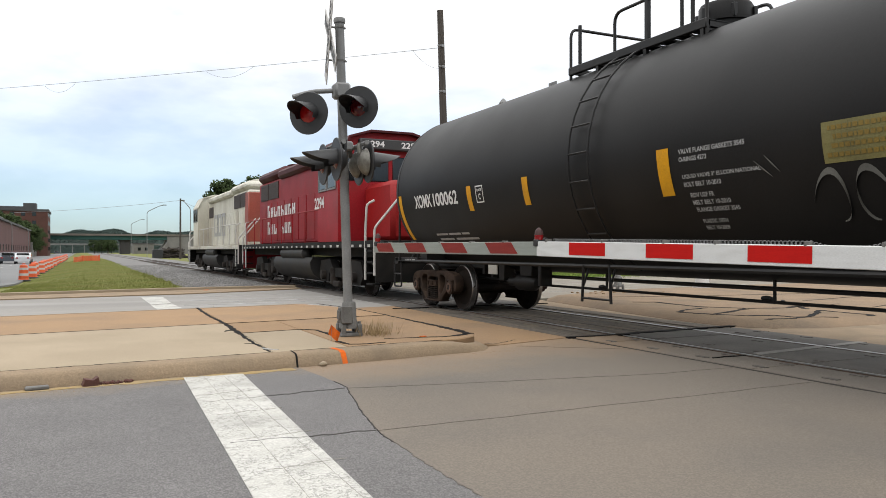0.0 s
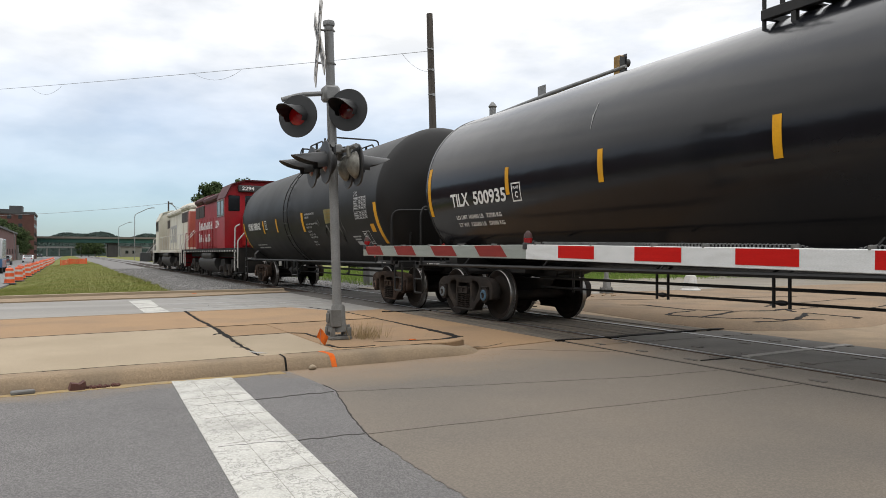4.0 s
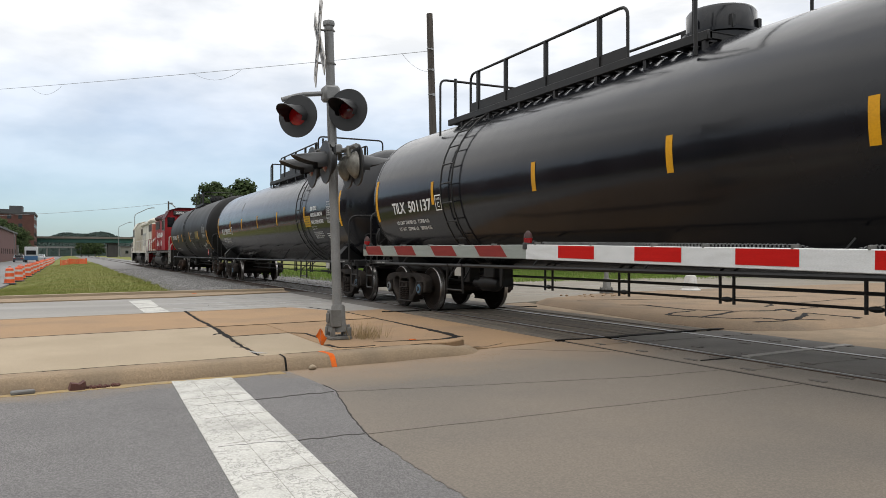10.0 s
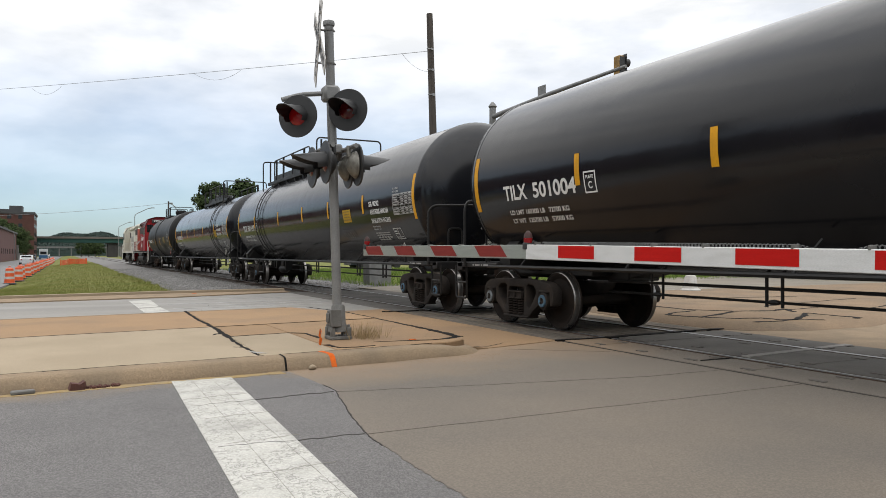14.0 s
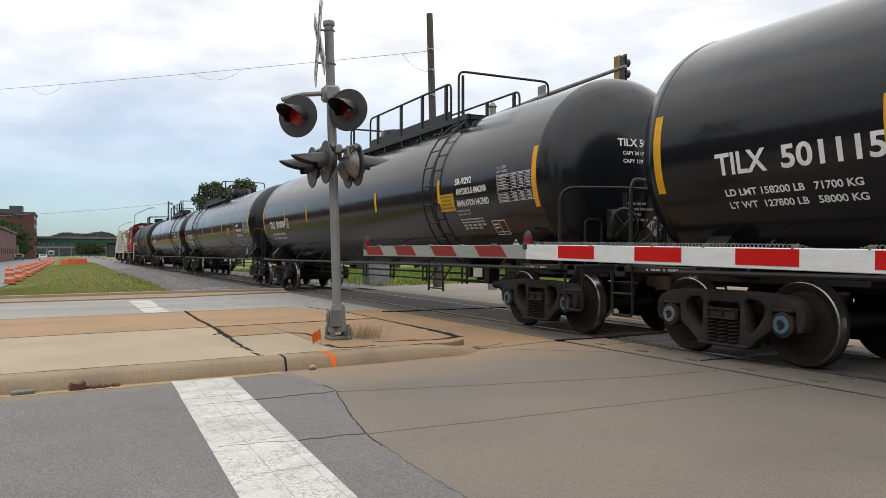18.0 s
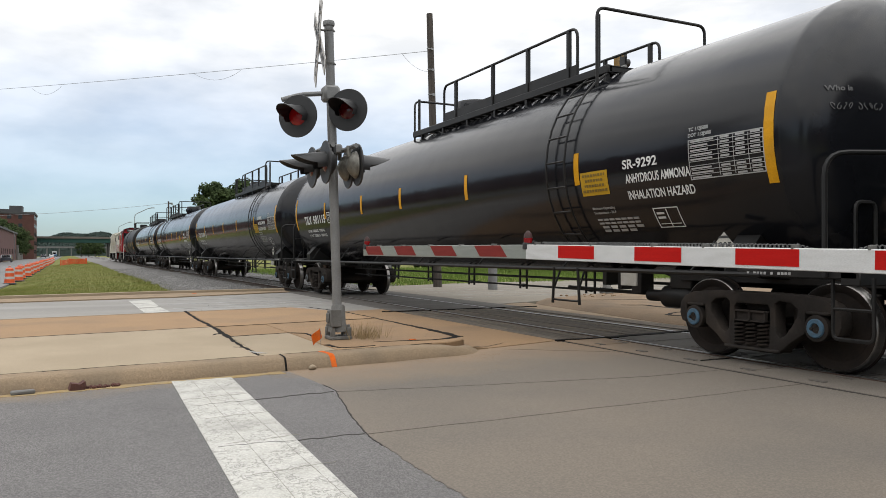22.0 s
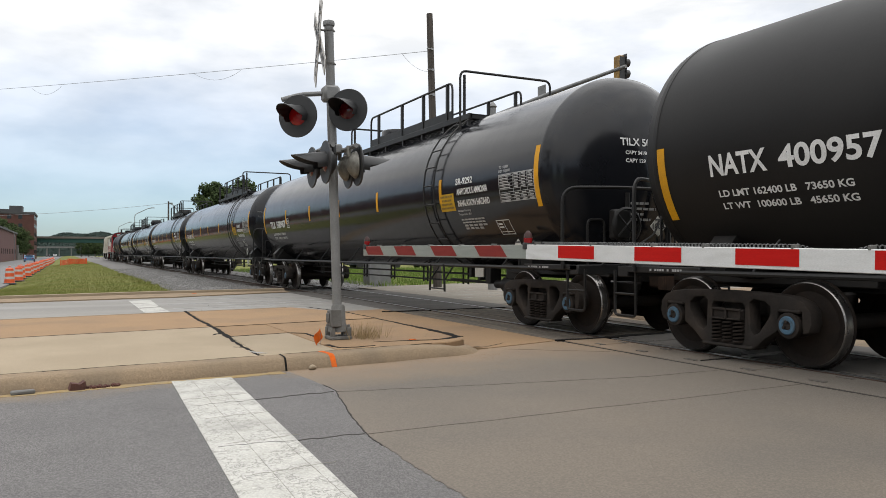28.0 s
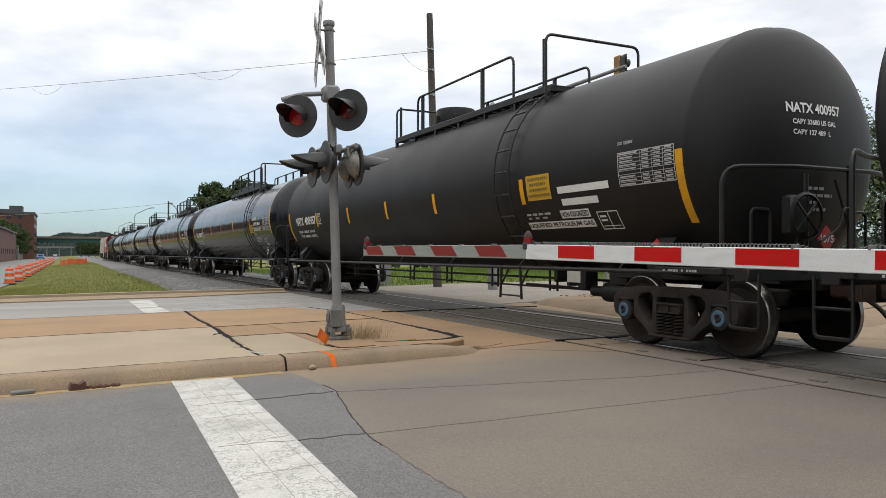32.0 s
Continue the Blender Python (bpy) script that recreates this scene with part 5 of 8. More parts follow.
def lines(car, name, material, place, rows):
    """Several lines of words, each a part of its own: (words, width, height, u, v)."""
    for body, w, h, u, v in rows:
        bm = fresh()
        write(bm, body, place, w, h, u, v)
        part(name, bm, M[material], car)


def data_table(car, y0, z0, w, h, head=("TC 112J500I", "DOT 112J500I")):
    bm = fresh()
    p = on_tank(y0, z0)
    outline(bm, p, 0, w, 0, h, 0.012)
    n = 9
    for i in range(1, n):
        patch(bm, p, 0.01, w - 0.01, h * i / n, h * i / n + 0.007, 1)
    for q in (0.42, 0.62, 0.81):
        patch(bm, p, w * q, w * q + 0.007, 0.02, h - 0.02, 4)
    rnd = random.Random(3)
    for i in range(n):
        if i == 3:
            continue
        v = h * i / n + h / n * 0.32
        patch(bm, p, 0.03, w * rnd.uniform(0.28, 0.38), v, v + h / n * 0.38, 1)
        for q in (0.45, 0.65, 0.84):
            patch(bm, p, w * q, w * q + w * 0.12, v, v + h / n * 0.42, 1)
    write(bm, head[0], p, w * 0.28, 0.055, 0.0, h + 0.085)
    if head[1]:
        write(bm, head[1], p, w * 0.33, 0.055, 0.0, h + 0.018)
    part("data_table", bm, M["table_white"], car)


def inspection_box(car, y0, z0, w=0.42, h=0.36):
    bm = fresh()
    p = on_tank(y0, z0)
    outline(bm, p, 0, w, 0, h, 0.014)
    patch(bm, p, w * 0.5, w * 0.5 + 0.014, 0.02, h - 0.02, 2)
    patch(bm, p, 0.04, w - 0.04, 0.05, 0.062, 1)
    patch(bm, p, 0.04, w * 0.4, h - 0.09, h - 0.06, 1)
    patch(bm, p, 0.04, w * 0.4, h - 0.15, h - 0.12, 1)
    part("inspection_box", bm, M["letter_white"], car)


def plate_c(car, y0, z0):
    bm = fresh()
    p = on_tank(y0, z0)
    outline(bm, p, 0, 0.26, 0, 0.30, 0.022)
    write(bm, "PLATE", p, 0.16, 0.045, 0.05, 0.20)
    write(bm, "C", p, 0.08, 0.10, 0.09, 0.06)
    part("plate_stencil", bm, M["letter_white"], car)


def emergency_placard(car, y0, z0, w=0.62, h=0.36, paint="placard_yellow"):
    bm = fresh()
    p = on_tank(y0, z0, 0.005)
    patch(bm, p, 0, w, 0, h, 4)
    pl = part("emergency_placard", bm, M[paint], car)
    bm = fresh()
    q = on_tank(y0, z0, 0.010)
    step = h / 4.6
    for i, k in enumerate((0.02, 0.07, 0.05, 0.0)):
        u = w * 0.05 + k
        while u < w * 0.93 - k:
            ln = 0.025 + 0.04 * ((i * 7 + int(u * 100)) % 3) / 2
            patch(bm, q, u, min(u + ln, w * 0.95 - k), h - step * (i + 0.95), h - step * (i + 0.45), 1)
            u += ln + 0.013
    part("small_print", bm, M["print_brown"], pl)


def hazard_diamond(car, x, y, z, red=False, facing="side"):
    """A hazard placard in its holder; facing the side or the rear."""
    h = 0.15
    bm = fresh()
    if facing == "side":
        prism(bm, [(y - h, z), (y, z - h), (y + h, z), (y, z + h)], x - 0.012, x, "x")
    else:
        prism(bm, [(x - h, z), (x, z - h), (x + h, z), (x, z + h)], y - 0.012, y, "y")
    ob = part("hazard_placard", bm, M["placard_red" if red else "placard_white"], car)
    bm = fresh()
    place = (lambda u, v: (x - 0.015, y + 0.11 - u, z - 0.04 + v)) if facing == "side" else (lambda u, v: (x - 0.11 + u, y - 0.015, z - 0.04 + v))
    write(bm, "1075" if red else "1005", place, 0.22, 0.085)
    if not red:
        f = [(-0.075, 0.085), (0.075, 0.085), (0.06, 0.115), (-0.06, 0.11)]
        bm.faces.new([bm.verts.new(place(0.11 + u, v + 0.04)) for u, v in f])
    part("placard_print", bm, M["letter_black" if not red else "letter_white"], ob)
    bm = fresh()
    if facing == "side":
        rod(bm, [(x + 0.02, y, z - h), (x + 0.02, y, 1.0)], 0.02, 6)
    else:
        rod(bm, [(x, y + 0.02, z - h), (x, y + 0.02, 1.0)], 0.02, 6)
    part("placard_holder", bm, M["black_steel"], ob)


def marks(car, mark, number, half, truck, weights, cap):
    """The car's own mark and number, weights and the rear head's stencils; all lie a fixed way behind the front end."""
    y0 = half - (1.02 if mark == "TILX" else 0.87)
    stencil(car, y0, 2.06, mark, 0.66 if mark == "TILX" else 0.75, 0.235, name="reporting_mark")
    stencil(car, y0 - (0.83 if mark == "TILX" else 0.89), 2.06, number, 1.08, 0.235, name="car_number")
    p = on_tank(y0 - 0.06, 1.835)
    lines(car, "weight_stencil", "letter_white", p, [(weights[0], 1.58, 0.08, 0, 0), (weights[1], 1.58, 0.08, 0.01, -0.145)])
    plate_c(car, y0 - (2.10 if mark == "TILX" else 2.18), 2.04)
    p = on_head(-0.48 if mark == "TILX" else -0.55, 2.72, half, HEAD)
    lines(car, "end_stencil", "letter_white", p, [(mark + " " + number, 0.88, 0.12, 0, 0.10), (cap[0], 0.70, 0.06, 0.08, -0.03), (cap[1], 0.60, 0.06, 0.08, -0.15)])
    bm = fresh()
    p = on_head(-0.3, 1.95, half, HEAD)
    for i, w in enumerate((0.34, 0.5, 0.26, 0.42)):
        u = 0.0
        while u < w:
            ln = 0.05 + 0.05 * ((i * 5 + int(u * 100)) % 3) / 2
            patch(bm, p, u, min(u + ln, w), -i * 0.08, 0.035 - i * 0.08, 1)
            u += ln + 0.02
    part("small_print", bm, M["letter_grey"], car)


def ammonia_marks(car, placard_y, words_y, words_z, print_y=0.02):
    emergency_placard(car, placard_y, 2.0, 0.57, 0.32)
    lines(car, "commodity_stencil", "letter_white", on_tank(words_y, words_z), [("SR-9292", 0.62, 0.12, 0, 0.39), ("ANHYDROUS AMMONIA", 1.10, 0.115, 0.03, 0.21), ("INHALATION HAZARD", 1.13, 0.115, 0.03, 0.0)])
    bm = fresh()
    p = on_tank(words_y + print_y, words_z - 0.10)
    write(bm, "Minimum Operating", p, 0.46, 0.05, 0, 0.0)
    write(bm, "Temperature - 30 F", p, 0.46, 0.05, 0, -0.065)
    for i, w in enumerate((0.86, 0.80)):
        for u in np.arange(0.02, w, 0.12):
            patch(bm, p, u, u + 0.10, -0.155 - i * 0.055, -0.125 - i * 0.055, 1)
    for i, w in enumerate((0.74, 0.66)):
        for u in np.arange(0.05, w, 0.17):
            patch(bm, p, u, u + 0.13, -0.275 - i * 0.06, -0.235 - i * 0.06, 1)
    part("small_print", bm, M["letter_grey"], car)


def tilx(label, number, weights, cap, flip=False, words=-6.08, box_y=-7.22, words_z=2.06, tabs_y=(5.80, 3.45, 0.69, -2.22, -5.46), placard_y=-5.44, print_y=0.02):
    half, truck, end = 8.8, 8.065, 9.98
    tabs = [(half - 0.14, 1.93, 2.86, 0.12), (-half + 0.14, 1.93, 2.86, 0.12)]
    if not flip:
        tabs += [(y, 2.16, 2.60, 0.11) for y in tabs_y]
        car = tank_car(label, half, truck, end, M["gloss_black"], M["truck_steel"], ("cap_grey", "cap_blue", "cap_blue", "cap_blue"), tabs,
                       -5.10, (-5.35, 1.45), (-4.58, -4.36, -3.2, -2.03, -0.57, -0.04), True, 0.1)
        ammonia_marks(car, placard_y, words, words_z, print_y)
    else:
        tabs += [(y, 2.16, 2.60, 0.11) for y in tabs_y]
        car = tank_car(label, half, truck, end, M["gloss_black"], M["truck_steel"], ("cap_grey", "cap_blue", "cap_blue", "cap_blue"), tabs,
                       5.02, (-0.55, 6.4), (0.95, 1.57, 2.95, 4.2, 5.2, 5.5), True, 0.05)
        ammonia_marks(car, placard_y, words, words_z, print_y)
    inspection_box(car, box_y, 1.54, 0.42, 0.28)
    data_table(car, -7.57, 2.05, 1.03, 0.45)
    marks(car, "TILX", number, half, truck, weights, cap)
    hazard_diamond(car, -1.40, -7.98, 1.30)
    hazard_diamond(car, *((-0.24, -end + 0.42, 1.38) if flip else (0.03, -end + 0.42, 1.62)), facing="rear")
    return car


LABEL = "long glossy black ammonia tank car with yellow marks"
car_b = tilx(LABEL, "500935", ("LD LMT 160400 LB   72700 KG", "LT WT  125600 LB   57000 KG"), ("CAPY 34 280 US GAL", "CAPY 129 760  L"))
car_c = tilx(LABEL, "501137", ("LD LMT 158100 LB   71700 KG", "LT WT  127900 LB   58000 KG"), ("CAPY 34 280 US GAL", "CAPY 129 760  L"), flip=True, words=-6.16, box_y=-7.25,
             words_z=1.92, tabs_y=(5.77, 2.27, -0.59, -3.08, -5.75), placard_y=-4.28)
car_d = tilx(LABEL, "501004", ("LD LMT 160300 LB   72700 KG", "LT WT  125700 LB   57000 KG"), ("CAPY 34 170 US GAL", "CAPY 129 348  L"), words=-6.09, box_y=-7.14, tabs_y=(5.82, 3.36, 0.77, -2.17, -5.41))
car_e = tilx(LABEL, "501115", ("LD LMT 158200 LB   71700 KG", "LT WT  127800 LB   58000 KG"), ("CAPY 34240 US GAL", "CAPY 129 609  L"), words=-6.44, box_y=-6.82,
             words_z=1.90, tabs_y=(5.83, 3.0, 0.66, -2.27, -5.48), placard_y=-5.56, print_y=0.76)
car_f = tilx(LABEL, "500987", ("LD LMT 160500 LB   72800 KG", "LT WT  125500 LB   56900 KG"), ("CAPY 34190 US GAL", "CAPY 129 423  L"), words=-6.06, tabs_y=(5.74, 3.12, 0.50, -2.2, -5.43), placard_y=-5.39)

# chalk scrawl on one rear head and one side
bm = fresh()
p = on_head(-1.27, 2.60, 8.8, HEAD, 0.01)
write(bm, "Who is", p, 0.25, 0.055, 0.0, 0.19)
for k in range(9):
    u = 0.05 + 0.055 * k + (0.04 if k > 3 else 0)
    rod(bm, [p(u + 0.018 * math.cos(a * 2.2 + k), 0.04 + 0.032 * math.sin(a * 1.7 + k * 2)) for a in np.linspace(0, 2.6, 8)], 0.004, 4)
part("chalk_scrawl", bm, M["chalk"], car_e)
bm = fresh()
p = on_tank(-4.0, 1.62, 0.008)
for k in range(6):
    u = 0.15 * k
    rod(bm, [p(u + 0.05 * math.cos(a * 2 + k), 0.12 + 0.12 * math.sin(a * 1.5 + k)) for a in np.linspace(0, 3, 9)], 0.003, 4)
part("chalk_scrawl", bm, M["chalk"], car_c)


def natx(number):
    half, truck, end = 8.57, 7.825, 9.75
    tabs = [(half - 0.14, 1.62, 2.50, 0.12), (-half + 0.14, 1.58, 2.48, 0.12)] + [(y, 1.98, 2.37, 0.11) for y in (5.62, 2.98, 0.47, -1.96, -5.07)]
    car = tank_car("long matt black petroleum gas tank car with yellow marks", half, truck, end, M["matt_black"], M["truck_steel"],
                   ("cap_blue", "cap_blue", "cap_blue", "cap_blue"), tabs, -4.62, (-4.95, 1.46), (-3.75, -2.65, 0.0, 0.25), False, 0.0)
    emergency_placard(car, -5.21, 2.02, 0.62, 0.38)
    bm = fresh()
    p = on_tank(-6.0, 2.0)
    patch(bm, p, 0, 1.14, 0.08, 0.18, 2)
    patch(bm, p, 0.05, 0.87, -0.10, 0.0, 2)
    part("blank_patch", bm, M["letter_white"], car)
    for y0, z0, w, body in ((-5.93, 1.73, 0.67, "NON ODORIZED"), (-5.0, 1.595, 1.63, "LIQUEFIED PETROLEUM GAS")):
        bm = fresh()
        p = on_tank(y0, z0)
        patch(bm, p, 0, w, 0, 0.125, 2)
        ob = part("commodity_panel", bm, M["letter_white"], car)
        bm = fresh()
        write(bm, body, on_tank(y0, z0, 0.011), w - 0.05, 0.085, 0.025, 0.02)
        part("panel_print", bm, M["letter_black"], ob)
    bars(car, -5.05, 1.80, [(0, 0.12, .035, 0), (0.16, 0.12, .035, 0), (0.32, 0.12, .035, 0), (0.48, 0.16, .035, 0), (0.02, .08, .03, -.06), (0.2, .1, .03, -.06), (.4, .12, .03, -.06)], "letter_grey")
    inspection_box(car, -6.74, 1.55, 0.43, 0.28)
    data_table(car, -7.36, 2.07, 1.0, 0.43, ("DOT 112J340W", ""))
    marks(car, "NATX", number, half, truck, ("LD LMT 162400 LB   73650 KG", "LT WT  100600 LB   45650 KG"), ("CAPY 33680 US GAL", "CAPY 127 489  L"))
    hazard_diamond(car, -1.40, -7.95, 1.25, red=True)
    hazard_diamond(car, -0.2, -end + 0.42, 1.38, red=True, facing="rear")
    return car


for car, y in ((car_b, 3.74), (car_e, 3.9)):
    bm = fresh()
    p = on_tank(y, 2.90)
    rod(bm, [p(0.0, 0.0), p(-0.025, 0.2), p(-0.04, 0.42)], [0.002, 0.008, 0.003], 5)
    part("paint_scratch", bm, M["letter_grey"], car, "pale scratch in the paint")
car_g = natx("400957")
car_h = copy_thing(car_g, pose(0, 0, 0))

# the first tank car: shorter, matt, with rusty trucks and grey tags
TZ, TR = 2.475, 1.65
half, truck, end = 7.08, 6.45, 8.2
tabs = [(half - 0.16, 1.45, 2.45, 0.15), (-half + 0.17, 1.45, 2.45, 0.17)] + [(y, 1.92, 2.36, 0.16) for y in (3.80, 1.95)] + [(-1.1, 1.86, 2.42, 0.2), (-4.15, 1.98, 2.40, 0.14)]
car_a = tank_car("short matt black tank car with rusty trucks and grey graffiti", half, truck, end, M["matt_black"], M["truck_rust"],
                 ("cap_rust", "cap_rust", "cap_rust", "cap_rust"), tabs, 0.45, (-1.0, 1.9), (-0.55, 0.1, 0.8), False, -0.5)
stencil(car_a, half - 0.90, 2.07, "XOMX", 0.80, 0.26, name="reporting_mark")
stencil(car_a, half - 1.78, 2.07, "100062", 1.04, 0.26, name="car_number")
plate_c(car_a, 3.55, 2.04)
bars(car_a, half - 1.4, 1.52, [(0, .5, .045, 0), (.55, .5, .045, 0), (1.1, .3, .045, 0), (0.05, .6, .05, -.12), (.75, .9, .05, -.12)], "letter_grey")
lines(car_a, "service_stencil", "letter_grey", on_tank(-1.36, 1.85), [
    ("VALVE FLANGE GASKETS 3545", 0.95, 0.055, 0, 0.48), ("O-RINGS 4273", 0.42, 0.055, 0, 0.39), ("LIQUID VALVE 3\" ELLCON NATIONAL", 1.1, 0.055, 0.02, 0.19),
    ("BOLT BELT 10-2010", 0.55, 0.055, 0.02, 0.10), ("RDV U2F FR", 0.35, 0.055, 0.08, -0.03), ("MELT BELT 10-2010", 0.55, 0.055, 0.08, -0.12),
    ("FLANGE GASKET 3545", 0.62, 0.055, 0.1, -0.21), ("PLASTIC 10TH", 0.36, 0.055, 0.12, -0.36), ("BELT 10-2009", 0.34, 0.055, 0.12, -0.45)])
emergency_placard(car_a, -3.2, 2.02, 0.92, 0.38, "placard_dirty")
data_table(car_a, -5.55, 2.04, 0.84, 0.52)
inspection_box(car_a, -5.75, 1.45, 0.44, 0.36)
bars(car_a, -4.95, 1.62, [(0, .55, .04, 0), (.05, .4, .04, -.08), (.1, .35, .1, -.22)], "letter_grey")
bars(car_a, -6.4, 1.72, [(0, .24, .2, 0)], "yellow_mark")
bm = fresh()
p = on_tank(-2.9, 1.42, 0.008)
for x, s in ((0.25, 1), (0.75, -1), (1.2, 1)):
    pts = [p(x + 0.20 * math.cos(a) * s, 0.36 + 0.26 * math.sin(a * 1.3)) for a in np.linspace(-1.2, 2.6, 26)]
    for (pa, pb), k in zip(zip(pts, pts[1:]), range(99)):
        w = 0.006 + 0.030 * math.sin(math.pi * (k + 0.5) / 25)
        bm.faces.new([bm.verts.new(v) for v in ((pa[0], pa[1], pa[2] - w), (pb[0], pb[1], pb[2] - w), (pb[0], pb[1], pb[2] + w), (pa[0], pa[1], pa[2] + w))])
for u0, v0, u1, v1 in ((-0.50, 0.80, -0.30, 0.62), (-0.36, 0.84, -0.20, 0.66), (1.55, 0.75, 1.7, 0.35)):
    rod(bm, [p(u0, v0), p((u0 + u1) / 2, (v0 + v1) / 2), p(u1, v1)], [0.002, 0.009, 0.002], 5)
part("graffiti", bm, M["graffiti"], car_a)
bm = fresh()
p = on_head(-0.58, 2.64, half, HEAD)
write(bm, "XOMX 100062", p, 0.95, 0.10, 0, 0.10)
patch(bm, p, 0.22, 0.72, -0.05, 0.01, 1)
patch(bm, p, 0.22, 0.75, -0.16, -0.10, 1)
part("end_stencil", bm, M["letter_white"], car_a)
hazard_diamond(car_a, -1.44, -half + 0.62, 1.27, red=True)
hazard_diamond(car_a, -0.3, -end + 0.42, 1.34, red=True, facing="rear")


# ---- locomotives ----
def loco(label, length, hood, roof, cab_c, nose_c, end_c, cab_at_front, rails):
    """A four-axle hood unit about its middle on the rails; +y is the train's way. The cab is at one end."""
    L = length / 2
    s = 1 if cab_at_front else -1
    ob = thing("locomotive", label, "locomotive", "locomotives of the train")

    def y(v):
        return s * v

    def bx(bm, x0, x1, a, b, z0, z1, bev=0.0, mi=0):
        box(bm, x0, x1, min(y(a), y(b)), max(y(a), y(b)), z0, z1, bev, mi)

    bm = fresh()
    bx(bm, -1.50, 1.50, -L + 0.55, L - 0.55, 1.28, 1.46, 0.01)
    part("deck", bm, M["loco_black"] if rails is None else hood, ob)
    bm = fresh()
    bx(bm, -1.1, 1.1, -L + 1.2, L - 1.2, 1.05, 1.28)
    for k in range(26):
        yy = -L + 0.9 + k * (2 * L - 1.8) / 25
        bx(bm, -1.515, -1.503, yy, yy + 0.16, 1.30, 1.365, 0, 1)
    part("underframe", bm, [M["loco_black"], M["handrail_white"]], ob)
    # long hood, stepped radiator end, roof hatches and fans
    bm = fresh()
    bx(bm, -0.90, 0.90, -L + 1.15, L - 5.1, 1.46, 4.0, 0.07)
    body = part("long_hood", bm, hood, ob)
    bm = fresh()
    bx(bm, -0.98, 0.98, -L + 1.25, -L + 5.4, 4.0, 4.42, 0.16)
    bx(bm, -1.06, 1.06, -L + 5.0, L - 5.9, 3.92, 4.26, 0.10)
    bx(bm, -0.84, 0.84, L - 6.0, L - 5.15, 3.96, 4.2, 0.06)
    part("roof_hatch", bm, roof, ob)
    for side in (-1, 1):
        for a, b, z0, z1, d in ((-L + 1.6, -L + 2.9, 3.25, 3.9, 0.915), (-L + 3.0, -L + 4.6, 3.25, 3.9, 0.915), (L - 6.9, L - 5.5, 3.1, 3.7, 0.915)):
            bm = fresh()
            bx(bm, side * d - 0.012, side * d + 0.012, a, b, z0, z1, 0.004)
            for k in range(7):
                zz = z0 + 0.05 + k * (z1 - z0 - 0.06) / 7
                bx(bm, side * (d + 0.012) - 0.01, side * (d + 0.012) + 0.01, a + 0.03, b - 0.03, zz, zz + 0.03)
            part("radiator_grille", bm, M["grille"], ob)
    for k in range(3):
        bm = fresh()
        lathe(bm, [(0.55, 4.36), (0.58, 4.52), (0.50, 4.54), (0.10, 4.50)], 24, "z", (0, y(-L + 2.2 + k * 1.25), 0))
        part("roof_fan", bm, roof, ob)
    bm = fresh()
    bx(bm, -0.28, 0.28, -0.3, 0.5, 4.0, 4.4, 0.06)
    part("exhaust_stack", bm, M["loco_black"], ob)
    # hood doors as raised panels
    for side in (-1, 1):
        for k in range(9):
            a = -L + 1.5 + k * 1.02
            if a + 0.9 < L - 5.3:
                bm = fresh()
                bx(bm, side * 0.905 - 0.012, side * 0.905 + 0.012, a, a + 0.92, 1.6, 3.1, 0.006)
                part("hood_door", bm, hood, ob)
    # cab and nose
    bm = fresh()
    prism(bm, [(-1.52, 1.46), (1.52, 1.46), (1.52, 3.70), (1.20, 4.30), (0.6, 4.48), (-0.6, 4.48), (-1.20, 4.30), (-1.52, 3.70)], min(y(L - 5.1), y(L - 3.2)), max(y(L - 5.1), y(L - 3.2)), "y")
    cab = part("cab", bm, cab_c, ob)
    bm = fresh()
    prism(bm, [(-1.54, 3.72), (-1.24, 4.34), (-0.62, 4.53), (0.62, 4.53), (1.24, 4.34), (1.54, 3.72), (1.5, 3.72), (1.2, 4.30), (0.6, 4.47), (-0.6, 4.47), (-1.2, 4.30), (-1.5, 3.72)], min(y(L - 5.2), y(L - 3.05)), max(y(L - 5.2), y(L - 3.05)), "y")
    part("cab_roof", bm, roof, cab)
    for side in (-1, 1):
        for a, b in ((L - 4.95, L - 4.25), (L - 4.1, L - 3.4)):
            bm = fresh()
            bx(bm, side * 1.525 - 0.012, side * 1.525 + 0.012, a, b, 2.95, 3.62, 0.02)
            win = part("cab_window", bm, M["glass_dark"], cab)
            bm = fresh()
            for p, q, z0, z1 in ((a - 0.05, a, 2.9, 3.67), (b, b + 0.05, 2.9, 3.67), (a, b, 2.9, 2.95), (a, b, 3.62, 3.67)):
                bx(bm, side * 1.53 - 0.02, side * 1.53 + 0.02, p, q, z0, z1)
            part("window_frame", bm, M["galv"], win)
    bm = fresh()
    for x0, x1 in ((-1.36, -0.86), (-0.62, -0.06), (0.06, 0.62), (0.86, 1.36)):
        bx(bm, x0, x1, L - 3.21, L - 3.18, 3.12, 3.82, 0.02)
    part("windshield", bm, M["glass_dark"], cab)
    bm = fresh()
    bx(bm, -0.95, 0.95, L - 3.25, L - 3.0, 3.98, 4.28, 0.03)
    nb = part("number_board", bm, M["letter_black"], cab)
    bm = fresh()
    bx(bm, -0.78, 0.78, L - 3.2, L - 1.15, 1.46, 3.0, 0.12)
    nose = part("nose", bm, nose_c, ob)
    bm = fresh()
    bx(bm, -0.25, 0.25, L - 1.16, L - 1.10, 2.55, 2.8, 0.03)
    part("headlight", bm, M["signal_silver"], nose)
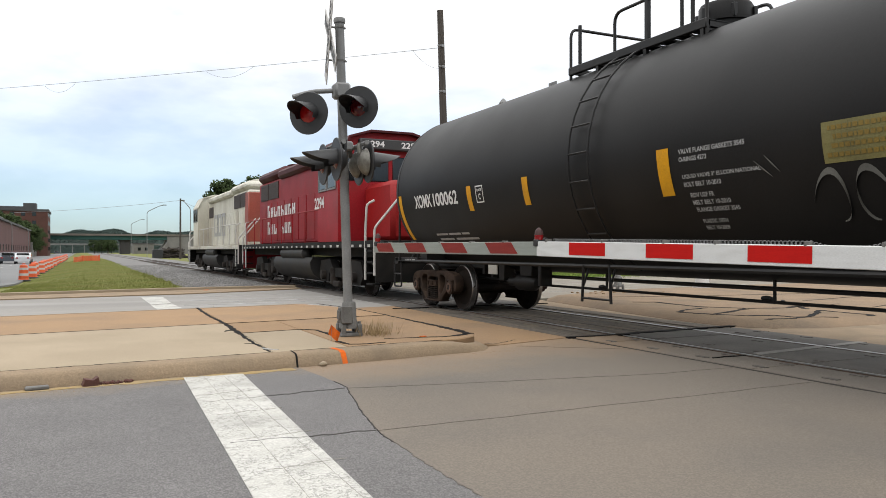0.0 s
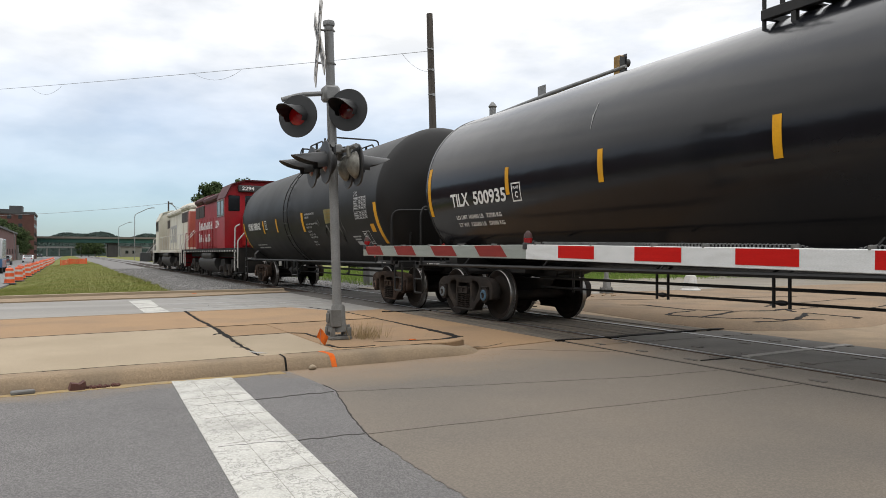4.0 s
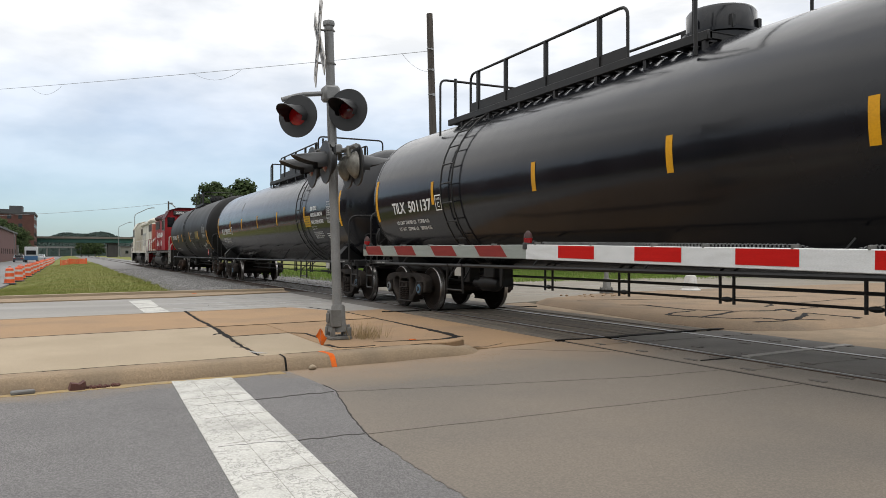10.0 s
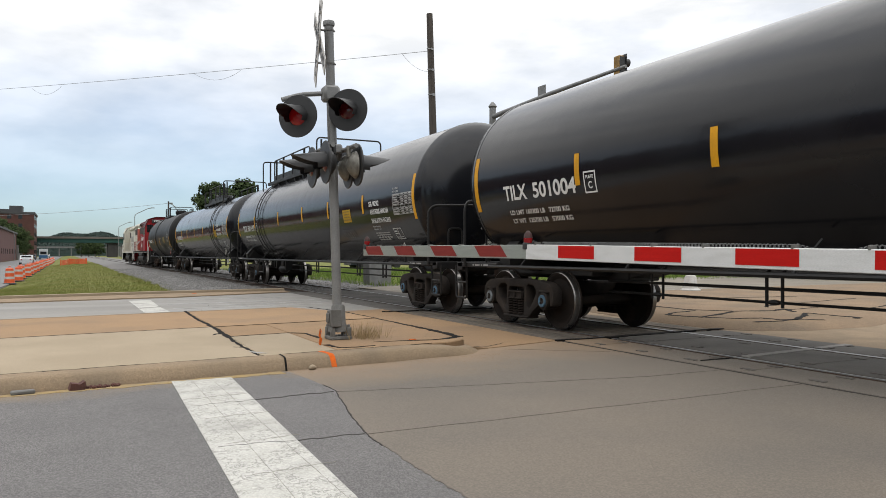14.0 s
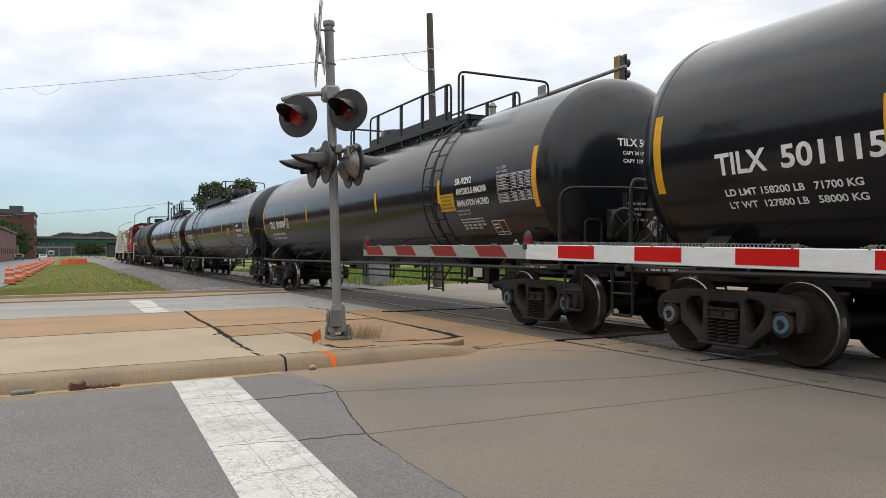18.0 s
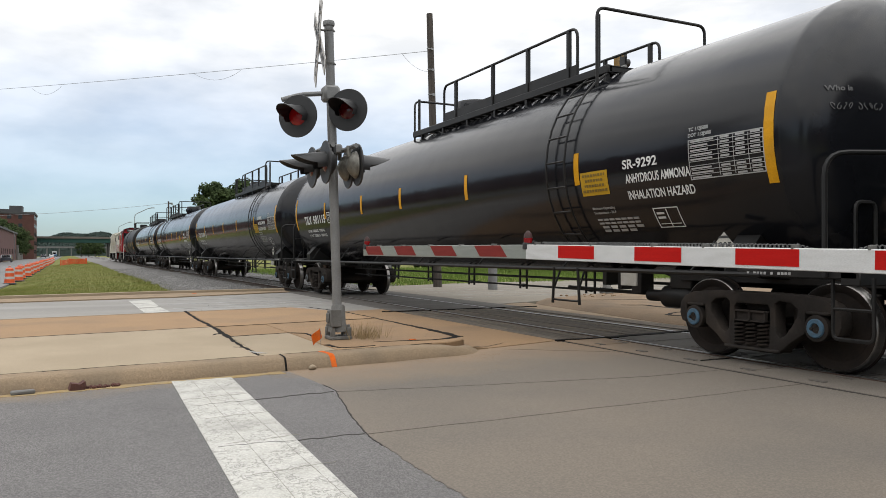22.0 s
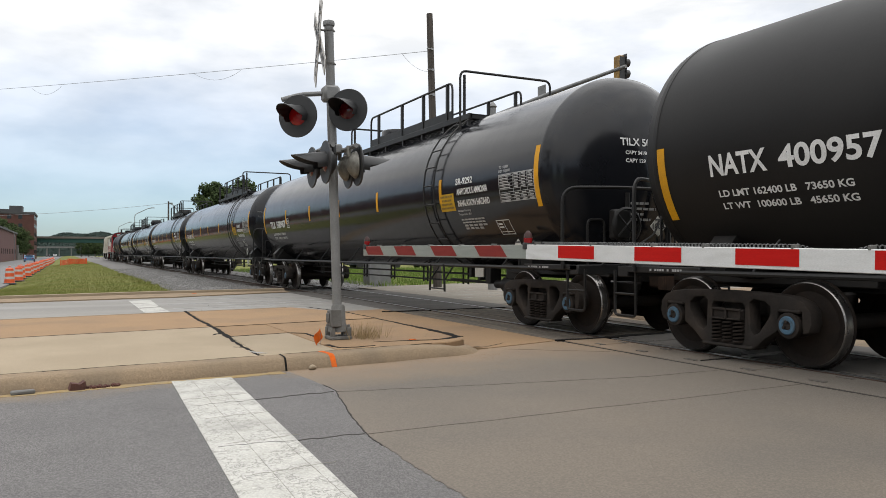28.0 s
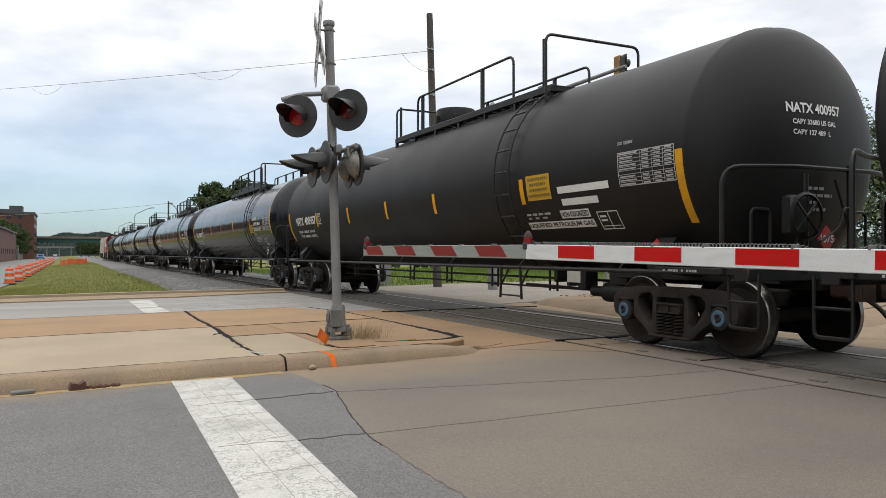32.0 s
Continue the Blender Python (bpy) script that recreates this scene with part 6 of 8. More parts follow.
    # pilots, steps, handrails, couplers
    for e in (-1, 1):
        bm = fresh()
        bx(bm, -1.45, 1.45, e * (L - 0.58), e * (L - 0.50), 0.45, 1.46, 0.01)
        part("pilot", bm, M["loco_black"] if e * s < 0 or rails is not None else end_c, ob)
        bm = fresh()
        bx(bm, -0.14, 0.14, e * (L - 0.55), e * L, 0.72, 0.98, 0.03)
        part("coupler", bm, M["truck_rust"], ob)
        for side in (-1, 1):
            for k in range(4):
                bm = fresh()
                bx(bm, side * 1.15, side * 1.5, e * (L - 1.05), e * (L - 0.6), 0.38 + k * 0.27, 0.42 + k * 0.27)
                part("step", bm, M["loco_black"], ob)
            bm = fresh()
            rod(bm, bend([(side * 1.48, y(e * (L - 1.15)), 0.5), (side * 1.48, y(e * (L - 1.15)), 1.7), (side * 1.48, y(e * (L - 1.05)), 2.35), (side * 1.3, y(e * (L - 1.0)), 2.45)], 0.08, 3), 0.03, 8)
            rod(bm, bend([(side * 1.48, y(e * (L - 0.52)), 0.62), (side * 1.48, y(e * (L - 0.52)), 1.75), (side * 0.72, y(e * (L - 0.5)), 2.65)], 0.1, 3), 0.03, 8)
            part("step_handrail", bm, M["handrail_white"], ob)
    for side in (-1, 1):
        bm = fresh()
        pts = [(side * 1.45, y(-L + 1.2), 2.42), (side * 1.45, y(L - 5.2), 2.42)]
        rod(bm, pts, 0.02, 6)
        for k in range(8):
            yy = -L + 1.25 + k * (2 * L - 6.5) / 7
            rod(bm, [(side * 1.45, y(yy), 1.46), (side * 1.45, y(yy), 2.42)], 0.018, 6)
        part("handrail", bm, hood if rails is None else rails, ob)
    # fuel tank, air reservoirs
    bm = fresh()
    prism(bm, [(-1.38, 1.0), (-1.46, 0.86), (-1.44, 0.66), (-1.34, 0.48), (-1.15, 0.33), (-0.9, 0.26), (0.9, 0.26), (1.15, 0.33), (1.34, 0.48), (1.44, 0.66), (1.46, 0.86), (1.38, 1.0)], -2.4, 2.4, "y")
    part("fuel_tank", bm, M["loco_tank"], ob)
    for side in (-1, 1):
        bm = fresh()
        lathe(bm, [(0.05, -1.6), (0.19, -1.5), (0.19, 1.3), (0.05, 1.4)], 16, "y", (side * 1.3, 0, 1.12))
        part("air_reservoir", bm, M["loco_tank"], ob)
    # trucks
    for c in (-L + 4.0, L - 4.0):
        for side in (-1, 1):
            bm = fresh()
            prism(bm, [(c - 1.95, 0.55), (c - 1.8, 0.92), (c - 0.9, 0.98), (c - 0.6, 0.72), (c + 0.6, 0.72), (c + 0.9, 0.98), (c + 1.8, 0.92), (c + 1.95, 0.55), (c + 1.75, 0.30), (c + 1.05, 0.30), (c + 0.95, 0.58), (c + 0.5, 0.46), (c - 0.5, 0.46), (c - 0.95, 0.58), (c - 1.05, 0.30), (c - 1.75, 0.30)], side * 1.12 - 0.1, side * 1.12 + 0.1, "x")
            fr = part("truck_frame", bm, M["loco_black"], ob)
            bm = fresh()
            box(bm, side * 1.28 - 0.06, side * 1.28 + 0.06, c - 0.25, c + 0.25, 0.2, 0.36, 0.02)
            part("spring_plank", bm, M["truck_steel"], fr)
            for d in (-0.55, 0.55):
                bm = fresh()
                lathe(bm, [(0.12, 0.25), (0.13, 0.3), (0.11, 0.35), (0.13, 0.42), (0.11, 0.5), (0.13, 0.6), (0.12, 0.72)], 10, "z", (side * 1.2, c + d, 0))
                part("truck_spring", bm, M["truck_steel"], fr)
            for d in (-1.37, 1.37):
                bm = fresh()
                lathe(bm, [(0.14, side * 1.2), (0.14, side * 1.34), (0.06, side * 1.36)], 12, "x", (0, c + d, 0.5))
                part("axle_box", bm, M["truck_steel"], fr)
        for d in (-1.37, 1.37):
            w = wheelset_mesh_parts("cap_rust")
            w.parent = ob
            w.matrix_basis = Matrix.Translation((0, c + d, AXLE_Z))
    return ob, nb


cp, cp_board = loco("deep red hood locomotive with white step rails", 17.1, M["cp_red"], M["cp_red_dark"], M["cp_red"], M["nose_red"], M["cp_red"], False, None)
bm = fresh()
for x0 in (-0.80, 0.25):
    write(bm, "2294", lambda u, v: (x0 + u, -17.1 / 2 + 2.99, 4.05 + v), 0.55, 0.17)
write(bm, "2294", lambda u, v: (-1.535, -3.55 - u + 0.4, 2.42 + v), 0.95, 0.34)
part("road_number", bm, M["letter_white"], cp)
bm = fresh()
for row, (n, z) in enumerate(((8, 2.52), (7, 1.86))):
    for k in range(n):
        if row == 1 and k == 3:
            continue
        a, h = 5.7 - k * 0.56, (0.50 if k == 0 else 0.40)
        for y0, y1, z0, z1 in ((0.0, 0.12, 0.0, h), (0.26, 0.38, 0.0, h * (0.55, 1.0)[k % 2]), (0.12, 0.26, (h - 0.1, 0.16, 0.0)[k % 3], (h, 0.26, 0.1)[k % 3])):
            box(bm, -0.935, -0.925, a - y1, a - y0, z + z0, z + z1)
part("name_bar", bm, M["letter_white"], cp, "plain white bars where a name is painted")
soo, soo_board = loco("cream and faded red hood locomotive leading the train", 18.0, M["soo_white"], M["soo_white"], M["soo_white"], M["soo_red"], M["soo_red"], True, M["handrail_white"])
bm = fresh()
for k in range(3):
    a = 1.6 - k * 1.25
    box(bm, -0.935, -0.925, a - 1.0, a, 2.0, 2.2)
    box(bm, -0.935, -0.925, a - 1.0, a, 3.0, 3.2)
    box(bm, -0.935, -0.925, a - 0.2, a, 2.2, 3.0)
    box(bm, -0.935, -0.925, a - 1.0, a - 0.8, 2.2, 3.0)
part("name_bar", bm, M["letter_grey"], soo, "faded grey shapes where a name is painted")
bm = fresh()
box(bm, -0.93, 0.93, -9.0 + 1.12, -9.0 + 1.9, 1.6, 3.9, 0.05)
part("rear_panel", bm, M["soo_red"], soo, "faded red rear end of the hood")

for ob, place in ((soo, 102.82), (cp, 85.27), (car_a, 68.32), (car_b, 50.14), (car_c, 30.18), (car_d, 10.22), (car_e, -9.74), (car_f, -29.70), (car_g, -49.43), (car_h, -68.93)):
    MOVING.append((ob, place))


# ---- crossing signals and gate ----
def lamp_unit(parent, at, rz, lit, silver_back=True):
    """A flashing-light unit: round black background, hood, red lens, cast housing; faces -y before turning."""
    bm = fresh()
    lathe(bm, [(0.265, 0.0), (0.27, 0.012), (0.262, 0.022), (0.13, 0.02)], 40, "y")
    u = part("lamp_background", bm, M["signal_black"], parent, at=pose(*at, 0, 0, rz))
    bm = fresh()
    # hood: upper part of a tube, longer at the top
    n = 18
    inner, outer = [], []
    for k in range(n + 1):
        a = radians(-30 + 240 * k / n)
        ln = 0.12 + 0.30 * max(0.0, math.sin(a)) ** 0.6
        for r, lst in ((0.135, outer), (0.128, inner)):
            lst.append((bm.verts.new((r * math.cos(a), 0.0, r * math.sin(a))), bm.verts.new((r * math.cos(a), -ln, r * math.sin(a) - ln * 0.12))))
    for lst in (outer, inner):
        for p, q in zip(lst, lst[1:]):
            bm.faces.new((p[0], q[0], q[1], p[1]))
    for p, q, c, d in zip(outer, outer[1:], inner, inner[1:]):
        bm.faces.new((p[1], q[1], d[1], c[1]))
    part("hood", bm, M["signal_black"], u)
    bm = fresh()
    lathe(bm, [(0.001, -0.035), (0.05, -0.032), (0.09, -0.022), (0.115, -0.006), (0.122, 0.005)], 28, "y", caps=False)
    part("lens", bm, M["lens_lit"] if lit else M["lens_red"], u)
    bm = fresh()
    lathe(bm, [(0.15, 0.02), (0.175, 0.035), (0.15, 0.08), (0.09, 0.125), (0.04, 0.145), (0.001, 0.147)], 24, "y", caps=False)
    rod(bm, [(0, 0.12, 0.10), (0, 0.12, 0.24)], 0.03, 8)
    part("housing", bm, M["signal_silver"] if silver_back else M["signal_black"], u)
    return u


def crossing_signal(at, lean, front, label):
    """A mast with crossbuck, one pair of lamps facing the side street and two pairs facing along the road."""
    ob = thing("crossing_signal", label, "crossing signal", at=at)
    tilt = Matrix.Rotation(radians(lean), 4, Vector((-0.447, -0.894, 0)).normalized())
    up = new("mast", None)
    bm = fresh()
    rod(bm, [(0, 0, 0.40), (0, 0, 4.06)], 0.059, 20)
    lathe(bm, [(0.072, 4.04), (0.078, 4.07), (0.072, 4.10), (0.02, 4.12)], 20, "z")
    bpy.data.objects.remove(up)
    mast = part("mast", bm, M["galv"], ob, at=tilt)
    # cast base
    bm = fresh()
    box(bm, -0.17, 0.17, -0.17, 0.17, 0.0, 0.045, 0.01)
    for x in (-0.13, 0.13):
        for y in (-0.13, 0.13):
            box(bm, x - 0.035, x + 0.035, y - 0.035, y + 0.035, 0.03, 0.16, 0.012)
            rod(bm, [(x, y, 0.15), (x, y, 0.19)], 0.022, 6)
    lathe(bm, [(0.16, 0.10), (0.145, 0.17), (0.12, 0.20), (0.105, 0.42), (0.085, 0.44)], 20, "z")
    for v in bm.verts:
        v.co.x, v.co.y = v.co.x * 0.82, v.co.y * 0.82
    part("base", bm, M["cast_grey"], ob)
    bm = fresh()
    box(bm, -0.145, 0.0, -0.14, 0.02, 0.18, 0.38, 0.015)
    box(bm, -0.155, 0.0, -0.155, -0.135, 0.17, 0.39, 0.008)
    box(bm, -0.165, -0.14, -0.10, 0.0, 0.22, 0.34, 0.008)
    part("junction_box", bm, M["cast_grey"], ob)
    # upper crossarm with two lamps towards the side street
    z = 2.92
    bm = fresh()
    box(bm, -0.11, 0.10, -0.10, 0.10, z + 0.14, z + 0.34, 0.03)
    rod(bm, bend([(-0.60, 0.16, z + 0.16), (-0.35, 0.14, z + 0.24), (0, 0, z + 0.25), (0.24, -0.10, z + 0.25), (0.27, -0.10, z + 0.20)], 0.1, 3), 0.032, 10)
    part("crossarm", bm, M["galv"], mast)
    lamp_unit(mast, (-0.46, -0.04, z - 0.075), -front, True, False)
    lamp_unit(mast, (0.135, -0.24, z + 0.0), -front, False, False)
    # lower crossarms: pairs facing both ways along the road
    z = 2.24
    bm = fresh()
    box(bm, -0.13, 0.10, -0.12, 0.12, z + 0.14, z + 0.26, 0.02)
    rod(bm, [(-0.14, -0.45, z + 0.2), (-0.14, 0.42, z + 0.2)], 0.03, 8)
    rod(bm, [(0.16, -0.45, z + 0.2), (0.16, 0.42, z + 0.2)], 0.03, 8)
    rod(bm, [(-0.14, 0, z + 0.2), (0.36, 0, z + 0.2)], 0.03, 8)
    part("crossarm", bm, M["galv"], mast)
    for dy in (-0.36, 0.36):
        lamp_unit(mast, (-0.20, dy * 0.8, z), -93, False, False)
        lamp_unit(mast, (0.25, dy * 0.5 - 0.08, z - 0.02), 86, False, True)
    # crossbuck facing along the road
    for k, (rx, words) in enumerate(((45, "RAIL ROAD"), (-45, "CROSSING"))):
        bm = fresh()
        box(bm, -0.006, 0.006, -0.61, 0.61, -0.115, 0.115, 0.004)
        bl = part("crossbuck_blade", bm, M["drum_white"], mast, at=Matrix.Translation((-0.13 - 0.02 * k, 0, 3.82)) @ pose(0, 0, 0, 0, 0, -10) @ pose(0, 0, 0, rx, 0, 0))
        bm = fresh()
        if k == 0:
            write(bm, "RAIL", lambda u, v: (-0.009, 0.54 - u, -0.065 + v), 0.38, 0.13)
            part("words", bm, M["letter_black"], bl)
            bm = fresh()
            write(bm, "ROAD", lambda u, v: (-0.009, -0.14 - u, -0.065 + v), 0.40, 0.13)
        else:
            write(bm, "CROSSING", lambda u, v: (-0.009, 0.5 - u, -0.065 + v), 1.0, 0.13)
        part("words", bm, M["letter_black"], bl)
    bm = fresh()
    for z in (3.55, 3.98):
        rod(bm, [(-0.16, 0, z), (0.08, 0, z)], 0.012, 6)
        lathe(bm, [(0.066, z - 0.012), (0.066, z + 0.012)], 16, "z")
    part("clamp", bm, M["cast_grey"], mast)
    return ob


crossing_signal((3.13, 9.27, 0.13), 1.75, 44, "grey crossing signal mast with crossbuck and red lamps")
far_signal = crossing_signal((13.5, 16.75, 0.11), 0.0, 44, "grey crossing signal mast beyond the track")
far_signal.matrix_basis = pose(13.5, 16.75, 0.11, 0, 0, 180)

# gate: mechanism beside the road, lowered arm across it
gate = thing("crossing_gate", "lowered crossing gate arm with red and white stripes", "gate", at=(0, 0, 0))
TIP, JOINT, BUTT = Vector((3.177, 8.43, 1.262)), Vector((3.373, 5.18, 1.244)), Vector((3.665, 0.32, 1.153))


def along(a, b):
    return Matrix.Translation(a) @ (b - a).normalized().to_track_quat("Y", "Z").to_matrix().to_4x4()


STRIPES = (0.04, 0.82, 1.64, 2.46)
way = (BUTT - JOINT).normalized()
L1, L2 = (JOINT - TIP).length, (BUTT - JOINT).length
bm = fresh()
box(bm, -0.018, 0.018, 0.0, L1 + 0.1, -0.058, 0.058, 0.004)
arm1 = part("arm_tip", bm, M["arm_grey"], gate, "narrow dull grey and red arm tip", at=along(TIP, JOINT))
for a in STRIPES:
    bm = fresh()
    prism(bm, [(a + 0.10, -0.044), (a + 0.52, -0.044), (a + 0.42, 0.054), (a, 0.054)], -0.021, 0.021, "x")
    part("stripe", bm, M["arm_red_dull"], arm1)
for yy in (0.4, 1.0, 1.6, 2.2, 2.75):
    bm = fresh()
    box(bm, -0.024, 0.024, yy, yy + 0.02, 0.054, 0.070)
    part("clip", bm, M["cast_grey"], arm1)
bm = fresh()
box(bm, -0.026, 0.026, 0, L2, -0.060, 0.060, 0.004)
arm2 = part("arm", bm, M["arm_white"], gate, "broad white arm with red stripes", at=along(JOINT, BUTT))
for k in range(6):
    a = 0.42 + k * 0.812
    if a + 0.406 < L2:
        bm = fresh()
        box(bm, -0.0285, 0.0285, a, a + 0.406, -0.040, 0.054)
        part("stripe", bm, M["arm_red"], arm2)
for z in (-0.047, -0.030, -0.012, 0.006, 0.024, 0.041):
    bm = fresh()
    box(bm, -0.0278, -0.0255, 0.003, L2 - 0.003, z, z + 0.003)
    part("ridge", bm, M["arm_white"], arm2)
bm = fresh()
pts = []
for i in range(1100):
    yy = 0.16 + i / 1100 * (L2 - 0.3)
    q = (yy - 2.40) / 0.42
    sag = 0.036 * math.sin(q * math.pi) ** 0.8 if 0 < q < 1 else 0.0
    loop = 0.011 + (0.006 if sag else 0.0)
    pts.append((-0.032 + 0.012 * math.cos(i * 0.98), yy, 0.070 - sag + loop * math.sin(i * 0.98)))
rod(bm, pts, 0.004, 4)
part("coiled_cable", bm, M["cable_grey"], arm2)
for yy in (0.12, 0.78, 1.38, 1.80, 2.40, 2.82, 3.4):
    bm = fresh()
    box(bm, -0.030, 0.030, yy, yy + 0.014, 0.055, 0.080, 0.002)
    part("clip", bm, M["cast_grey"], arm2)
for arm, yy, lit, r in ((arm1, 0.06, False, 0.034), (arm2, -0.01, True, 0.036)):
    bm = fresh()
    lathe(bm, [(r * 0.6, 0.062), (r, 0.08), (r * 1.02, 0.112)], 18, "z", (-0.005, yy, 0), caps=False)
    li = part("arm_light", bm, M["lens_arm"], arm)
    bm = fresh()
    lathe(bm, [(r * 1.02, 0.112), (r * 0.85, 0.135 + r * .3), (r * 0.3, 0.145 + r * .7), (0.001, 0.147 + r * .75)], 18, "z", (-0.005, yy, 0), caps=False)
    part("light_dome", bm, M["dome_faded"], li, "dull faded top of the light")
    bm = fresh()
    bmesh.ops.create_icosphere(bm, subdivisions=2, radius=0.012, matrix=Matrix.Translation((-0.03, yy + r * 1.3, 0.078)))
    part("connector", bm, M["galv"], li)
    bm = fresh()
    box(bm, -0.034, 0.034, yy - r * 0.8, yy + r * 0.8, 0.02, 0.075, 0.006)
    lathe(bm, [(0.022, yy + r * 1.2), (0.022, yy + r * 1.8)], 10, "y", (-0.03, 0, 0.07))
    part("light_bracket", bm, M["signal_black"], li)
# mechanism and mast at the arm's butt
base = BUTT + way * 0.25
bm = fresh()
rod(bm, [(base.x, base.y, 0.0), (base.x, base.y, 3.9)], 0.07, 16)
box(bm, base.x - 0.2, base.x + 0.2, base.y - 0.2, base.y + 0.2, 0.0, 0.1, 0.01)
gm = part("gate_mast", bm, M["galv"], gate)
bm = fresh()
box(bm, base.x - 0.3, base.x + 0.3, base.y - 0.25, base.y + 0.2, 0.75, 1.5, 0.04)
box(bm, base.x - 0.1, base.x + 0.1, base.y + 0.1, base.y + 0.42, 1.08, 1.28, 0.02)
part("gate_mechanism", bm, M["cast_grey"], gate)


# ---- background ----
def tree(name, at, height, spread, leaf, seed, clumps=46, leaves=170, label="broad green leafy tree", fine=0.5):
    """A tapered trunk with limbs; the crown is made of many small leaves in uneven clumps."""
    rnd = random.Random(seed)
    ob = thing(name, label, "tree", at=at)
    bm = fresh()
    rod(bm, [(0, 0, -0.3), (rnd.uniform(-.1, .1), 0, height * 0.2), (rnd.uniform(-.2, .2), rnd.uniform(-.2, .2), height * 0.5), (0, 0, height * 0.8)],
        [height * 0.032, height * 0.026, height * 0.018, height * 0.006], 10)
    tips = []
    for k in range(11):
        a, z = k * 2.4 + rnd.uniform(-.4, .4), height * rnd.uniform(0.22, 0.6)
        r = spread * rnd.uniform(0.45, 0.8)
        tip = (r * math.cos(a), r * math.sin(a), z + height * rnd.uniform(0.12, 0.3))
        rod(bm, [(0, 0, z), (r * .5 * math.cos(a), r * .5 * math.sin(a), z + height * 0.1), tip], [height * 0.014, height * 0.009, height * 0.003], 6)
        tips.append(tip)
    part("trunk", bm, M["bark"], ob)
    verts, faces = [], []
    for c in range(clumps):
        if c < len(tips):
            cx, cy, cz = tips[c]
        else:
            a, t = rnd.uniform(0, 6.28), rnd.uniform(0.22, 0.92)
            rr = spread * math.sin(math.pi * min(0.93, 0.15 + t * 0.85)) ** 0.6 * rnd.uniform(0.2, 0.85)
            cx, cy, cz = rr * math.cos(a), rr * math.sin(a), height * t
        size = spread * rnd.uniform(0.20, 0.36)
        for i in range(leaves):
            v = Vector((rnd.gauss(0, 1), rnd.gauss(0, 1), rnd.gauss(0, 0.75)))
            v = v.normalized() * size * rnd.uniform(0.15, 1.08)
            c0 = Vector((cx, cy, min(cz, height - size * 0.6))) + v
            s = height * rnd.uniform(0.018, 0.034) * fine
            u = Vector((rnd.uniform(-1, 1), rnd.uniform(-1, 1), rnd.uniform(-1, 1))).normalized() * s
            w = u.orthogonal().normalized() * s * 0.7
            k = len(verts)
            verts += [c0 - u, c0 + w, c0 + u, c0 - w]
            faces.append((k, k + 1, k + 2, k + 3))
    me = bpy.data.meshes.new("crown")
    me.from_pydata([tuple(v) for v in verts], [], faces)
    me.materials.append(leaf)
    cr = new("crown", me)
    cr.parent = ob
    return ob


tree("tree", (15.7, 92, -0.1), 10.5, 2.7, M["leaf"], 1, 60, 260, label="dark green leafy tree beside the railway", fine=0.62)
tree("tree", (18.6, 92, -0.1), 10.7, 2.8, M["leaf"], 3, 60, 260, label="broad dark green tree beside the railway", fine=0.62)
for k, (x, y, h) in enumerate(((34.6, 25, 9.4), (38.6, 23, 9.8), (43, 21, 10.0), (36.5, 33, 10.4), (31, 38, 8.6), (48, 24, 11), (27, 46, 8.4))):
    tree("tree", (x, y, -0.1), h, 4.0, M["leaf_light"], 20 + k, 60, 200, "light green leafy tree behind the railway", 0.42)
for k, (x, y, h) in enumerate(((-13.4, 247, 10.2), (-16.0, 250, 12.2), (-12.3, 256, 8.2), (-18.5, 252, 13.2), (-21.5, 256, 13.5))):
    tree("tree", (x, y, -0.6), h, 4.0, M["leaf"], 40 + k, 44, 150, "dark tree beside the low red building", 0.8)

for k, (x, y, h) in enumerate(((5.2, 332, 6.6), (8.0, 336, 7.2), (10.2, 331, 6.8), (11.8, 338, 6.4))):
    tree("tree", (x, y, -0.4), h, 2.6, M["leaf"], 80 + k, 36, 90, "small dark tree beyond the green overpass", 1.0)

# far woods along the horizon; their distance haze is put into the leaf colour
rnd = random.Random(11)
verts, faces = [], []


def wood_top(a):
    """Height of the tree tops along the horizon, by bearing."""
    return 11.3 + 0.9 * math.sin(a * 23) + 1.1 * math.sin(a * 61 + 1) + 0.9 * math.sin(a * 140 + 2) + 1.4 * math.exp(-((a - 0.034) / 0.022) ** 2) + 0.5 * math.exp(-((a + 0.03) / 0.02) ** 2)


cols = [radians(-9) + k * 0.0028 for k in range(450)]
for a in cols:
    h = wood_top(a) - 1.3 + rnd.uniform(-0.3, 0.3)
    for d, q in ((470, 0.0), (474, 0.45), (484, 0.82), (500, 1.0), (540, 1.0)):
        verts.append((d * math.sin(a), d * math.cos(a), -0.3 + q * (h + rnd.uniform(-0.5, 0.5))))
for c in range(len(cols) - 1):
    for r in range(4):
        k = c * 5 + r
        faces.append((k, k + 5, k + 6, k + 1))
for i in range(90000):
    a = rnd.uniform(radians(-9), radians(62))
    d = rnd.uniform(466, 545)
    roof = wood_top(a) * min(1.0, 0.25 + (d - 466) / 36) + rnd.uniform(-0.9, 0.5)
    c0 = Vector((d * math.sin(a), d * math.cos(a), roof * (1.0 if rnd.random() < 0.85 else rnd.uniform(0.75, 1.0))))
    s = rnd.uniform(0.3, 0.6)
    u = Vector((rnd.uniform(-1, 1), rnd.uniform(-1, 1), rnd.uniform(-1, 1))).normalized() * s
    w = u.orthogonal().normalized() * s * 0.8
    k = len(verts)
    verts += [tuple(c0 - u), tuple(c0 + w), tuple(c0 + u), tuple(c0 - w)]
    faces.append((k, k + 1, k + 2, k + 3))
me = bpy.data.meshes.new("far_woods")
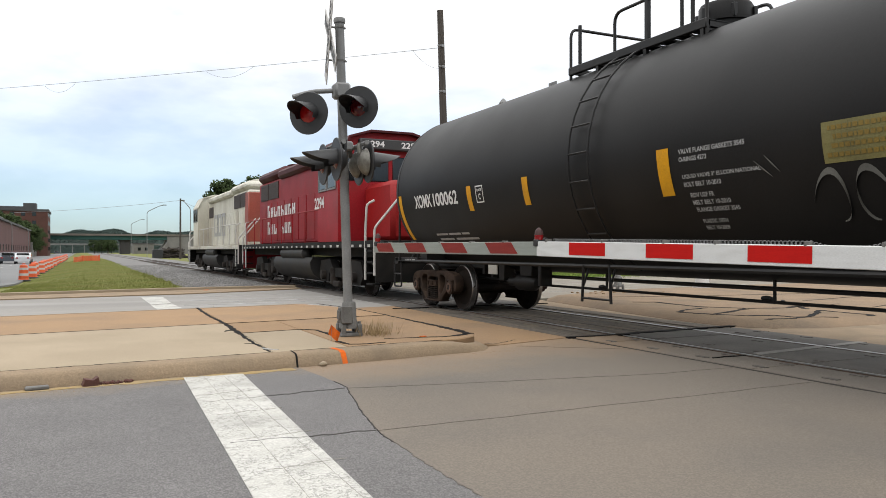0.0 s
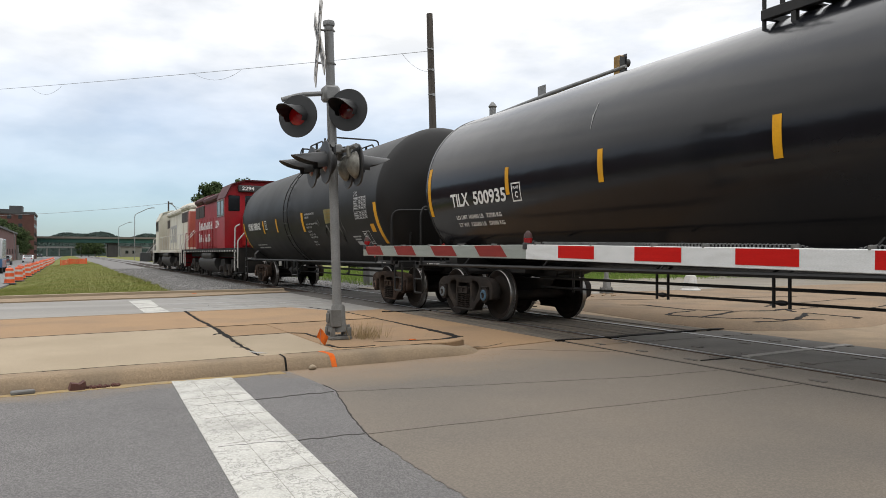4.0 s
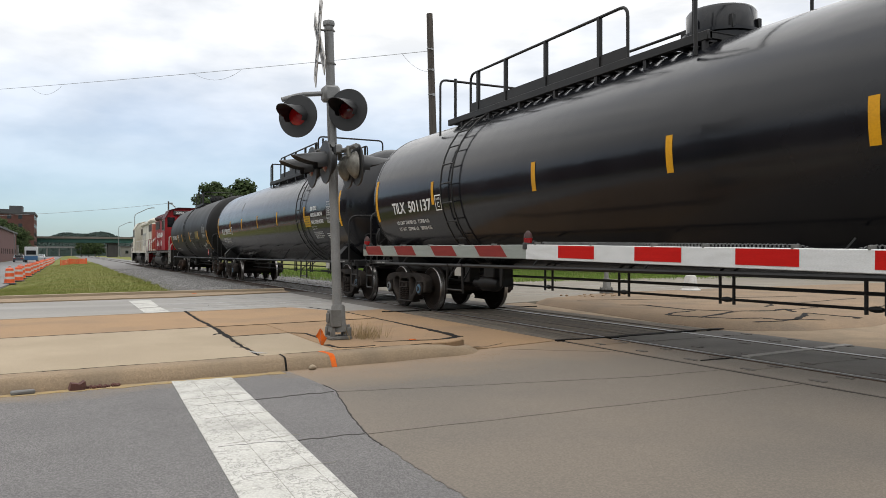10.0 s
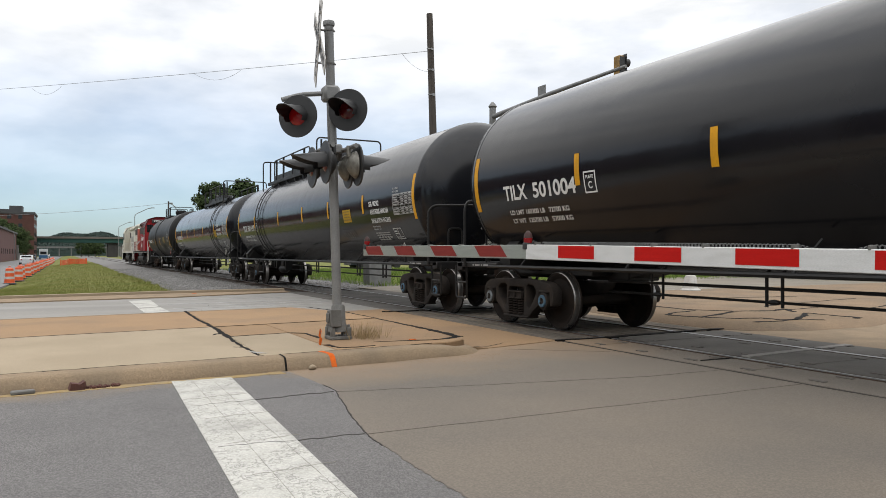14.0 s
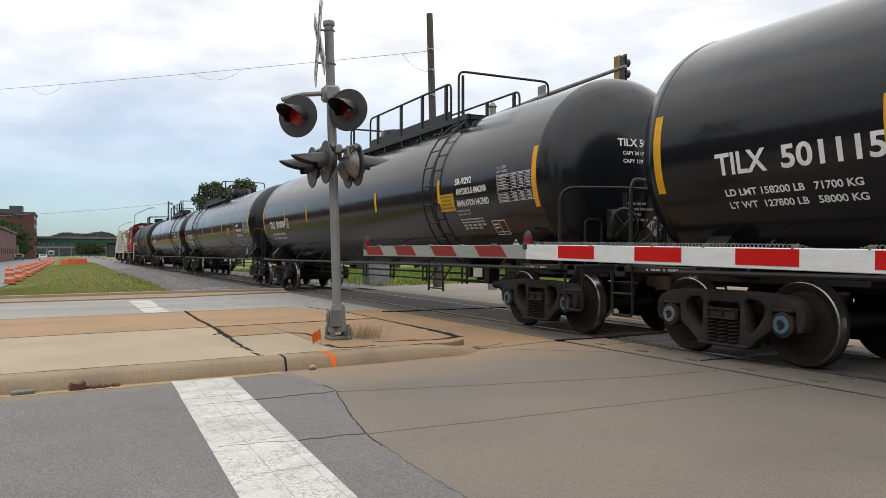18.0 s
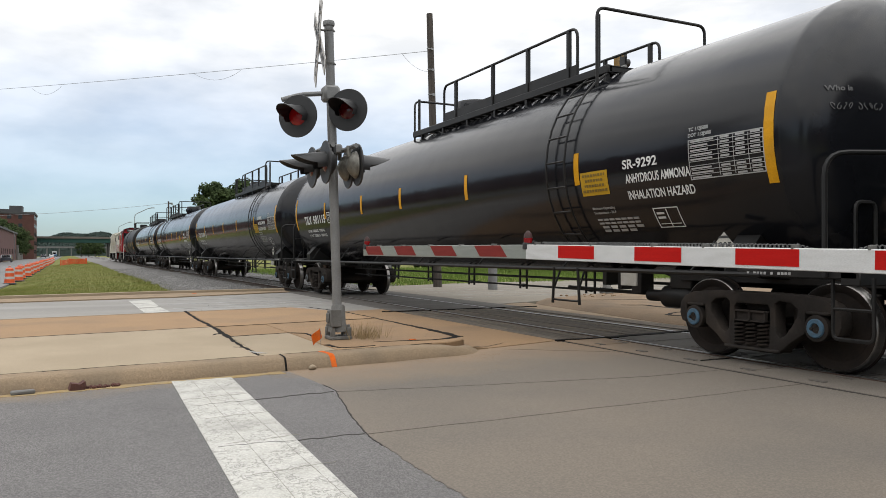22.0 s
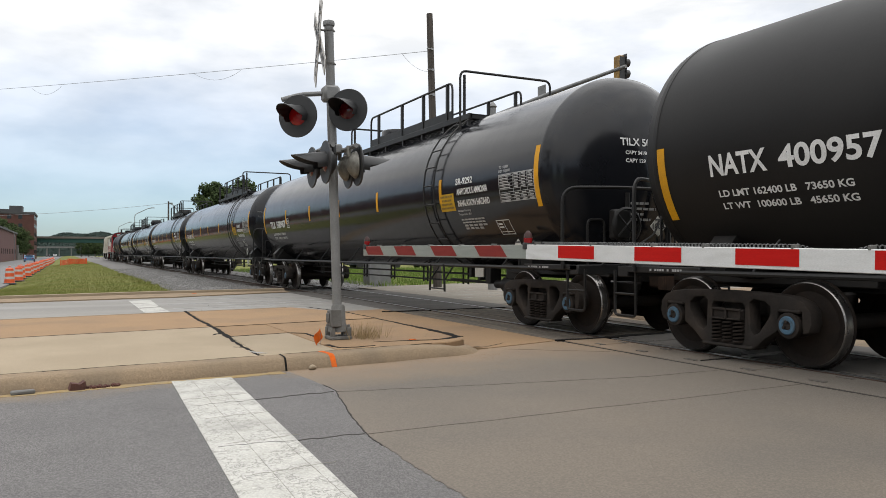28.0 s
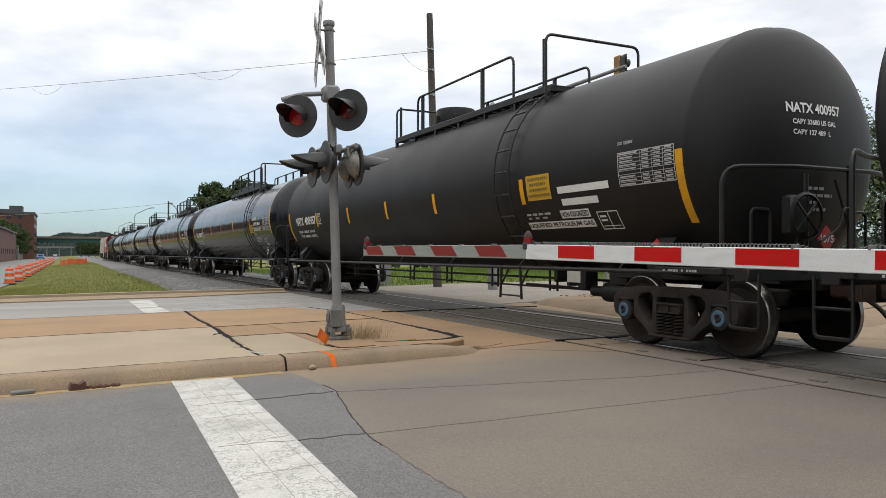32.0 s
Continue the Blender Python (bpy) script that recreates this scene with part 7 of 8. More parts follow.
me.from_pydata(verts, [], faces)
me.materials.append(M["leaf_far_hazy"])
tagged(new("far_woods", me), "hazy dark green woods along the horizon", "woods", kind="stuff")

# overpass
over = thing("overpass", "green steel girder overpass with concrete parapet and piers", "overpass", at=(0, 300, 0))
for y0 in (-4.6, 4.2):
    bm = fresh()
    box(bm, -15, 29, y0, y0 + 0.4, 5.25, 6.5)
    for x in np.arange(-14, 29, 3.0):
        box(bm, x, x + 0.12, y0 - 0.15, y0, 5.25, 6.5)
    box(bm, -15, 29, y0 - 0.3, y0 + 0.4, 5.15, 5.28)
    part("girder", bm, M["bridge_green"], over)
bm = fresh()
box(bm, -15, 75, -5.4, 5.4, 6.5, 6.72)
part("deck", bm, M["bridge_concrete"], over)
for y0 in (-5.3, 5.1):
    bm = fresh()
    box(bm, -15, 75, y0, y0 + 0.2, 6.72, 7.2)
    part("parapet", bm, M["bridge_concrete"], over)
# piers coloured near black for the shade below the deck
for x, w in ((-13.6, 2.6), (13.2, 3.3)):
    bm = fresh()
    box(bm, x, x + w, -3.9, 3.9, -0.8, 4.6, 0.1)
    box(bm, x - 0.5, x + w + 0.5, -4.1, 4.1, 4.6, 5.14, 0.08)
    part("pier", bm, M["pier_shade"], over)
bm = fresh()
prism(bm, [(29.1, -0.3), (29.1, 6.45), (75, 6.45), (150, 7.4), (220, 7.6), (260, -0.3)], -5.2, 5.2, "y")
part("embankment", bm, M["wall_grey"], over)
bm = fresh()
prism(bm, [(25.2, -0.5), (29.0, 4.3), (29.0, -0.5)], -6.6, 5.0, "y")
part("slope_paving", bm, M["wall_grey"], over, "pale concrete paving on the slope under the bridge end")

far_bridge = thing("overpass", "low grey concrete bridge seen far beyond the green overpass", "overpass", at=(0, 420, 0))
bm = fresh()
box(bm, -14, 40, -3, 3, 3.9, 4.7)
part("deck", bm, M["pier_dark"], far_bridge)
for x in np.arange(-9, 38, 5.4):
    bm = fresh()
    box(bm, x, x + 0.5, -2.5, 2.5, -0.8, 3.9)
    part("pier", bm, M["pier_dark"], far_bridge)

# old ties piled beside the track
rnd = random.Random(17)
pile = thing("tie_pile", "loose pile of old dark railway ties", "tie pile", at=(14.3, 136, -0.1))
for k in range(64):
    lvl = int(k / 9)
    room = 2.2 - 0.25 * lvl
    bm = fresh()
    box(bm, -1.1, 1.1, -0.11, 0.11, 0, 0.2, 0.01)
    part("tie", bm, M["tie"], pile, at=pose(rnd.uniform(-room, room), rnd.uniform(-1.6, 1.6), 0.22 * lvl + rnd.uniform(0, 0.1), rnd.uniform(-14, 14), rnd.uniform(-22, 22), rnd.uniform(-50, 50)))
bm = fresh()
box(bm, -0.8, 0.8, -0.8, 0.8, 0, 1.5, 0.05)
whole("equipment_box", bm, M["signal_black"], "dark equipment box beside the track", "equipment box", at=(11.6, 133, -0.1))


def building(name, label, x0, x1, y0, y1, h, wall, floors, step, roof=0.6):
    ob = thing(name, label, "building", at=(0, 0, 0))
    bm = fresh()
    box(bm, x0, x1, y0, y1, -0.8, h)
    part("wall", bm, wall, ob)
    bm = fresh()
    box(bm, x0 - 0.3, x1 + 0.3, y0 - 0.3, y1 + 0.3, h, h + roof)
    part("roof", bm, M["roof_dark"], ob)
    fh = h / floors
    bm = fresh()
    box(bm, -0.05, 0.05, 0, 1.1, 0.2, 1.4)
    proto = None
    for f in range(floors):
        for y in np.arange(y0 + 1.5, y1 - 2, step):
            if proto is None:
                proto = part("window", bm, M["glass_dark"], ob, at=(x1, y, f * fh + 1.0))
            else:
                again(proto, Matrix.Translation((x1, y, f * fh + 1.0)), ob)
    bm = fresh()
    box(bm, 0, 1.1, -0.05, 0.05, 0.2, 1.4)
    proto = None
    for f in range(floors):
        for x in np.arange(x0 + 1.5, x1 - 2, step):
            if proto is None:
                proto = part("window", bm, M["glass_dark"], ob, at=(x, y0, f * fh + 1.0))
            else:
                again(proto, Matrix.Translation((x, y0, f * fh + 1.0)), ob)
    return ob


brick = building("brick_building", "large reddish brick building with flat roof and rows of windows", -42, -9.2, 268, 292, 13.6, M["brick"], 5, 3.0)
bm = fresh()
box(bm, -16.2, -12.6, 272, 280, 14.1, 16.3)
box(bm, -24, -16.2, 272, 280, 14.1, 15.2)
part("penthouse", bm, M["roof_dark"], brick)
building("low_building", "low dark red building beside the street", -28, -12.6, 120, 241, 6.6, M["red_siding"], 1, 6.0, 0.4)
building("low_building", "low grey building beyond the green overpass", 19.5, 27.0, 326, 338, 3.9, M["wall_grey"], 1, 2.6, 0.4)
# unseen buildings and trees beside and behind the camera, added to darken the tanks' reflections
building("low_building", "low dark red building beside the street", -44, -19.5, 14, 96, 7.5, M["red_siding"], 2, 6.0, 0.4)
building("brick_building", "unseen plain brick building across the road junction", -30, 22, -62, -40, 9.0, M["brick"], 2, 4.0, 0.5)
for k, (x, y, h) in enumerate(((-16, 4, 8), (-17, -12, 9), (-13, -26, 8.5), (30, -34, 9.5))):
    tree("tree", (x, y, -0.1), h, 3.8, M["leaf"], 60 + k, 40, 90, "unseen dark leafy tree beside the road junction", 0.8)
bm = fresh()
box(bm, -12.6, -12.2, 241.5, 266, -0.7, 3.6)
setting("retaining_wall", bm, M["wall_grey"], "plain grey concrete wall beside the street")


def utility_pole(at, h, lean=0, label="weathered wooden utility pole"):
    ob = thing("utility_pole", label, "utility pole", at=at)
    ob.matrix_basis = Matrix.Translation(at) @ pose(0, 0, 0, 0, lean, 0)
    bm = fresh()
    rod(bm, [(0, 0, -0.4), (0, 0, h * 0.5), (0, 0, h)], [0.165, 0.14, 0.115], 12)
    part("pole", bm, M["wood_pole"], ob)
    bm = fresh()
    for z in (h - 1.35, h - 2.1, h - 3.0):
        box(bm, -0.04, 0.04, -0.16, -0.10, z, z + 0.08)
        rod(bm, [(0, -0.15, z + 0.04), (-0.22, -0.15, z + 0.04)], 0.02, 6)
    part("bracket", bm, M["wire"], ob)
    return ob


utility_pole((12.1, 24.6, 0), 9.95, -1.9)
utility_pole((13.95, 122, 0), 9.25, 0, "distant wooden utility pole")


def cable(name, a, b, sag, r, label):
    bm = fresh()
    a, b = Vector(a), Vector(b)
    rod(bm, [a.lerp(b, t) - Vector((0, 0, sag * 4 * t * (1 - t))) for t in np.linspace(0, 1, 25)], r, 5)
    return whole(name, bm, M["wire"], label, "cable")


cable("overhead_cable", (11.9, 24.6, 8.62), (-24.0, 59.5, 9.3), 0.35, 0.009, "thin overhead cable from the utility pole")
bm = fresh()
for c0, c1, s in (((11.05, 25.43, 8.6), (12.0, 24.6, 7.9), 0.25), ((6.2, 30.15, 8.53), (4.6, 31.7, 8.51), 0.33), ((-0.2, 36.4, 8.49), (-1.4, 37.55, 8.50), 0.33)):
    a, b = Vector(c0), Vector(c1)
    rod(bm, [a.lerp(b, t) - Vector((0, 0, s * 4 * t * (1 - t))) for t in np.linspace(0, 1, 12)], 0.006, 5)
whole("cable_loop", bm, M["wire"], "slack loops of cable hanging from the line", "cable")
cable("overhead_cable", (13.95, 122, 8.95), (28.0, 165, 8.6), 0.35, 0.025, "thin overhead cable far down the railway")
cable("overhead_cable", (13.95, 122, 8.95), (-9.6, 140, 7.35), 0.25, 0.025, "thin overhead cable far down the street")


def street_lamp(at, h, arm, ang):
    ob = thing("street_lamp", "tall grey street lamp with a curved arm", "street lamp", "street lamps", at=at)
    bm = fresh()
    d = Vector((math.cos(radians(ang)), math.sin(radians(ang)), 0))
    rod(bm, bend([(0, 0, -0.2), (0, 0, h - 1.5), tuple(d * arm * 0.75 + Vector((0, 0, h - 0.16))), tuple(d * arm + Vector((0, 0, h)))], 0.5, 4), 0.07, 8)
    part("pole", bm, M["galv"], ob)
    bm = fresh()
    p = d * arm
    box(bm, p.x - 0.3, p.x + 0.5, p.y - 0.2, p.y + 0.2, h - 0.08, h + 0.1, 0.05)
    part("lamp_head", bm, M["galv"], ob)
    return ob


street_lamp((12.6, 168, 0), 10.8, 3.4, 5)
street_lamp((14.2, 250, 0), 10.9, 3.4, 5)
street_lamp((17.6, 139, 0), 10.1, 1.6, 150)
street_lamp((-11.9, 168, -0.6), 8.5, 2.5, 180)
street_lamp((-11.9, 220, -0.6), 8.5, 2.5, 180)

# traffic signal on a mast arm behind the train
ts = thing("traffic_signal", "traffic signal on a long grey mast arm, seen from behind", "traffic signal", at=(12.9, 22.0, -0.09))
bm = fresh()
rod(bm, [(0, 0, 0), (0, 0, 3.0), (0, 0, 6.25)], [0.16, 0.14, 0.11], 14)
lathe(bm, [(0.11, 6.25), (0.15, 6.30), (0.10, 6.38), (0.03, 6.46)], 14, "z")
part("pole", bm, M["galv"], ts)
bm = fresh()
rod(bm, [(0, 0, 5.95), (-0.05, -3.5, 6.08), (-0.1, -6.9, 6.12)], [0.085, 0.065, 0.045], 12)
part("mast_arm", bm, M["galv"], ts)
bm = fresh()
box(bm, -0.10, 0.10, -6.65, -6.40, 5.60, 6.48, 0.03)
head = part("signal_head", bm, M["signal_yellow"], ts)
bm = fresh()
for z in (5.75, 6.04, 6.33):
    lathe(bm, [(0.105, 0.10), (0.11, 0.30)], 16, "x", (0, -6.515, z), caps=False)
box(bm, 0.10, 0.115, -6.70, -6.33, 5.56, 6.52)
box(bm, -0.09, 0.09, -6.668, -6.653, 5.66, 6.44)
part("visor", bm, M["signal_black"], head)
bm = fresh()
box(bm, -0.015, 0.015, -3.15, -2.75, 6.1, 6.42)
part("sign_back", bm, M["galv"], ts)

# orange drums along the street
drum = thing("traffic_drum", "orange traffic drum with white bands and black base", "traffic drum", "drums along the street", at=(-2.95, 50.0, -0.56))
bm = fresh()
lathe(bm, [(0.29, 0.10), (0.27, 0.12), (0.265, 0.30), (0.255, 0.31), (0.25, 0.47), (0.24, 0.48), (0.235, 0.64), (0.225, 0.65), (0.22, 0.80), (0.21, 0.81), (0.20, 0.92), (0.16, 0.95), (0.001, 0.96)], 24, "z", caps=False)
part("drum_body", bm, M["drum_orange"], drum)
bm = fresh()
for z0, z1, r in ((0.32, 0.46, 0.257), (0.66, 0.79, 0.230)):
    lathe(bm, [(r, z0), (r - 0.005, z1)], 24, "z", caps=False)
part("reflective_band", bm, M["drum_white"], drum)
bm = fresh()
lathe(bm, [(0.36, 0.0), (0.36, 0.06), (0.30, 0.10)], 24, "z")
part("base", bm, M["rubber"], drum)
bm = fresh()
rod(bm, bend([(-0.07, 0, 0.94), (-0.07, 0, 1.04), (0.07, 0, 1.04), (0.07, 0, 0.94)], 0.04, 3), 0.015, 6)
part("handle", bm, M["drum_orange"], drum)
y = 50.0
for k in range(21):
    y += 5.4 + 0.05 * k
    x = -2.82 + 0.02 * k + RND.uniform(-.12, .12)
    copy_thing(drum, pose(x, y, land(x, y) + 0.005, 0, 0, RND.uniform(0, 90)))

# orange fencing on the verge
fence = thing("safety_fence", "orange plastic safety fence on the grass verge", "fence", at=(0, 0, 0))
corner = [(-0.7, 106), (0.4, 105), (1.4, 105.5), (2.3, 106.5), (2.4, 112), (0.2, 113), (-0.7, 106)]
for a, b in zip(corner, corner[1:]):
    bm = fresh()
    a3, b3 = Vector((*a, -0.1)), Vector((*b, -0.1))
    n = 8
    for i in range(n):
        for j in range(5):
            p, q = a3.lerp(b3, i / n), a3.lerp(b3, (i + 0.8) / n)
            z = land(p.x, p.y) + 0.05 + j * 0.13 - 0.05 * math.sin(math.pi * i / n)
            f = [(p.x, p.y, z), (q.x, q.y, z), (q.x, q.y, z + 0.10), (p.x, p.y, z + 0.10)]
            bm.faces.new([bm.verts.new(v) for v in f])
    part("netting", bm, M["drum_orange"], fence)
    bm = fresh()
    rod(bm, [(a[0], a[1], -0.7), (a[0], a[1], land(*a) + 0.78)], 0.03, 6)
    part("post", bm, M["drum_orange"], fence)

# orange survey flag on a wire, blown about at the foot of the mast
flag_stake = thing("survey_flag", "small orange plastic survey flag on a thin wire", "flag", at=(2.72, 8.70, 0.125))
bm = fresh()
rod(bm, [(0, 0, 0), (0.004, 0.01, 0.10), (0, 0.03, 0.215)], 0.0022, 6)
part("wire", bm, M["cast_grey"], flag_stake, "thin grey wire")
bm = fresh()
n = 6
for z0, z1 in ((-0.115, 0.0),):
    front = [[bm.verts.new((0.002 + 0.135 * i / n, 0.014 * math.sin(i * 1.1) + dy, z - 0.055 * i / n)) for i in range(n + 1)] for dy in (-0.001, 0.001) for z in (z0, z1)]
a0, a1, b0, b1 = front
for i in range(n):
    bm.faces.new((a0[i], a0[i + 1], a1[i + 1], a1[i]))
    bm.faces.new((b0[i + 1], b0[i], b1[i], b1[i + 1]))
    bm.faces.new((a1[i], a1[i + 1], b1[i + 1], b1[i]))
    bm.faces.new((a0[i + 1], a0[i], b0[i], b0[i + 1]))
bmesh.ops.recalc_face_normals(bm, faces=bm.faces[:])
flag = part("flag", bm, M["spray_orange"], flag_stake, "creased orange plastic", at=(0, 0.03, 0.21))

# post on a flared base beyond the track
post = thing("sign_post", "pale grey post on a flared metal base", "post", at=(16.9, 17.0, 0.1))
bm = fresh()
lathe(bm, [(0.30, 0.0), (0.30, 0.04), (0.22, 0.08), (0.17, 0.42), (0.15, 0.46), (0.09, 0.48)], 16, "z")
part("base", bm, M["drum_white"], post)
bm = fresh()
rod(bm, [(0, 0, 0.4), (0, 0, 2.9)], 0.075, 12)
part("pole", bm, M["galv"], post)

# utility cabinet behind the train
bm = fresh()
box(bm, -0.5, 0.5, -0.35, 0.35, -0.1, 1.15, 0.03)
cabn = whole("utility_cabinet", bm, M["galv"], "grey metal utility cabinet on the grass", "cabinet", at=(11.6, 29.3, 0))


def parked_car(at, rz, paint, label):
    ob = thing("car", label, "car", at=at, rz=rz)
    bm = fresh()
    prism(bm, [(-2.2, 0.35), (-2.15, 0.85), (-1.3, 0.95), (-0.7, 1.42), (1.0, 1.45), (1.75, 0.98), (2.2, 0.9), (2.25, 0.35)], -0.88, 0.88, "x")
    part("body", bm, paint, ob)
    bm = fresh()
    prism(bm, [(-1.2, 0.97), (-0.68, 1.36), (0.96, 1.38), (1.6, 1.0)], -0.89, 0.89, "x")
    prism(bm, [(-0.8, 0.97), (0.8, 0.97), (0.62, 1.38), (-0.62, 1.38)], -1.05, 1.55, "y")
    part("window", bm, M["glass_dark"], ob)
    for x in (-0.85, 0.85):
        for y in (-1.35, 1.4):
            bm = fresh()
            lathe(bm, [(0.32, x - 0.1), (0.33, x), (0.32, x + 0.1)], 16, "x", (0, y, 0.33))
            part("wheel", bm, M["rubber"], ob)
    bm = fresh()
    for x in (-0.7, 0.5):
        box(bm, x, x + 0.22, -2.21, -2.15, 0.7, 0.85)
    part("tail_light", bm, M["tail_red"], ob)
    return ob


def box_van(at, label):
    ob = thing("box_van", label, "van", at=at)
    bm = fresh()
    box(bm, -1.1, 1.1, -3.0, 1.6, 1.25, 3.0, 0.06)
    part("box", bm, M["car_white"], ob)
    bm = fresh()
    box(bm, -1.1, 1.1, -3.0, 1.8, 0.5, 1.24, 0.04)
    prism(bm, [(1.7, 0.45), (1.7, 2.3), (2.3, 2.2), (2.7, 1.4), (3.2, 1.3), (3.3, 0.45)], -1.0, 1.0, "x")
    part("body", bm, M["car_blue"], ob)
    bm = fresh()
    box(bm, -0.8, 0.8, -3.03, -2.99, 1.5, 2.3)
    part("rear_window", bm, M["glass_dark"], ob)
    for x in (-0.95, 0.95):
        for y in (-2.0, 2.3):
            bm = fresh()
            lathe(bm, [(0.40, x - 0.12), (0.41, x), (0.40, x + 0.12)], 16, "x", (0, y, 0.41))
            part("wheel", bm, M["rubber"], ob)
    return ob


van = box_van((-4.0, 40, 0), "white box van with blue lower body on the side street")
car1 = parked_car((-4.2, 40, 0), 0, M["car_white"], "white car driving on the side street")
car2 = parked_car((-10.6, 120, 0), 180, M["car_dark"], "dark car coming along the side street")
car3 = parked_car((-6.5, 110, 0), 0, M["car_white"], "white car driving away on the side street")
car5 = parked_car((-8.4, 115, 0), 0, M["car_dark"], "dark car driving away on the side street")
car4 = parked_car((-5.6, 30, 0), 0, M["car_blue"], "blue car driving away on the side street")
for k, (x, y, c) in enumerate(((24, 62, "car_dark"), (27, 61, "car_white"), (30, 60, "car_dark"), (33.5, 59, "car_dark"), (37, 58, "car_white"))):
    parked_car((x, y, -0.1), 90 + k, M[c], "parked car on a lot beyond the railway")

bm = fresh()
bmesh.ops.create_icosphere(bm, subdivisions=2, radius=0.035, matrix=Matrix.Diagonal((1.3, 0.9, 0.8, 1)))
for v in bm.verts:
    v.co *= 1 + 0.12 * math.sin(v.co.x * 90 + v.co.z * 70)
whole("stone", bm, M["concrete_pale"], "pale broken stone lying in the gutter", "stone", at=(2.33, kerb_y(2.33) - 0.08, 0.025))

# brick bits in the gutter, weeds
bm = fresh()
prism(bm, [(-0.065, 0.0), (0.06, 0.0), (0.075, 0.035), (0.06, 0.085), (0.02, 0.055), (-0.05, 0.065)], -0.05, 0.05, "y")
whole("broken_brick", bm, M["brick_bit"], "broken dark red brick lying in the gutter", "brick", at=pose(0.08, kerb_y(0.08) - 0.08, 0.0, 0, 5, 8))
bm = fresh()
box(bm, -0.095, 0.095, -0.04, 0.04, 0, 0.035, 0.01)
whole("metal_scrap", bm, M["cast_grey"], "grey scrap of rubber lying in the gutter", "scrap", at=pose(-0.34, kerb_y(-.34) - 0.07, 0.0, 0, 0, 6))
rnd = random.Random(8)
bm = fresh()
for k in range(60):
    x = rnd.uniform(0.10, 0.44)
    y = kerb_y(x) - rnd.uniform(0.035, 0.10)
    r = rnd.uniform(0.006, 0.022)
    bmesh.ops.create_icosphere(bm, subdivisions=1, radius=r, matrix=Matrix.Translation((x, y, r * .6)))
tagged(whole("brick_crumbs", bm, M["brick_bit"], "crumbs of dark red brick in the gutter", "crumbs"), kind="stuff")


def tufts(name, label, mat, n, area, h, seed, lean=0.5, thin=1.0):
    rnd = random.Random(seed)
    verts, faces = [], []
    for i in range(n):
        x, y, z = area(rnd)
        hh = h * rnd.uniform(0.5, 1.3)
        a = rnd.uniform(0, 6.28)
        dx, dy = math.cos(a) * 0.008 * (1 + h * 4) * thin, math.sin(a) * 0.008 * (1 + h * 4) * thin
        lx, ly = rnd.uniform(-lean, lean) * hh, rnd.uniform(-lean, lean) * hh
        k = len(verts)
        verts += [(x - dx, y - dy, z), (x + dx, y + dy, z), (x + lx, y + ly, z + hh)]
        faces.append((k, k + 1, k + 2))
    me = bpy.data.meshes.new(name)
    me.from_pydata(verts, [], faces)
    me.materials.append(mat)
    return tagged(new(name, me), label, "grass", kind="stuff")


def verge(rnd):
    y = 23.6 + (rnd.random() ** 2.0) * 100
    x = rnd.uniform(-3.0 if y > 34 else -2.3, 3.3 + 0.9 * min(1, (y - 23) / 40))
    y = max(y, verge_y(x) + 0.75)
    return x, y, land(x, y)


tufts("grass", "short mown grass verge", M["grass"], 110000, verge, 0.032, 1, 0.9)


def beyond(rnd):
    y = 26.5 + rnd.random() * 34
    return rnd.uniform(10.5, 40), y, -0.1


tufts("grass", "rough green grass beyond the track", M["grass_rough"], 40000, beyond, 0.22, 2)
tufts("grass", "weeds at the edge of the ballast", M["grass"], 900, lambda r: (r.gauss(3.2, 0.3), 24 + r.random() * 30, -0.1), 0.10, 3)
tufts("weeds", "dry weeds growing at the foot of the mast", M["weeds"], 260, lambda r: (r.gauss(3.48, 0.12), r.gauss(9.25, 0.14), 0.13), 0.19, 4, 0.45, 0.25)
tufts("weeds", "dry weeds in a road joint", M["weeds"], 40, lambda r: (r.gauss(2.3, 0.05), r.gauss(15.2, 0.05), 0.0), 0.14, 5, 0.4, 0.3)

# loose ballast stones by the track
rnd = random.Random(9)
verts, faces = [], []
for i in range(14000):
    y = 23.4 + rnd.random() ** 1.6 * 45
    x = rnd.choice((rnd.uniform(3.2, 6.5), rnd.uniform(3.4, 6.5), rnd.uniform(7.1, 8.5), rnd.uniform(8.7, 12)))
    r = rnd.uniform(0.02, 0.045)
    k = len(verts)
    z = -0.045
    pts = [Vector((rnd.uniform(-1, 1), rnd.uniform(-1, 1), 0)) for _ in range(3)]
    base_a = rnd.uniform(0, 6.28)
    ring = [(x + r * math.cos(base_a + q * 1.5708) * rnd.uniform(.7, 1.3), y + r * math.sin(base_a + q * 1.5708) * rnd.uniform(.7, 1.3), z + r * rnd.uniform(-.2, .4)) for q in range(4)]
    verts += ring + [(x, y, z + r * rnd.uniform(0.6, 1.3))]
    faces += [(k, k + 1, k + 4), (k + 1, k + 2, k + 4), (k + 2, k + 3, k + 4), (k + 3, k, k + 4)]
me = bpy.data.meshes.new("ballast_stones")
me.from_pydata(verts, [], faces)
me.materials.append(M["stone"])
tagged(new("ballast_stones", me), "loose grey ballast stones beside the track", "stones", kind="stuff")


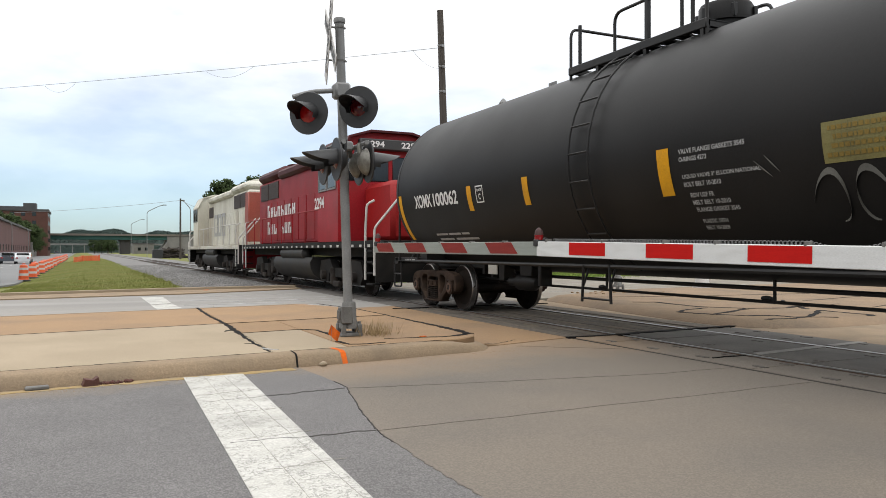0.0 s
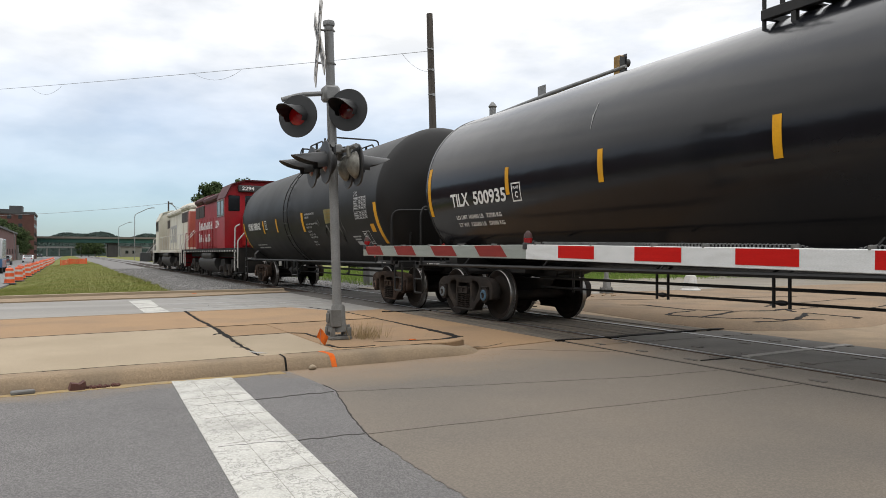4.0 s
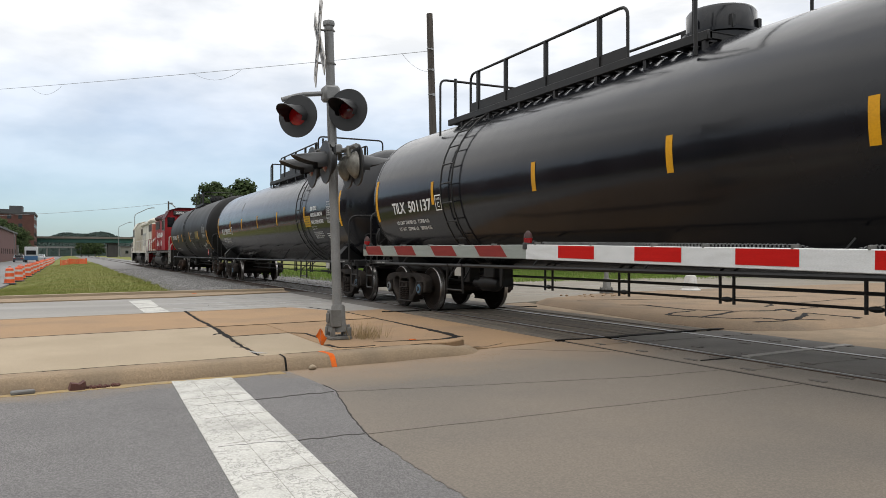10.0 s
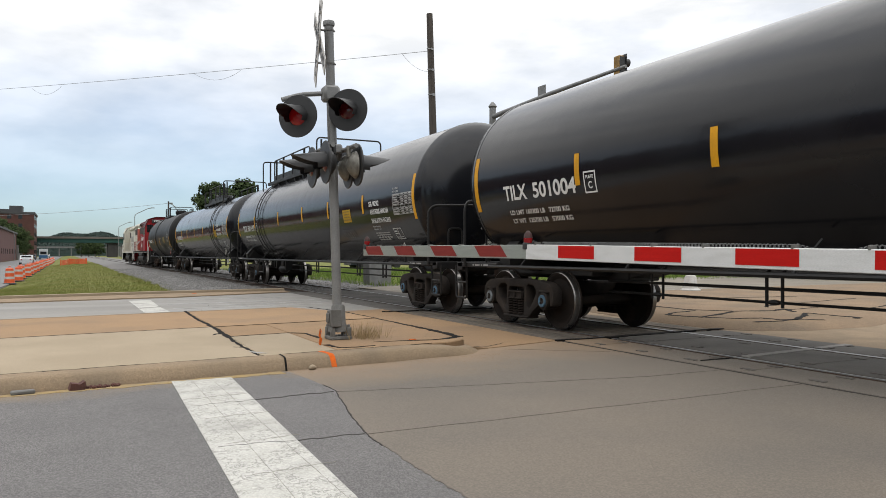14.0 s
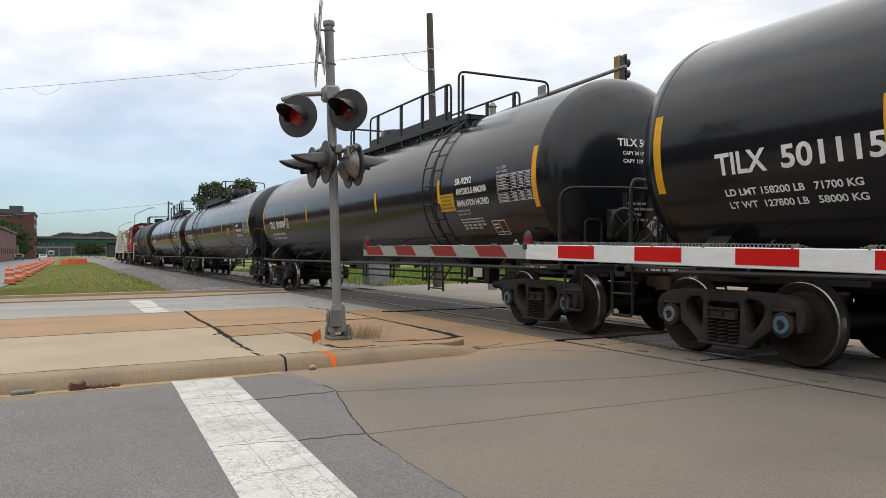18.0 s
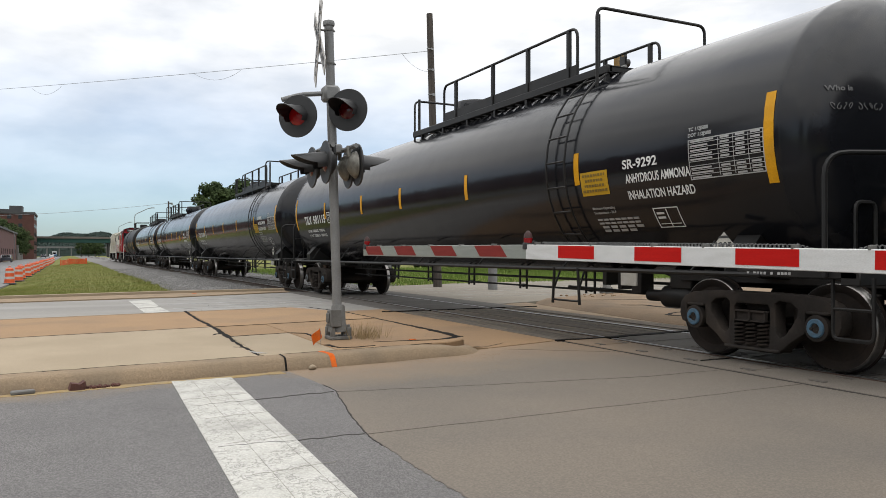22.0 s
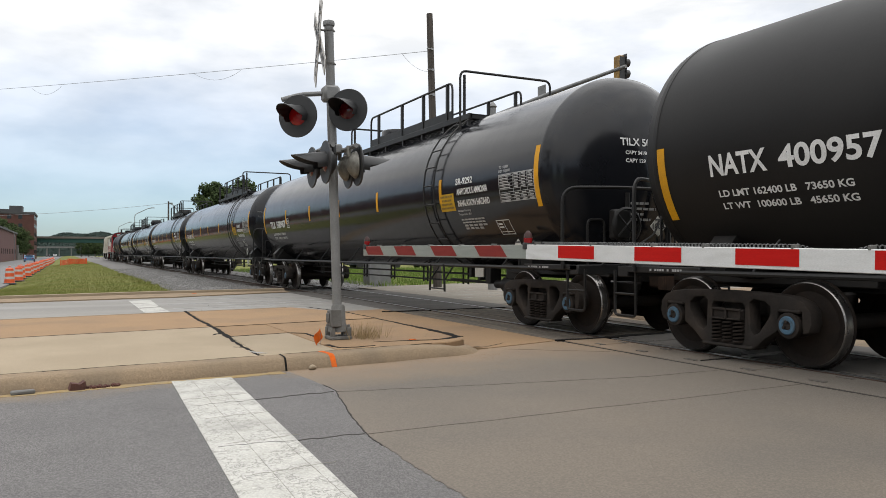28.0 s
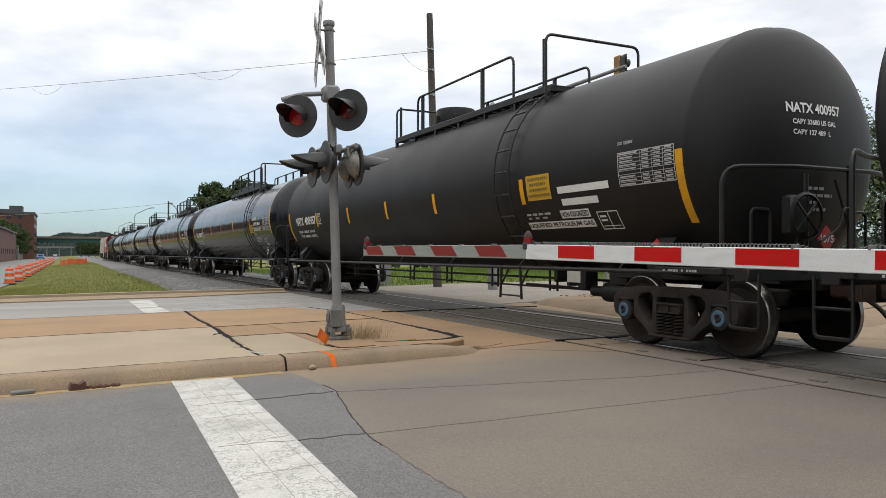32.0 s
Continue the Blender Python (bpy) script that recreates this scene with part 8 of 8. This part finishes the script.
# ---- what moves ----
# metres along the track, every half second
TRAVEL = [-60.4, -58.56, -56.72, -54.87, -53, -51.14, -49.37, -47.54, -45.67, -43.77, -41.86, -39.96, -38.1,
          -36.23, -34.35, -32.46, -30.57, -28.69, -26.79, -24.88, -22.94, -21.01, -19.08, -17.17, -15.26, -13.35,
          -11.43, -9.53, -7.61, -5.68, -3.74, -1.79, 0.17, 2.12, 4.05, 5.99, 7.93, 9.89, 11.84,
          13.79, 15.77, 17.75, 19.71, 21.68, 23.66, 25.64, 27.63, 29.63, 31.63, 33.63, 35.64, 37.67,
          39.7, 41.73, 43.75, 45.77, 47.79, 49.82, 51.87, 53.95, 56.03, 58.09, 60.18, 62.29, 64.36]


def travelled(t):
    """Metres along the track at t seconds, smooth between the rows."""
    n = len(TRAVEL)
    i = min(max(int(t * 2), 0), n - 2)
    p1, p2 = TRAVEL[i], TRAVEL[i + 1]
    p0 = TRAVEL[i - 1] if i else 2 * p1 - p2
    p3 = TRAVEL[i + 2] if i + 2 < n else 2 * p2 - p1
    u = t * 2 - i
    return 0.5 * (2 * p1 + (p2 - p0) * u + (2 * p0 - 5 * p1 + 4 * p2 - p3) * u * u + (3 * p1 - p0 - 3 * p2 + p3) * u ** 3)


def motions():
    times = [0.5 * k for k in range(65)]
    fine = [k * 4 / 30 for k in range(241)]
    turns = [pose(0, 0, 0, -math.degrees((travelled(t) - travelled(0)) / WHEEL_R)) for t in fine]
    for ob, place in MOVING:
        walk(ob, [(t, Matrix.Translation((TRACK, place + travelled(t), 0.012))) for t in times])
        for w in ob.children:
            if w.name.startswith("wheelset"):
                at = Matrix.Translation(w.location)
                walk(w, [(t, at @ m) for t, m in zip(fine, turns)])
    # the flag swings round its wire in the wind: bearing and droop in degrees
    sway = ((0, -25, 18), (1.5, -35, 25), (3, -20, 15), (5, -50, 30), (7, -35, 20), (9, -60, 35), (11, -30, 25), (13, -70, 30), (15, -110, 30), (16.5, -150, 30), (17.2, -175, 25), (18, -160, 10), (19, -120, 40),
            (20.2, -95, 50), (21, -130, 30), (22, -170, 15), (23.2, -150, 20), (24, -120, 40), (25.2, -175, -8), (26.4, -165, 5), (27.6, -178, 0), (28.2, -140, 35), (29, -100, 45), (30, -80, 50), (31, -45, 35), (32, -20, 20))
    at = Matrix.Translation(flag.location)
    walk(flag, [(t, at @ pose(0, 0, 0, 0, 0, a) @ pose(0, 0, 0, 0, b, 0)) for t, a, b in sway])

    def street(ob, x, rows, rz=0):
        walk(ob, [(t, pose(x, y, -0.50 * smooth(y, 25, 48) + 0.01, 0, 0, rz)) for t, y in rows])

    street(van, -6.0, [(0, 48), (2, 56), (4, 77), (6, 105), (8, 135), (9.5, 156), (11, 182), (12.5, 211), (14, 247), (17, 340), (20.5, 435), (24, 475), (32, 480)])
    street(car1, -5.6, [(0, 39), (8, 41), (9.5, 56), (11, 80), (12.5, 104), (14, 134), (17, 195), (20.5, 310), (25, 420), (32, 464)])
    street(car2, -10.6, [(0, 420), (16, 240), (27, 120), (32, 80)], 180)
    street(car3, -6.5, [(0, 110), (1, 122), (2, 136), (3, 149), (6, 190), (10, 245), (14, 312), (17, 380), (20.5, 462), (24, 500), (32, 510)])
    street(car4, -6.6, [(0, 31), (19, 32), (20.5, 52), (21.5, 70), (23, 97), (25, 124), (28, 170), (32, 240)])
    street(car5, -8.4, [(0, 113), (1, 121), (3, 130), (6, 133), (7, 136), (8, 142), (9, 155), (11, 185), (12.5, 209), (17, 270), (24, 370), (32, 470)])


motions()
